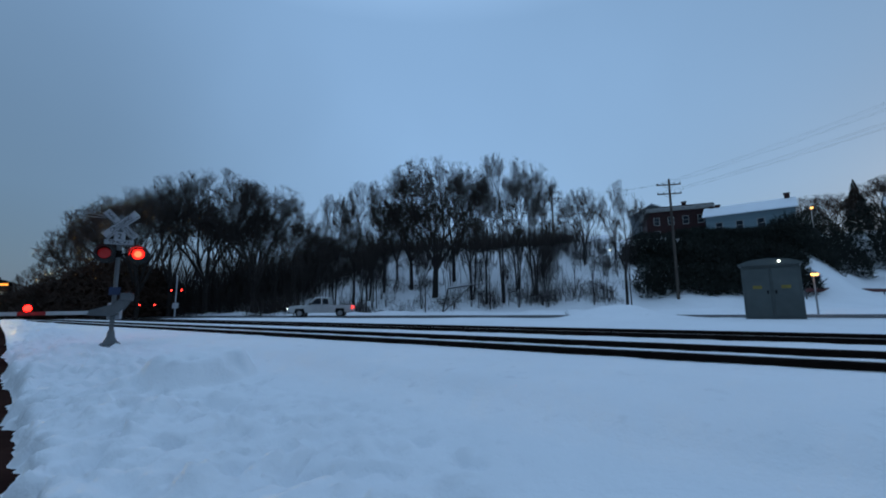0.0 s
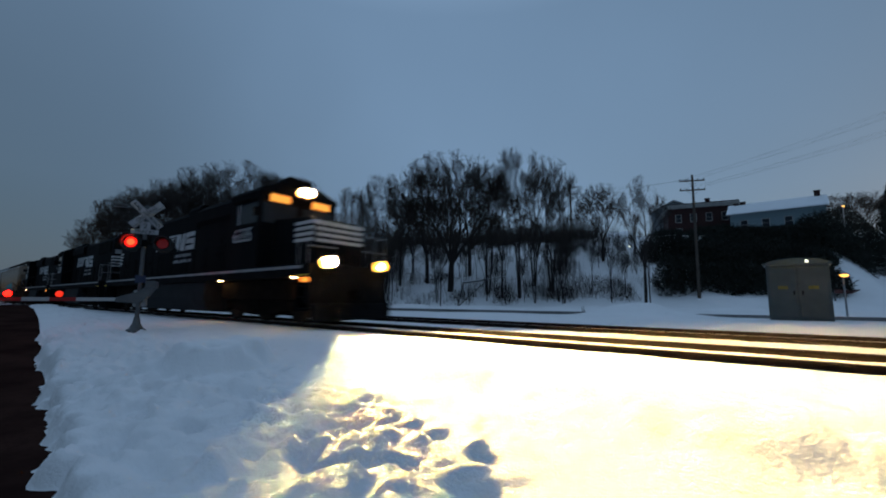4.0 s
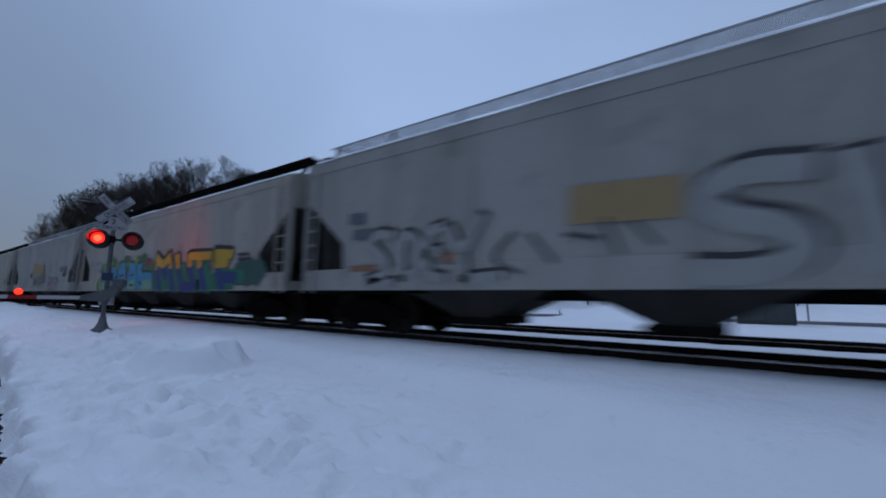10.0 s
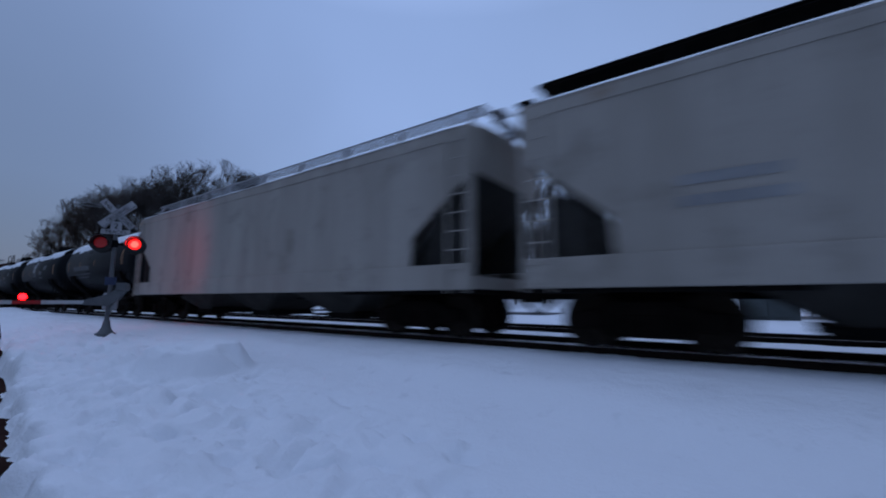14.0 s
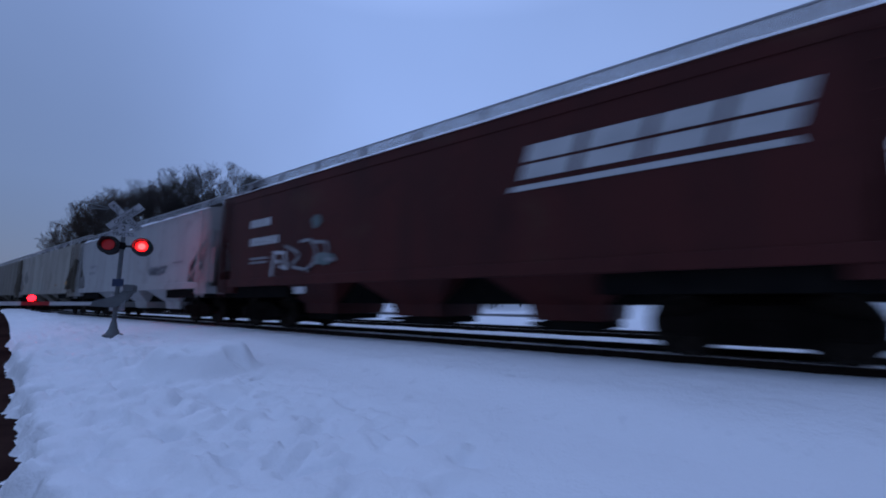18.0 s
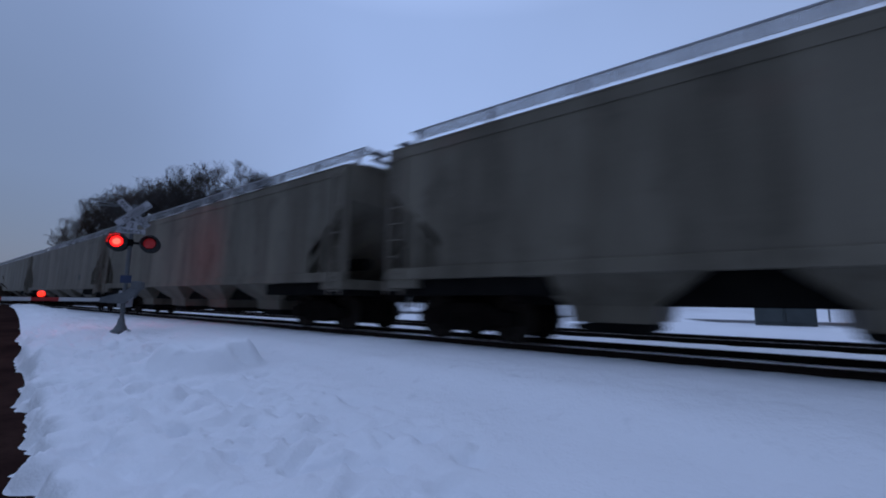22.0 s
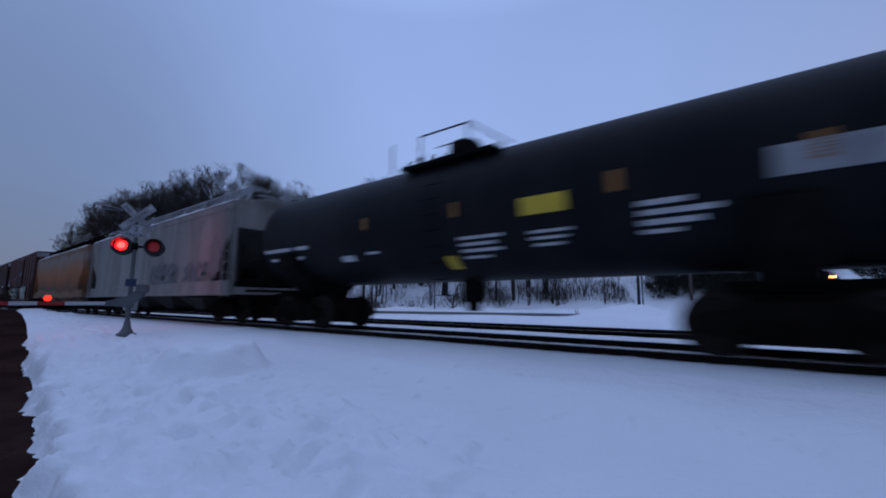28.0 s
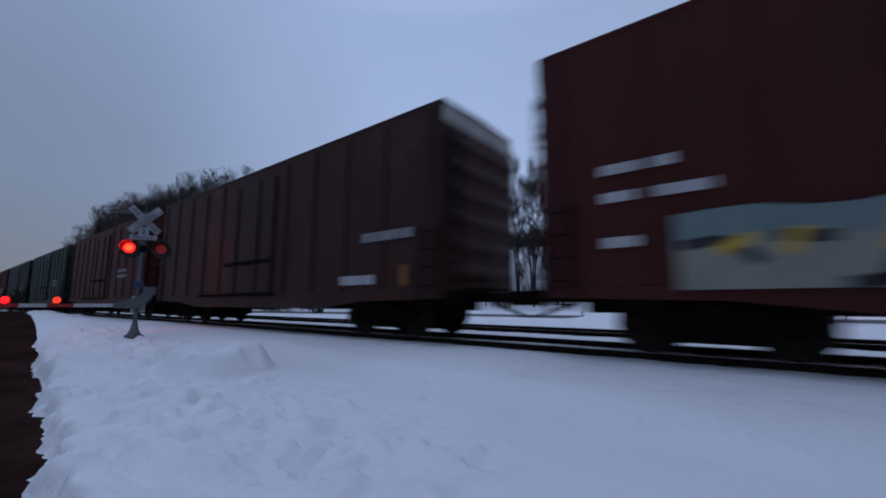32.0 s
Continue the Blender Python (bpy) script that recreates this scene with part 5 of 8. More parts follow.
# ---------------------------------------------------------------- the train behind the engines
TAN = banded("rusty_tan", [(0.9, (0.195, 0.143, 0.098)), (1.4, (0.240, 0.140, 0.076)), (1.8, (0.260, 0.122, 0.046)), (2.3, (0.268, 0.150, 0.074)), (2.9, (0.270, 0.205, 0.145)), (3.8, (0.260, 0.227, 0.189)), (4.2, (0.195, 0.143, 0.098))])
LGREY = paint("pale_grey", (0.330, 0.318, 0.298), (0.258, 0.246, 0.226))
LGREY2 = paint("pale_grey_worn", (0.372, 0.345, 0.308), (0.272, 0.248, 0.216), (0.22, 0.15, 0.10), (0.4, 0.75), (0.66, 0.8))
WHITEGREY = paint("off_white_grey", (0.348, 0.348, 0.348), (0.279, 0.276, 0.268), (0.30, 0.2, 0.14), (0.45, 0.8), (0.7, 0.85))
BARE_GREY = paint("chalky_grey", (0.262, 0.252, 0.238), (0.165, 0.156, 0.143), None, (0.38, 0.66))
FADED = paint("grey_sooted_in_blotches", (0.325, 0.302, 0.264), (0.205, 0.186, 0.157), (0.16, 0.11, 0.075), (0.4, 0.7), (0.64, 0.8))
MIDGREY = paint("sooty_grey", (0.166, 0.148, 0.115), (0.088, 0.077, 0.058), (0.13, 0.09, 0.07), (0.35, 0.65), (0.62, 0.8))
DKGREY = paint("dark_sooty_grey", (0.175, 0.152, 0.121), (0.100, 0.088, 0.070), None, (0.35, 0.65))
RED_OX = paint("oxide_red", (0.066, 0.015, 0.013), (0.040, 0.012, 0.011), (0.07, 0.03, 0.02))
RED_BOX = paint("boxcar_red", (0.064, 0.0125, 0.0105), (0.042, 0.0105, 0.0095), None)
BROWN_BOX = paint("boxcar_brown", (0.045, 0.018, 0.0145), (0.029, 0.0135, 0.012), (0.05, 0.033, 0.029))
ORANGE = banded("rust_orange", [(0.9, (0.168, 0.105, 0.070)), (1.35, (0.224, 0.133, 0.077)), (1.55, (0.119, 0.063, 0.039)), (2.0, (0.215, 0.090, 0.042)), (2.6, (0.330, 0.122, 0.048)), (3.05, (0.272, 0.145, 0.080)), (3.75, (0.238, 0.203, 0.168)), (4.1, (0.210, 0.119, 0.070))])
GREEN_BOX = paint("boxcar_green", (0.022, 0.035, 0.026), (0.016, 0.022, 0.018))
W = 1.6
FAINT = surface("faded_white_paint", (0.10, 0.105, 0.115), (0.06, 0.065, 0.07), 2.0, 0.7)
CHROME, OUTLINE = spray((0.36, 0.36, 0.35)), spray((0.02, 0.02, 0.025))


def strokes(car, y, lines, weight, material, layer, label="sprayed lettering", dx=0.0, dz=0.0, soft=0):
    out = []
    for pts in lines:
        out += stroke([(a + dx, b + dz) for a, b in pts], weight, soft)
    return painted(car, y, out, material, layer, label)


def ragged(x0, x1, z0, z1, seed, step=0.5, wob=0.18):
    """A patch whose upper edge wanders."""
    rng = random.Random(seed)
    n = max(2, round((x1 - x0) / step))
    return [[(x0 + (x1 - x0) * i / n, z0), (x0 + (x1 - x0) * (i + 1) / n, z0), (x0 + (x1 - x0) * (i + 1) / n, b), (x0 + (x1 - x0) * i / n, a)]
            for i, (a, b) in enumerate((lambda t: list(zip(t, t[1:])))([z1 + rng.uniform(-wob, wob) for _ in range(n + 1)]))]



car, h = hopper(152.4, 134.1, TAN, "tan covered hopper stained with rust, sprayed blue letters on its flank", "a", 0.05, 1, lower=TAN, board=END_GREY, grate=False)
rng = random.Random(3)
Y1 = -W - 0.04
painted(car, Y1, [blob(rng, 5.1, 1.55, 0.95, 0.6, 26, 0.22), blob(rng, 5.9, 1.35, 0.7, 0.4, 26, 0.22), blob(rng, -0.75, 1.45, 0.55, 0.45, 18, 0.12)], spray((0.205, 0.085, 0.038)), 0, "rust-red sprayed haze")
painted(car, Y1, ragged(-1.1, 4.2, 0.97, 1.9, 21, 0.5, 0.05) + [[(4.2, 0.97), (4.75, 1.25), (4.6, 1.55), (4.2, 1.85)], [(-1.35, 1.05), (-1.1, 0.97), (-1.1, 1.8), (-1.3, 1.5)]], spray((0.030, 0.034, 0.052)), 1, "dark navy sprayed body of the letters")
HUMPS = [(-0.05, 0.62, 2.20), (1.05, 0.58, 2.24), (2.15, 0.66, 2.32), (3.35, 0.72, 2.38)]
for cx, rx, zt in HUMPS:
    cap = [(cx + rx * math.cos(math.pi * j / 12), zt - 0.30 + 0.30 * math.sin(math.pi * j / 12) ** 0.6) for j in range(13)]
    painted(car, Y1, [[(x + (x - cx) * 0.04, z + 0.045) for x, z in cap]], OUTLINE, 2, "black outline")
    painted(car, Y1, [cap + [(cx - rx, 1.84), (cx - rx * 0.2, 1.78), (cx + rx * 0.3, 1.86), (cx + rx, 1.82)]], spray((0.025, 0.20, 0.215)), 3, "teal upper edge of bubble lettering")
painted(car, Y1, [blob(rng, -1.0, 1.15, 0.26, 0.2)], spray((0.24, 0.16, 0.15)), 1, "pale pink sprayed blot")
painted(car, Y1, [blob(rng, 5.0, 1.3, 0.42, 0.2), blob(rng, 5.5, 1.1, 0.4, 0.15)], spray((0.20, 0.14, 0.12)), 1, "dull bone sprayed blot")
bars(car, -W - 0.01, h - 2.6, h - 1.9, (1.9, 1.7), 0.07, BLACK, seed=61)
car, h = hopper(133.2, 116.6, LGREY, "pale grey covered hopper with white and ochre sprayed lettering", "a", 0.05, 2, lift=0.06)
Y2 = -W - 0.038
painted(car, Y2, [[(-1.45, 2.0), (0.1, 1.95), (0.15, 2.55), (-1.4, 2.62)]], spray((0.33, 0.23, 0.11)), 0, "ochre sprayed patch")
painted(car, Y2, [[(-6.62, 2.5), (-6.1, 2.46), (-6.1, 2.72), (-6.6, 2.76)], [(-6.5, 2.12), (-5.75, 2.08), (-5.8, 2.34), (-6.45, 2.36)]], spray((0.11, 0.12, 0.14)), 0, "dull blue-grey repainted patch")
painted(car, Y2, [[(-6.5, 1.38), (-5.7, 1.38), (-5.7, 1.53), (-6.5, 1.52)], [(-3.95, 1.5), (-3.4, 1.48), (-3.4, 1.66), (-3.9, 1.68)]], spray((0.26, 0.13, 0.08)), 0, "rusty orange stain")
SLIM = [[(-5.25, 2.12), (-5.7, 2.22), (-5.92, 1.95), (-5.45, 1.68), (-5.35, 1.3), (-5.98, 1.16)], [(-4.95, 1.18), (-4.98, 2.18), (-4.5, 1.98), (-4.45, 1.4), (-4.95, 1.18)], [(-3.95, 2.2), (-4.3, 2.12), (-4.32, 1.25), (-3.9, 1.18)], [(-4.3, 1.7), (-4.02, 1.72)],
        [(-3.78, 2.15), (-3.5, 1.6), (-3.05, 2.3)], [(-3.5, 1.6), (-3.42, 1.15)], [(-5.9, 1.15), (-5.2, 1.1)], [(-3.5, 1.15), (-2.7, 1.2)]]
WIDE = [[(1.42, 2.42), (0.75, 2.5), (0.32, 2.2), (0.6, 1.88), (1.28, 1.72), (1.35, 1.34), (0.9, 1.16), (0.25, 1.2)], [(1.85, 2.48), (2.0, 1.22)], [(2.35, 1.22), (2.42, 2.48), (2.8, 1.75), (3.15, 2.45), (3.3, 1.3)],
        [(4.25, 2.48), (3.66, 2.42), (3.7, 1.26), (4.3, 1.26)], [(3.7, 1.85), (4.2, 1.9)], [(4.5, 1.2), (4.6, 2.4), (5.15, 2.46), (5.36, 1.95), (5.5, 1.16)], [(4.6, 1.8), (5.3, 1.76)]]
for shape, wt in ((SLIM, 0.20), (WIDE, 0.34)):
    strokes(car, Y2, shape, wt * 1.25, spray((0.045, 0.045, 0.05)), 1, "dark sprayed outline", 0.05, 0.05, soft=2)
    strokes(car, Y2, shape, wt, spray((0.31, 0.31, 0.30)), 2, "silver sprayed letters", soft=2)
strokes(car, Y2, [[(-2.4, 1.95), (-2.9, 1.5), (-2.3, 1.25)], [(-2.1, 1.9), (-1.7, 1.4)], [(-1.5, 1.85), (-1.0, 1.75)], [(-0.9, 2.05), (-0.7, 1.5)], [(-0.5, 1.95), (-0.2, 1.6)]], 0.08, spray((0.07, 0.07, 0.075)), 2, "dark sprayed strokes", soft=2)
painted(car, Y2, [[(5.6, 1.6), (6.7, 1.6), (6.7, 2.15), (5.6, 2.1)]], CHROME, 0, "pale faded patch")
bars(car, Y2, 5.7, 6.4, (1.9, 1.75), 0.08, OUTLINE, seed=62, layer=2)
car, h = hopper(115.9, 97.5, LGREY2, "pale grey covered hopper sprayed with big yellow, blue and green letters", "a", 0.05, 3, board=BLACK, grate=False)
rng = random.Random(7)
Y3 = -W - 0.038
painted(car, Y3, [blob(rng, -5.5 + 0.6 * i, 1.95 + 0.12 * (i % 3), 0.42, 0.30, 16, 0.3) for i in range(10)] + [blob(rng, -5.9, 1.25, 0.4, 0.28), blob(rng, -5.5, 1.6, 0.3, 0.4), blob(rng, 0.45, 1.6, 0.35, 0.55), blob(rng, 0.7, 1.3, 0.3, 0.35)], spray((0.05, 0.13, 0.06)), 0, "dark green sprayed cloud")
painted(car, Y3, [blob(rng, -5.2 + 0.75 * i, 2.08 + 0.1 * (i % 2), 0.26, 0.16, 14, 0.35) for i in range(6)] + [blob(rng, -5.75, 1.4, 0.2, 0.2)], spray((0.22, 0.28, 0.05)), 1, "yellow-green sprayed flecks")
painted(car, Y3, [blob(rng, -5.4 + 0.9 * i, 1.15, 0.5, 0.18) for i in range(7)] + [blob(rng, -0.5, 1.3, 0.5, 0.3)], spray((0.24, 0.32, 0.05)), 1, "yellow-green sprayed shading")
BLOCKS = [[(-5.5, 1.02), (-5.15, 2.12), (-4.4, 2.12), (-4.5, 1.5), (-4.25, 1.02)], [(-4.15, 1.02), (-4.25, 2.08), (-3.7, 2.0), (-3.45, 1.02)], [(-3.35, 1.02), (-3.45, 1.9), (-3.2, 2.2), (-2.6, 2.2), (-2.35, 1.02)],
          [(-2.25, 1.02), (-2.1, 2.15), (-1.5, 2.12), (-1.25, 1.55), (-1.2, 1.02)], [(-1.1, 1.02), (-1.3, 2.05), (-0.8, 2.1), (-0.55, 1.75), (0.4, 1.65), (0.55, 1.02)]]
painted(car, Y3, [[(x + (0.05 if i > len(s) / 2 else -0.05), z + (0.07 if z > 1.1 else -0.02)) for i, (x, z) in enumerate(s)] for s in BLOCKS], spray((0.02, 0.035, 0.05)), 2, "dark outline")
painted(car, Y3, BLOCKS, spray((0.05, 0.25, 0.40)), 3, "blue sprayed letters")
painted(car, Y3, [[(x, z) for x, z in ((x0, 1.02), (x1, 1.02), (x1 - 0.1, 1.42), (x0 + 0.12, 1.36))] for x0, x1 in ((-5.4, -4.3), (-4.1, -3.5), (-3.3, -2.45), (-2.2, -1.25), (-0.6, 0.45))], spray((0.17, 0.33, 0.22)), 4, "pale green shading along the feet of the letters")
strokes(car, Y3, [[(-4.85, 1.35), (-4.6, 1.7)], [(-4.9, 1.2), (-4.5, 1.24)], [(-3.9, 1.35), (-3.7, 1.6)], [(-3.1, 1.6), (-2.75, 1.65)], [(-3.0, 1.2), (-2.7, 1.25)], [(-1.9, 1.6), (-1.6, 1.65)], [(-1.9, 1.2), (-1.5, 1.22)], [(-0.9, 1.35), (-0.6, 1.2)], [(-0.75, 1.85), (-0.45, 1.7)]], 0.10, spray((0.03, 0.03, 0.04)), 5, "dark sprayed slits")
painted(car, Y3, [blob(rng, -0.1, 2.1, 0.34, 0.16)], spray((0.20, 0.05, 0.06)), 1, "dull red sprayed blot")
TOPS = [[(0.58, 1.85), (0.58, 2.2), (1.15, 1.95), (1.75, 2.2), (1.86, 1.85)], [(2.38, 2.22), (2.5, 1.82)], [(3.3, 2.2), (3.42, 1.85)], [(3.45, 2.16), (4.9, 2.1)], [(4.05, 2.05), (4.15, 1.8)], [(5.25, 1.75), (5.2, 2.1), (6.2, 2.08)], [(5.4, 1.82), (5.95, 1.82)]]
FEET = [[(0.65, 1.85), (1.05, 1.02)], [(1.15, 1.82), (1.5, 1.5)], [(1.8, 1.85), (2.2, 1.02)], [(2.5, 1.82), (2.9, 1.1), (3.75, 1.1)], [(3.42, 1.85), (3.85, 1.1)], [(4.15, 1.8), (4.6, 1.02)], [(5.3, 1.75), (5.75, 1.05)], [(5.7, 1.4), (6.5, 1.35)]]
painted(car, Y3, ragged(0.7, 6.6, 1.0, 1.55, 9, 0.6, 0.1), spray((0.015, 0.13, 0.08)), 1, "green sprayed depth")
strokes(car, Y3, FEET, 0.42, spray((0.02, 0.16, 0.09)), 2, "green sprayed depth", 0.50, 0.02)
strokes(car, Y3, TOPS, 0.42, OUTLINE, 3, "black outline", 0.12, 0.05)
strokes(car, Y3, FEET, 0.36, spray((0.018, 0.045, 0.17)), 4, "blue lower half of the letters", 0.15)
strokes(car, Y3, TOPS, 0.28, spray((0.52, 0.31, 0.02)), 5, "yellow upper half of the letters MUTE", 0.15)
painted(car, Y3, [blob(rng, 6.9 + 0.45 * i, 1.5, 0.45, 0.4) for i in range(3)], spray((0.03, 0.09, 0.075)), 0, "dark green sprayed cloud")
bars(car, Y3, 6.7, 7.3, (2.0, 1.85), 0.1, OUTLINE, seed=63)
bars(car, -W - 0.01, -h + 2.4, -h + 3.4, (2.2, 1.9), 0.16, DECAL_DIM, seed=8)
car, h = hopper(96.6, 80.2, LGREY, "pale grey covered hopper with an ochre patch and pink sprayed letters", "a", 0.045, 4, lift=0.06)
painted(car, -W - 0.038, [[(-1.8, 2.1), (1.15, 2.0), (1.16, 2.62), (-1.86, 2.85)]], spray((0.33, 0.23, 0.10)), 0, "ochre sprayed patch")
tag(car, -W - 0.038, -1.5, 1.6, 1.3, 1.95, "bdcae", (0.30, 0.29, 0.275), (0.17, 0.165, 0.16), 0.12, 0.1, None, 9)
tag(car, -W - 0.038, 2.5, 4.6, 1.1, 1.68, "ceac", (0.37, 0.30, 0.31), (0.17, 0.09, 0.10), 0.20, 0.1, None, 10)
painted(car, -W - 0.038, [blob(random.Random(4), -2.2, 2.05, 0.25, 0.2), blob(random.Random(5), 6.0, 1.9, 0.3, 0.12)], OUTLINE, 0, "dark sprayed blot")
painted(car, -W - 0.038, [[(5.0, 2.1), (6.2, 2.05), (6.2, 2.35), (5.0, 2.4)]], spray((0.12, 0.13, 0.14)), 0, "grey repainted panel")
car, h = hopper(79.1, 59.9, LGREY2, "plain pale grey covered hopper, lightly rust-streaked", "a", 0.03, 5, board=BLACK, grate=False)
painted(car, -W - 0.01, [[(6.85, 1.62), (7.35, 1.62), (7.35, 1.88), (6.85, 1.88)]], spray((0.04, 0.055, 0.06)), 0, "dark repainted number panel")
painted(car, -W - 0.01, [[(7.9, 1.5), (8.1, 1.5), (8.12, 2.3), (7.95, 2.4)]], spray((0.26, 0.15, 0.09)), 0, "rust streak")
bars(car, -W - 0.01, -h + 2.4, -h + 3.6, (2.35, 2.05), 0.15, DECAL_DIM, seed=12)
car, h = hopper(58.9, 42.2, LGREY2, "pale grey covered hopper", "a", 0.03, 6)

for i, (xf, xr) in enumerate(((41.0, 29.7), (28.35, 16.9), (15.3, 3.0))):
    car, h, R, zc = tank(xf, xr, "black tank car with snow lying on its top", True, seed=i + 2, hoops=(((-0.75, 0.0, 0.0), (0.55, 1.3, 1.3)), ((-0.7, 0.0, 0.0), (0.55, 1.3, 1.3)), ((-0.78, 0.6, 0.6), (1.25, 1.78, 2.1)))[i], deck=((-0.6, 1.3), (-0.6, 1.3), (-0.75, 1.8))[i])
    on_tank(car, R, zc, [((-h + 2.2, 2.35), (-h + 3.5, 2.6)), ((-h + 3.6, 2.35), (-h + 5.0, 2.6))] if i == 0 else [((h - 4.0, 2.75), (h - 3.2, 3.05))], FAINT, 1, "large worn lettering as plain bars", "stencil")
    on_tank(car, R, zc, [((-h + 2.2, 2.12), (-h + 5.0, 2.19)), ((-h + 2.2, 1.95), (-h + 4.6, 2.02))] if i == 0 else [((-1.0, 2.35), (-0.3, 2.6)), ((0.6, 2.45), (1.4, 2.7)), ((0.6, 2.2), (1.4, 2.3))], FAINT, 1, "small data lines as plain bars", "stencil")
    on_tank(car, R, zc, [((h - 1.3, 2.4), (h - 1.16, 3.1)), ((0.3, 2.5), (0.38, 2.8)), ((-2.2, 2.5), (-2.12, 2.8)), ((-h + 1.1, 2.4), (-h + 1.22, 3.0))], AMBER, 1, "amber reflective strip", "reflector")
    if i == 1:
        k = Kit()
        vs = []
        for j in range(13):
            z = 3.0 - 0.44 * math.cos(math.pi * j / 12)
            half, y = 0.44 * math.sin(math.pi * j / 12), -(R + 0.008) * math.sqrt(1 - ((z - zc) / R) ** 2)
            vs += [(-0.85 - half, y, z), (-0.85 + half, y, z)]
        k.add(vs, [(2 * j, 2 * j + 1, 2 * j + 3, 2 * j + 2) for j in range(12)])
        part("stencil", k, DECAL_DIM, car, "pale round emblem as a plain disc")

car, h = hopper(1.9, -13.8, RED_OX, "dark red covered hopper with a large white emblem", "b", 0.05, 7, ribs=0, cut=0.7, board=STEEL, lower=RED_OX)
em = []
for a, b in ((-0.60, 0.28), (0.42, 1.30), (1.42, 2.20), (2.32, 3.1)):
    # a slanted block in two slabs with a slit between
    em += [[(a, 2.9), (b, 2.9), (b + 0.09, 3.16), (a + 0.09, 3.16)],
           [(a + 0.105, 3.21), (b + 0.105, 3.21), (b + 0.2, 3.5), (a + 0.2, 3.5)]]
em.append([(-0.8, 2.70), (3.1, 2.70), (3.07, 2.80), (-0.75, 2.80)])
em = [[(x + 3.55, q) for x, q in s] for s in em]
painted(car, -W - 0.01, em, DECAL, 1, "white italic emblem as block shapes", "emblem")
bars(car, -W - 0.01, -6.05, -4.9, (2.98,), 0.24, DECAL, seed=13)
bars(car, -W - 0.01, -6.0, -4.5, (2.42,), 0.24, DECAL, seed=14)
bars(car, -W - 0.01, -5.95, -5.0, (2.0, 1.88), 0.07, DECAL_DIM, seed=15)
strokes(car, -W - 0.04, [[(-4.7, 1.5), (-4.6, 2.15), (-4.1, 2.1), (-4.0, 1.65), (-4.3, 1.75)], [(-4.45, 1.9), (-4.3, 1.85)]], 0.1, DECAL, 1, "pale sprayed letter")
strokes(car, -W - 0.04, [[(-4.1, 2.3), (-3.3, 2.0), (-3.9, 1.7), (-3.0, 1.6)], [(-3.4, 2.35), (-2.9, 2.4), (-2.6, 1.9), (-3.1, 1.55)], [(-2.8, 2.3), (-2.2, 2.25), (-2.4, 1.8), (-1.95, 1.8)]], 0.08, DECAL_DIM, 1, "thin pale scribble", soft=2)
painted(car, -W - 0.04, [blob(random.Random(8), -2.4, 1.85, 0.5, 0.16), blob(random.Random(9), -2.75, 2.85, 0.2, 0.18)], spray((0.11, 0.15, 0.15)), 0, "grey-green sprayed blot")
painted(car, -W - 0.04, [[(-3.6, 0.98), (-3.1, 0.98), (-3.1, 1.16), (-3.6, 1.16)]], DECAL, 1, "pale data panel", "stencil")
car, h = hopper(-14.7, -30.9, WHITEGREY, "off-white covered hopper with dark sprayed scribbles", "b", 0.07, 8, lower=WHITEGREY, lift=-0.15)
tag(car, -W - 0.01, 2.8, 4.6, 1.86, 2.12, "eabcd", (0.12, 0.13, 0.15), (0.22, 0.23, 0.25), 0.10, 0.2, None, 15)
bars(car, -W - 0.01, -h + 2.3, -h + 3.4, (2.5, 2.15), 0.16, DECAL_DIM, seed=16)
bars(car, -W - 0.01, 5.2, 6.1, (2.2,), 0.08, spray((0.22, 0.23, 0.25)), seed=17)
soot = random.Random(32)
painted(car, -W - 0.012, [blob(soot, -7.75, 3.4, 0.22, 0.7, 18, 0.2), blob(soot, -7.6, 2.5, 0.3, 0.6, 18, 0.2), blob(soot, -7.2, 1.7, 0.5, 0.35, 18, 0.2)], spray((0.10, 0.10, 0.10)), 0, "soot on the rear corner")
car, h = hopper(-32.1, -48.4, FADED, "grey covered hopper with sooty ends", "b", 0.0, 9, lower=MIDGREY, post=DKGREY)
painted(car, -W - 0.01, [[(6.68, 1.74), (7.1, 1.74), (7.1, 1.96), (6.68, 1.96)]], spray((0.42, 0.2, 0.03)), 0, "orange placard paint")
painted(car, -W - 0.01, [[(4.1, 1.74), (4.55, 1.72), (4.55, 1.82), (4.1, 1.83)]], spray((0.24, 0.12, 0.05)), 0, "rusty orange stain")
soot = random.Random(31)
painted(car, -W - 0.012, [blob(soot, -5.8, 2.6, 0.55, 0.42, 18, 0.2), blob(soot, -5.3, 2.45, 0.5, 0.4, 18, 0.2), blob(soot, -7.3, 2.3, 0.35, 0.6, 18, 0.2), blob(soot, -7.0, 1.8, 0.4, 0.45, 18, 0.2)], spray((0.145, 0.137, 0.122)), 0, "soot blown over the rear of the flank")
painted(car, -W - 0.012, [blob(soot, -6.5, 1.8, 0.35, 0.25, 18, 0.2)], spray((0.17, 0.125, 0.09)), 1, "rust-brown stain")
car, h = hopper(-49.2, -69.3, MIDGREY, "sooty grey covered hopper", "b", 0.0, 10, lower=MIDGREY, post=DKGREY)
car, h = hopper(-70.7, -90.2, MIDGREY, "sooty dark grey covered hopper", "b", 0.02, 11, lower=MIDGREY, post=DKGREY)
car, h = hopper(-91.2, -111.3, DKGREY, "dark sooty grey covered hopper", "b", 0.02, 12, lower=MIDGREY, post=DKGREY)
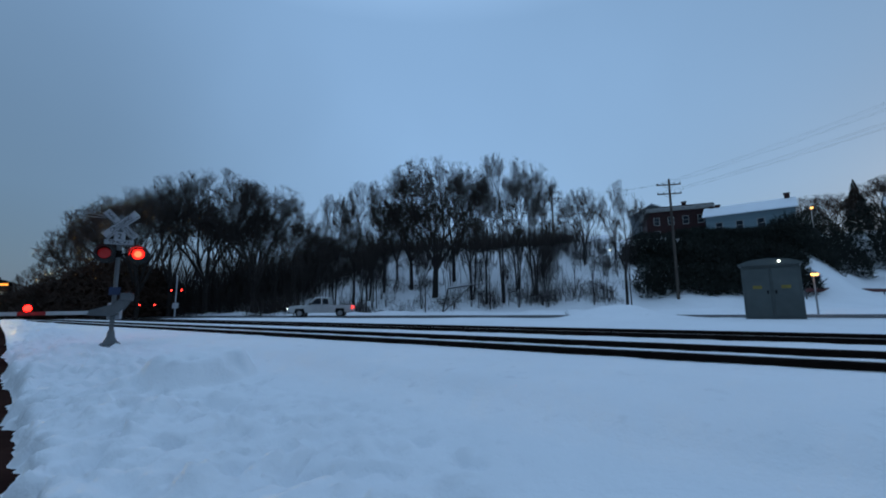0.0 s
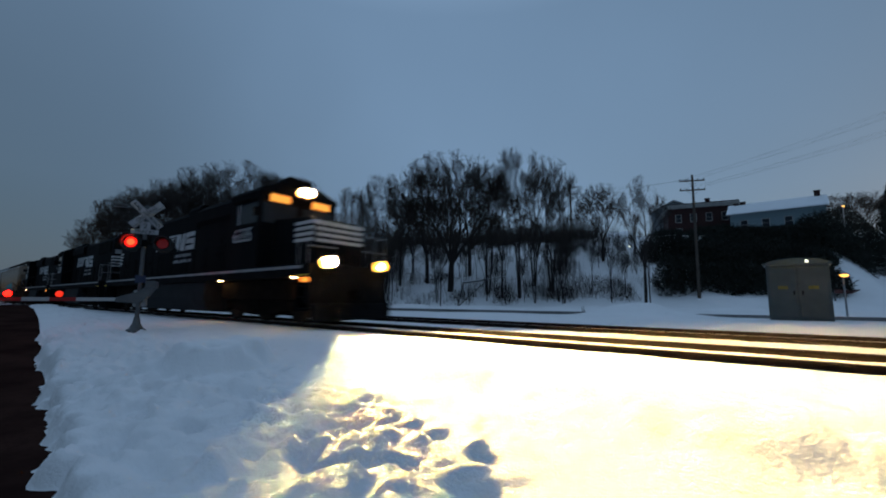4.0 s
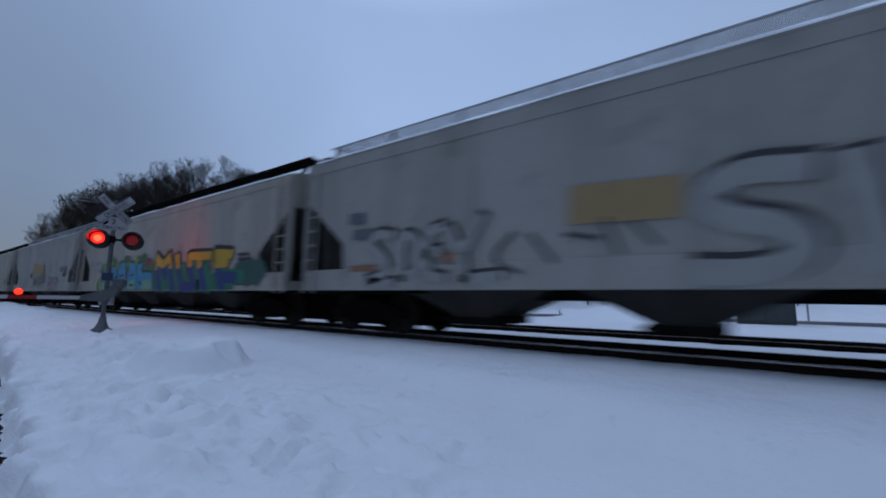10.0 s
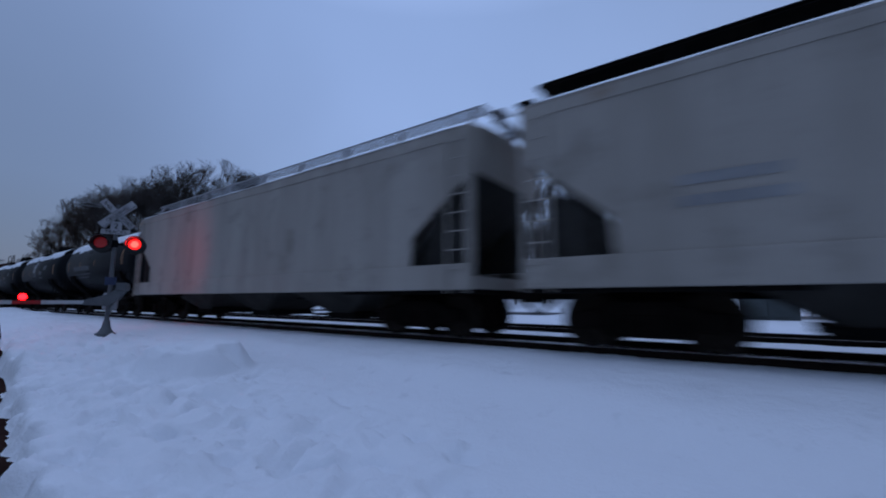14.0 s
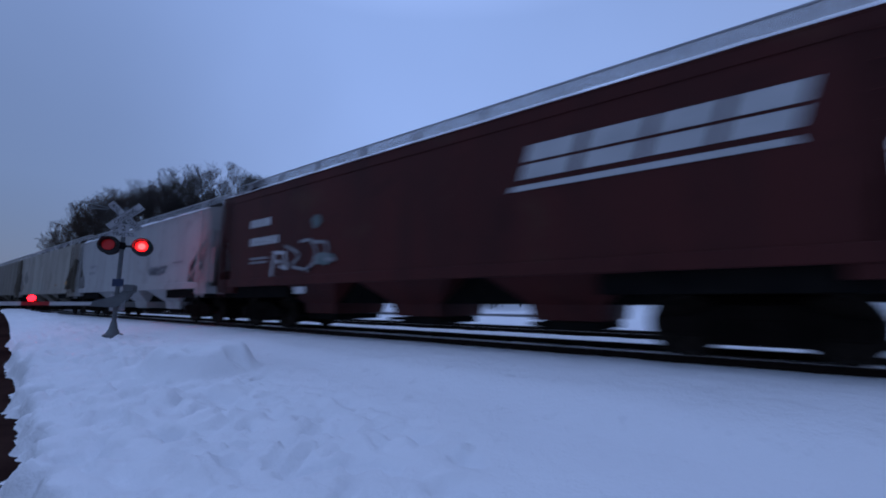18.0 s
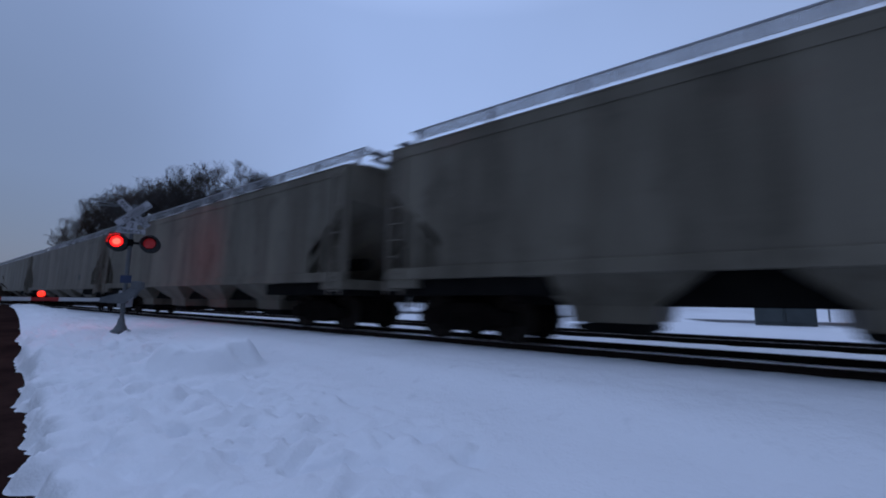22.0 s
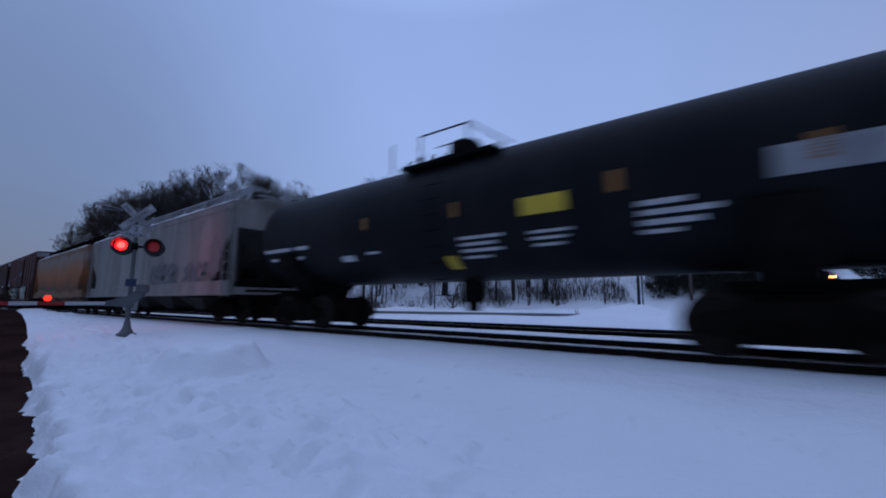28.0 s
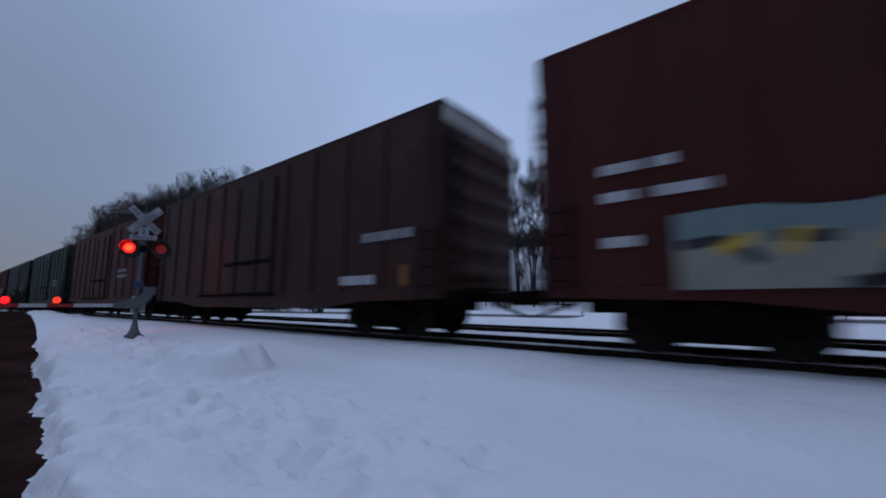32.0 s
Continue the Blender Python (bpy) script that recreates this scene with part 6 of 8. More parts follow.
painted(car, -W - 0.01, [[(5.75, 1.78), (6.25, 1.78), (6.25, 2.06), (5.75, 2.06)]], spray((0.03, 0.04, 0.035)), 0, "dark repainted patch")
painted(car, -W - 0.01, [[(4.9, 1.7), (5.1, 1.7), (5.1, 2.1), (4.9, 2.1)]], spray((0.07, 0.06, 0.055)), 0, "dark stain")
car, h = hopper(-112.3, -132.7, MIDGREY, "sooty grey covered hopper", "b", 0.02, 13, lower=MIDGREY, post=DKGREY)
car, h = hopper(-133.8, -153.8, MIDGREY, "grimy brownish grey covered hopper", "b", 0.0, 14, lower=MIDGREY)

car, h, R, zc = tank(-155.2, -170.2, "clean black tank car with yellow placards and white stencils", False, seed=9)
on_tank(car, R, zc, [((1.95, 2.30), (2.78, 2.62)), ((0.0, 1.46), (0.26, 1.72))], YELLOW, 1, "yellow placard")
on_tank(car, R, zc, [((3.5, 2.48), (3.66, 2.82)), ((0.42, 2.46), (0.54, 2.76)), ((-2.26, 2.48), (-2.14, 2.76)), ((5.9, 2.5), (6.06, 2.85))], AMBER, 1, "amber reflective strip", "reflector")
on_tank(car, R, zc, [((-6.8, 2.2), (-5.4, 2.30)), ((-5.2, 2.2), (-4.6, 2.30)), ((-6.6, 1.95), (-4.9, 2.03)), ((0.48, 2.0), (1.47, 2.06)), ((0.48, 1.88), (1.3, 1.94)), ((0.48, 1.76), (1.4, 1.82)), ((0.5, 1.64), (1.1, 1.69)),
                    ((2.05, 1.98), (2.79, 2.03)), ((2.05, 1.87), (2.7, 1.92)), ((2.1, 1.76), (2.6, 1.81)), ((3.9, 2.2), (4.55, 2.28)), ((3.9, 2.06), (4.9, 2.14)), ((3.9, 1.92), (4.7, 2.0)), ((3.9, 1.80), (4.4, 1.86)),
                    ((-3.3, 1.78), (-2.8, 1.92)), ((-2.3, 1.9), (-1.9, 1.96))], DECAL, 1, "white stencil lines as plain bars", "stencil")
on_tank(car, R, zc, [((5.5, 2.35), (7.0, 2.75))], DECAL_DIM, 1, "dull panel", "stencil")

car, h = hopper(-171.2, -188.9, BARE_GREY, "chalky grey covered hopper with faded dark lettering", "a", 0.05, 15)
tag(car, -W - 0.01, 1.3, 4.4, 1.35, 2.25, "ceadb", (0.105, 0.115, 0.115), (0.18, 0.185, 0.185), 0.20, 0.2, None, 19)
tag(car, -W - 0.01, 4.9, 7.1, 1.45, 2.10, "deca", (0.115, 0.12, 0.125), (0.18, 0.18, 0.18), 0.17, 0.2, None, 20)
soot = random.Random(33)
painted(car, -W - 0.012, [blob(soot, 7.6, 2.3, 0.45, 0.7, 18, 0.2), blob(soot, 7.1, 1.75, 0.4, 0.3, 18, 0.2)], spray((0.15, 0.145, 0.14)), 0, "grey smudge")
painted(car, -W - 0.012, [blob(soot, 6.9, 1.6, 0.3, 0.3, 18, 0.2)], spray((0.17, 0.11, 0.08)), 1, "rust-brown stain")
car, h = hopper(-190.0, -206.3, ORANGE, "rust-orange covered hopper, paint faded to tan above", "a", 0.06, 16, lower=ORANGE, board=BLACK, grate=False)

car, h, w = boxcar(-208.3, -223.6, RED_BOX, "red boxcar with pale sprayed lettering along its foot", True, 1, band=DECAL_DIM)
MARKS[0] = 0.35
Y1 = -w - 0.095
rng = random.Random(11)
MINT, BONE = spray((0.14, 0.20, 0.20)), spray((0.23, 0.235, 0.20))
painted(car, Y1, ragged(-6.0, -0.5, 1.05, 2.0, 12, 0.45, 0.08), MINT, 0, "mint green sprayed field")
painted(car, Y1, ragged(-6.0, -0.7, 0.95, 1.62, 13, 0.5, 0.12), BONE, 1, "bone-white sprayed letters")
strokes(car, Y1, [[(-5.9, 1.55), (-5.4, 1.62), (-5.1, 1.3)], [(-4.9, 1.6), (-4.4, 1.55)], [(-4.0, 1.0), (-3.7, 1.7), (-3.2, 1.75), (-3.1, 1.2)], [(-2.8, 1.7), (-2.2, 1.6), (-2.0, 1.2)], [(-1.6, 1.75), (-1.2, 1.4), (-1.5, 1.1)], [(-0.9, 1.9), (-0.4, 1.5), (-0.6, 1.1)], [(-4.3, 1.0), (-3.3, 1.15), (-2.6, 0.98)]], 0.15, OUTLINE, 2, "black sprayed strokes", soft=2)
strokes(car, Y1, [[(-5.5, 1.45), (-5.2, 1.6)], [(-4.8, 1.4), (-4.7, 1.65)], [(-3.9, 1.4), (-3.8, 1.8)], [(-2.4, 1.9), (-2.35, 1.6)]], 0.16, spray((0.42, 0.28, 0.04)), 3, "ochre sprayed strokes")
painted(car, Y1, [blob(rng, -0.2, 1.5, 0.45, 0.5)], OUTLINE, 1, "black sprayed shadow")
painted(car, Y1, [[(1.13, 1.52), (1.27, 1.52), (1.27, 1.88), (1.13, 1.88)]], YELLOW, 1, "yellow placard", "placard")
VA = [[(1.65, 1.85), (2.0, 1.75), (2.15, 1.05), (2.55, 1.95)], [(2.5, 1.0), (2.7, 1.8), (3.1, 1.95), (3.15, 1.0)], [(4.3, 1.8), (3.7, 1.9), (3.55, 1.4), (3.7, 1.1), (4.35, 1.1)]]
strokes(car, Y1, VA, 0.62, OUTLINE, 0, "black outline", soft=1)
strokes(car, Y1, VA[:2], 0.36, spray((0.42, 0.43, 0.43)), 2, "white sprayed letters", soft=1)
strokes(car, Y1, VA[2:], 0.46, spray((0.30, 0.34, 0.29)), 2, "pale olive sprayed letters", soft=1)
strokes(car, Y1, [[(2.68, 1.3), (2.75, 1.65)], [(2.85, 1.7), (2.95, 1.75)]], 0.16, spray((0.45, 0.30, 0.03)), 3, "yellow sprayed accent")
bars(car, Y1, -6.95, -6.4, (2.74, 2.3, 1.6), 0.16, DECAL, seed=23)
bars(car, Y1, -6.2, -5.95, (2.74,), 0.16, DECAL, seed=26)
bars(car, Y1, -6.2, -5.5, (2.3,), 0.16, DECAL, seed=24)
bars(car, Y1, -0.1, 1.2, (3.42, 3.30, 3.18), 0.06, DECAL_DIM, seed=25)
painted(car, Y1, [blob(rng, -2.84, 3.03, 0.16, 0.14)], DECAL, 1, "white sprayed spot")
MARKS[0] = 0.0
car, h, w = boxcar(-225.8, -242.0, BROWN_BOX, "brown boxcar with a white band across its end", True, 2)
bars(car, -w - 0.06, 0.5, 1.4, (4.05,), 0.2, DECAL_DIM, seed=26)
bars(car, -w - 0.06, 5.7, 7.3, (2.2,), 0.22, DECAL_DIM, seed=27)
bars(car, -w - 0.06, 4.9, 6.1, (1.2,), 0.22, DECAL, seed=28)
painted(car, -w - 0.11, [[(7.05, 1.15), (7.2, 1.15), (7.2, 1.6), (7.05, 1.6)]], AMBER, 1, "amber reflector", "reflector")
x = -244.2
for i in range(6):
    coat = (RED_BOX, GREEN_BOX, GREEN_BOX, RED_BOX, BROWN_BOX, GREEN_BOX)[i]
    car, h, w = boxcar(x, x - 16.0, coat, "weathered " + ("red", "dark green", "dark green", "red", "brown", "dark green")[i] + " boxcar with plain sides", i == 4, 3 + i)
    bars(car, -w - 0.055, h - 4.2, h - 2.6, (2.4, 2.1), 0.16, DECAL_DIM, seed=30 + i)
    x -= 18.2
# ---------------------------------------------------------------- the crossing signal
LENSES = []          # (lens, lit phase)
GATE_LENSES = []


def crossing_signal(x, y, z, yaw, label):
    s = thing("crossing_signal", pose(x, y, z, 0, 0, yaw), label, "crossing signal", "crossing signals")
    part("mast", Kit().tube((0, 0, 0.18), (0, 0, 3.75), 0.055, 14), MAST, s, smooth=True)
    base = Kit().lathe([(-0.25, 0.24), (0.06, 0.24), (0.10, 0.17), (0.24, 0.10), (0.42, 0.075)], "z", 16)
    part("base", base, MAST, s, "cast flared base", smooth=True)
    part("notice_plate", Kit().box(-0.13, 0.13, -0.075, -0.062, 1.42, 1.64), SIGN_BLUE, s, "blue notice plate")
    # crossbuck, 1.02 m blades at right angles
    for i, a in enumerate((45, -45)):
        blade = part("crossbuck_blade", Kit().box(-0.51, 0.51, -0.006, 0.006, -0.10, 0.10), SIGN_WHITE, s, "white crossbuck blade", at=pose(0, -0.075 - 0.016 * i, 3.47, 0, a, 0))
        part("edge_line", Kit().box(-0.50, 0.50, -0.011, -0.0075, 0.080, 0.090).box(-0.50, 0.50, -0.011, -0.0075, -0.090, -0.080), SIGN_BLACK, blade)
        if i == 1:
            for word, dx in (("CROSSING", 0.0),):
                lettering("lettering", word, 0.135, SIGN_BLACK, blade, pose(dx, -0.012, -0.048, 90, 0, 0), "black sign lettering")
        else:
            lettering("lettering", "RAIL", 0.135, SIGN_BLACK, blade, pose(-0.31, -0.012, -0.048, 90, 0, 0), "black sign lettering")
            lettering("lettering", "ROAD", 0.135, SIGN_BLACK, blade, pose(0.31, -0.012, -0.048, 90, 0, 0), "black sign lettering")
    # the same sign for traffic the other way, seen edge on
    for i, a in enumerate((45, -45)):
        part("crossbuck_blade", Kit().box(-0.51, 0.51, -0.006, 0.006, -0.10, 0.10), SIGN_WHITE, s, "white crossbuck blade", at=pose(0, 0.075 + 0.016 * i, 3.47, 0, a, 0))
    part("bracket", Kit().tube((-0.55, 0.02, 3.72), (-1.05, 0.02, 3.80), 0.018, 6).tube((-0.4, 0.02, 3.64), (-1.10, 0.02, 3.66), 0.018, 6).tube((0, 0, 3.6), (-0.55, 0.02, 3.72), 0.022, 6), MAST, s, "thin rod arms reaching sideways")
    plate = part("track_count_plate", Kit().box(-0.34, 0.34, -0.082, -0.07, 2.87, 3.01).box(-0.13, 0.13, -0.082, -0.07, 3.01, 3.24), SIGN_WHITE, s, "white inverted-T track count plate")
    lettering("lettering", "TRACKS", 0.135, SIGN_BLACK, plate, pose(0, -0.085, 2.89, 90, 0, 0), "black sign lettering")
    lettering("lettering", "2", 0.22, SIGN_BLACK, plate, pose(0, -0.085, 3.04, 90, 0, 0), "black numeral")
    arm = part("lamp_arm", Kit().tube((-0.42, 0, 2.60), (0.42, 0, 2.60), 0.035, 8).tube((0, 0, 2.5), (0, 0, 2.7), 0.08, 10), BLACK, s)
    for side in (-1, 1):
        lx = side * 0.385 + 0.09
        lamp = part("flasher", Kit().lathe([(0.05, 0.05), (0.04, 0.13), (-0.10, 0.165), (-0.13, 0.17)], "y", 24, (lx, -0.06, 2.60)), BLACK, s, "black flashing-lamp housing", smooth=True)
        part("background_disc", Kit().lathe([(-0.165, 0.255), (-0.155, 0.255)], "y", 32, (lx, 0, 2.60)), SIGN_BLACK, lamp, "round black background")
        hood = Kit()
        n = 18
        vs = []
        for k, (yy, rr) in enumerate(((-0.165, 0.19), (-0.46, 0.19))):
            for i in range(n + 1):
                a = radians(-20 + 220 * i / n)
                vs.append((lx + rr * math.cos(a), yy, 2.60 + rr * math.sin(a)))
        hood.add(vs, [(i, i + 1, n + 2 + i, n + 1 + i) for i in range(n)])
        part("visor", hood, SIGN_BLACK, lamp)
        lens = part("lens", Kit().lathe([(-0.016, 0.03), (-0.014, 0.09), (-0.003, 0.10)], "y", 24), RED_ON, lamp, "red lens, lit and dark by turns", at=pose(lx, -0.185, 2.60), smooth=True)
        # outer lens zone, its dimmer red set for the halo round the core
        part("lens_halo_ring", Kit().lathe([(-0.011, 0.092), (-0.008, 0.150), (-0.001, 0.152)], "y", 24), RED_HALO, lens, "outer ring of the lens, glowing for its red halo", smooth=True)
        part("dark_face", Kit().lathe([(0.001, 0.152), (0.008, 0.150), (0.012, 0.11), (0.014, 0.03)], "y", 24), RED_OFF, lens, "unlit side of the lens", smooth=True)
        LENSES.append((lens, side, lx))
        # the pair that faces the other way, towards the line
        back = part("flasher", Kit().lathe([(-0.05, 0.05), (-0.04, 0.13), (0.10, 0.165), (0.13, 0.17)], "y", 24, (lx, 0.12, 2.60)), BLACK, s, "black flashing-lamp housing", smooth=True)
        part("background_disc", Kit().lathe([(0.255, 0.255), (0.265, 0.255)], "y", 32, (lx, 0, 2.60)), SIGN_BLACK, back, "round black background")
        part("lens", Kit().lathe([(0.268, 0.150), (0.276, 0.09), (0.278, 0.03)], "y", 20, (lx, 0, 2.60)), RED_BACK if side > 0 else RED_OFF, back, "red lens facing the line", smooth=True)
    return s


crossing_signal(-14.48, 3.88, -0.24, 68, "crossing signal mast with white crossbuck and two red flashing lamps")

# the signal for the other side of the line, far off, seen from behind
fs = thing("crossing_signal", pose(-43.0, 16.2, -0.1, 0, 0, 250), "distant crossing signal mast seen from behind", "crossing signal", "crossing signals")
part("mast", Kit().tube((0, 0, 0), (0, 0, 4.0), 0.06, 10), STEEL, fs)
part("lamp_arm", Kit().tube((-0.45, 0, 2.6), (0.45, 0, 2.6), 0.04, 8), BLACK, fs)
for s in (-1, 1):
    part("flasher", Kit().lathe([(-0.12, 0.25), (0.12, 0.08)], "y", 16, (s * 0.40, 0, 2.6)), BLACK, fs)
    part("lens", Kit().lathe([(0.121, 0.07), (0.13, 0.06)], "y", 12, (s * 0.40, 0, 2.6)), RED_SMALL, fs, "small red lamp")
part("gate_mechanism", Kit().box(-0.25, 0.25, -0.2, 0.2, 0.9, 1.4), STEEL, fs, bevel=0.03)
arm = part("gate_arm", Kit().box(0.2, 3.4, -0.02, 0.02, 1.10, 1.15), BLACK, fs)
for i in range(2):
    part("arm_lamp", Kit().tube((1.6 + 1.1 * i, 0, 1.18), (1.6 + 1.1 * i, 0, 1.30), 0.06, 10), RED_SMALL, fs, "red gate lamp")


# ---------------------------------------------------------------- vehicles
def wheel_on(car, x, y, r=0.37, w=0.24):
    tyre = part("wheel", Kit().lathe([(y - w / 2, r * 0.7), (y - w / 2, r - 0.03), (y - w / 2 + 0.04, r), (y + w / 2 - 0.04, r), (y + w / 2, r - 0.03), (y + w / 2, r * 0.7)], "y", 24, (x, 0, r)), RUBBER, car, "dark tyre", smooth=True)
    part("rim", Kit().lathe([(y - w / 2 - 0.005, r * 0.62), (y - w / 2 + 0.03, r * 0.5), (y + w / 2 - 0.03, r * 0.5), (y + w / 2 + 0.005, r * 0.62)], "y", 20, (x, 0, r)), STEEL, tyre, "metal rim")


RED_RAIL = surface("dull_red_paint", (0.09, 0.02, 0.018), (0.06, 0.016, 0.015), 2.0, 0.7)
DULL_YELLOW = surface("faded_yellow", (0.24, 0.19, 0.04), (0.17, 0.14, 0.035), 6.0, 0.7)
SILVER = surface("silver_car_paint", (0.52, 0.53, 0.54), (0.44, 0.45, 0.46), 1.5, 0.3, 0.35, bump=0.02)
pk = thing("pickup_truck", pose(-32.6, 24.9, -0.21, 0, 0, 222), "silver four-door pickup truck standing on the slushy road, lights on", "pickup truck")
wb = 1.85
side = [(-2.95, 0.55), (-2.95, 1.02), (-2.9, 1.12), (-0.95, 1.12), (-0.95, 1.10), (0.95, 1.10), (1.1, 1.16), (2.6, 1.08), (2.9, 0.95), (2.98, 0.55), (2.45, 0.42), (-2.4, 0.42)]
part("body", Kit().prism(side, -0.95, 0.95, "y"), SILVER, pk, bevel=0.04)
part("cab", Kit().prism([(-0.95, 1.10), (-0.85, 1.82), (-0.6, 1.88), (0.35, 1.88), (0.55, 1.82), (1.25, 1.12)], -0.86, 0.86, "y"), SILVER, pk, bevel=0.05)
for s in (-1, 1):
    y0, y1 = (-0.868, -0.861) if s < 0 else (0.861, 0.868)
    part("side_window", Kit().prism([(-0.78, 1.2), (-0.70, 1.72), (-0.2, 1.76), (-0.2, 1.2)], y0, y1, "y"), GLASS_DARK, pk)
    part("side_window", Kit().prism([(-0.08, 1.2), (-0.08, 1.76), (0.36, 1.76), (0.95, 1.22)], y0, y1, "y"), GLASS_DARK, pk)
    part("door_handle", Kit().box(-0.25, -0.1, min(s * 0.95, s * 0.975), max(s * 0.95, s * 0.975), 0.98, 1.02), STEEL, pk)
    part("mirror", Kit().box(0.85, 0.98, min(s * 0.95, s * 1.15), max(s * 0.95, s * 1.15), 1.15, 1.34), RUBBER, pk)
    part("headlight", Kit().box(2.86, 2.985, min(s * 0.55, s * 0.92), max(s * 0.55, s * 0.92), 0.72, 0.92), CAR_LAMP, pk, "lit headlight")
    part("tail_light", Kit().box(-2.975, -2.90, min(s * 0.78, s * 0.955), max(s * 0.78, s * 0.955), 0.75, 1.06), RED_TAIL, pk, "lit red tail light")
    part("wheel_arch", Kit().prism([(wb - 0.5, 0.42), (wb - 0.38, 0.82), (wb + 0.38, 0.82), (wb + 0.5, 0.42)], min(s * 0.952, s * 0.957), max(s * 0.952, s * 0.957), "y"), RUBBER, pk)
    part("wheel_arch", Kit().prism([(-wb - 0.45, 0.42), (-wb - 0.36, 0.82), (-wb + 0.38, 0.82), (-wb + 0.5, 0.42)], min(s * 0.952, s * 0.957), max(s * 0.952, s * 0.957), "y"), RUBBER, pk)
    for x in (-wb, wb):
        wheel_on(pk, x, s * 0.85)
part("load_bed", Kit().box(-2.85, -1.0, -0.78, 0.78, 1.085, 1.127), RUBBER, pk, "dark open load bed")
part("bumper", Kit().box(-3.08, -2.9, -0.9, 0.9, 0.45, 0.62).box(2.92, 3.06, -0.92, 0.92, 0.42, 0.62), STEEL, pk, bevel=0.03)
part("windscreen", Kit().prism([(0.62, 1.78), (1.22, 1.18), (1.24, 1.2), (0.64, 1.8)], -0.78, 0.78, "y"), GLASS_DARK, pk)

# the lowered gate across the road, its mast on the far kerb
gate = thing("crossing_gate", pose(-14.48, 3.88, -0.24, 0, 0, 68), "lowered crossing gate with red lamps along its striped arm", "crossing gate")
part("mechanism", Kit().box(-0.15, 0.17, 0.07, 0.42, 0.72, 1.20), STEEL, gate, "grey gate mechanism case", bevel=0.03)
part("clamp", Kit().box(-0.10, 0.10, -0.10, 0.10, 0.84, 0.90).box(-0.10, 0.10, -0.10, 0.10, 1.04, 1.10), MAST, gate)
for y in (-0.12, 0.50):
    part("counterweight_arm", Kit().prism([(-0.55, 0.86), (-0.50, 1.00), (0.0, 1.16), (0.28, 1.46), (0.42, 1.38), (0.20, 0.98), (0.0, 0.82)], y - 0.012, y + 0.012, "y"), MAST, gate, "dull galvanised counterweight arm")
    part("counterweight", Kit().box(0.14, 0.40, y - 0.05, y + 0.05, 1.26, 1.48), MAST, gate, bevel=0.02)
cuts = [0.30, 0.52, 1.40, 1.95, 2.50, 3.05, 3.60, 4.15, 4.70]
for i, (a, b) in enumerate(zip(cuts, cuts[1:])):
    part("arm_section", Kit().box(-b, -a, -0.02, 0.02, 0.88, 0.98), DECAL if i % 2 else SIGN_RED, gate, "white arm section" if i % 2 else "red arm section")
for lx, side in ((-1.76, 1), (-2.77, -1)):
    lamp = part("arm_lamp", Kit().box(lx - 0.05, lx + 0.05, -0.035, 0.035, 0.985, 1.0), BLACK, gate)
    lens = part("lens", Kit().lathe([(-0.06, 0.025), (-0.05, 0.075), (-0.02, 0.085)], "y", 18), RED_GATE, lamp, "red gate lamp, lit and dim by turns", at=pose(lx, 0, 1.07), smooth=True)
    part("dim_lens", Kit().lathe([(0.02, 0.085), (0.05, 0.075), (0.06, 0.025)], "y", 18), RED_MILD, lens, "dim side of the lamp", smooth=True)
    part("case", Kit().lathe([(-0.018, 0.09), (0.018, 0.09)], "y", 18), BLACK, lens)
    GATE_LENSES.append((lens, side, lx))

# ---------------------------------------------------------------- relay cabinet and poles
cb = thing("relay_cabinet", pose(1.03, 20.4, 0.0, 0, 0, -3), "grey metal railway relay cabinet with yellow notices, standing in snow", "equipment cabinet")
part("body", Kit().box(-0.88, 0.88, -0.85, 0.85, 0.0, 2.10), GREY_BOX, cb, bevel=0.02)
part("roof", Kit().prism([(-0.95, 2.08), (-0.97, 2.14), (-0.6, 2.28), (0, 2.34), (0.6, 2.28), (0.97, 2.14), (0.95, 2.08)], -0.98, 0.98, "y"), GREY_BOX, cb)
for s in (-1, 1):
    x = s * 0.42
    d = part("door", Kit().box(x - 0.38, x + 0.38, -0.885, -0.852, 0.18, 1.98), GREY_BOX, cb, bevel=0.01)
    part("notice", Kit().box(x - 0.14, x + 0.14, -0.892, -0.887, 1.20, 1.32), DULL_YELLOW, d, "yellow warning notice")
    part("louvre", Kit().box(x - 0.26, x + 0.26, -0.90, -0.886, 0.42, 0.86), GREY_BOX, d)
    part("handle", Kit().box(x - s * 0.30 - 0.02, x - s * 0.30 + 0.02, -0.93, -0.886, 1.0, 1.14), BLACK, d)
part("foundation", Kit().box(-0.95, 0.95, -0.92, 0.92, -0.4, 0.03), STEEL, cb)
part("lamp", Kit().lathe([(-0.02, 0.035), (-0.0, 0.045)], "y", 12, (0.30, -1.03, 2.20)), WHITE_LAMP, cb, "small white lamp under the eave")


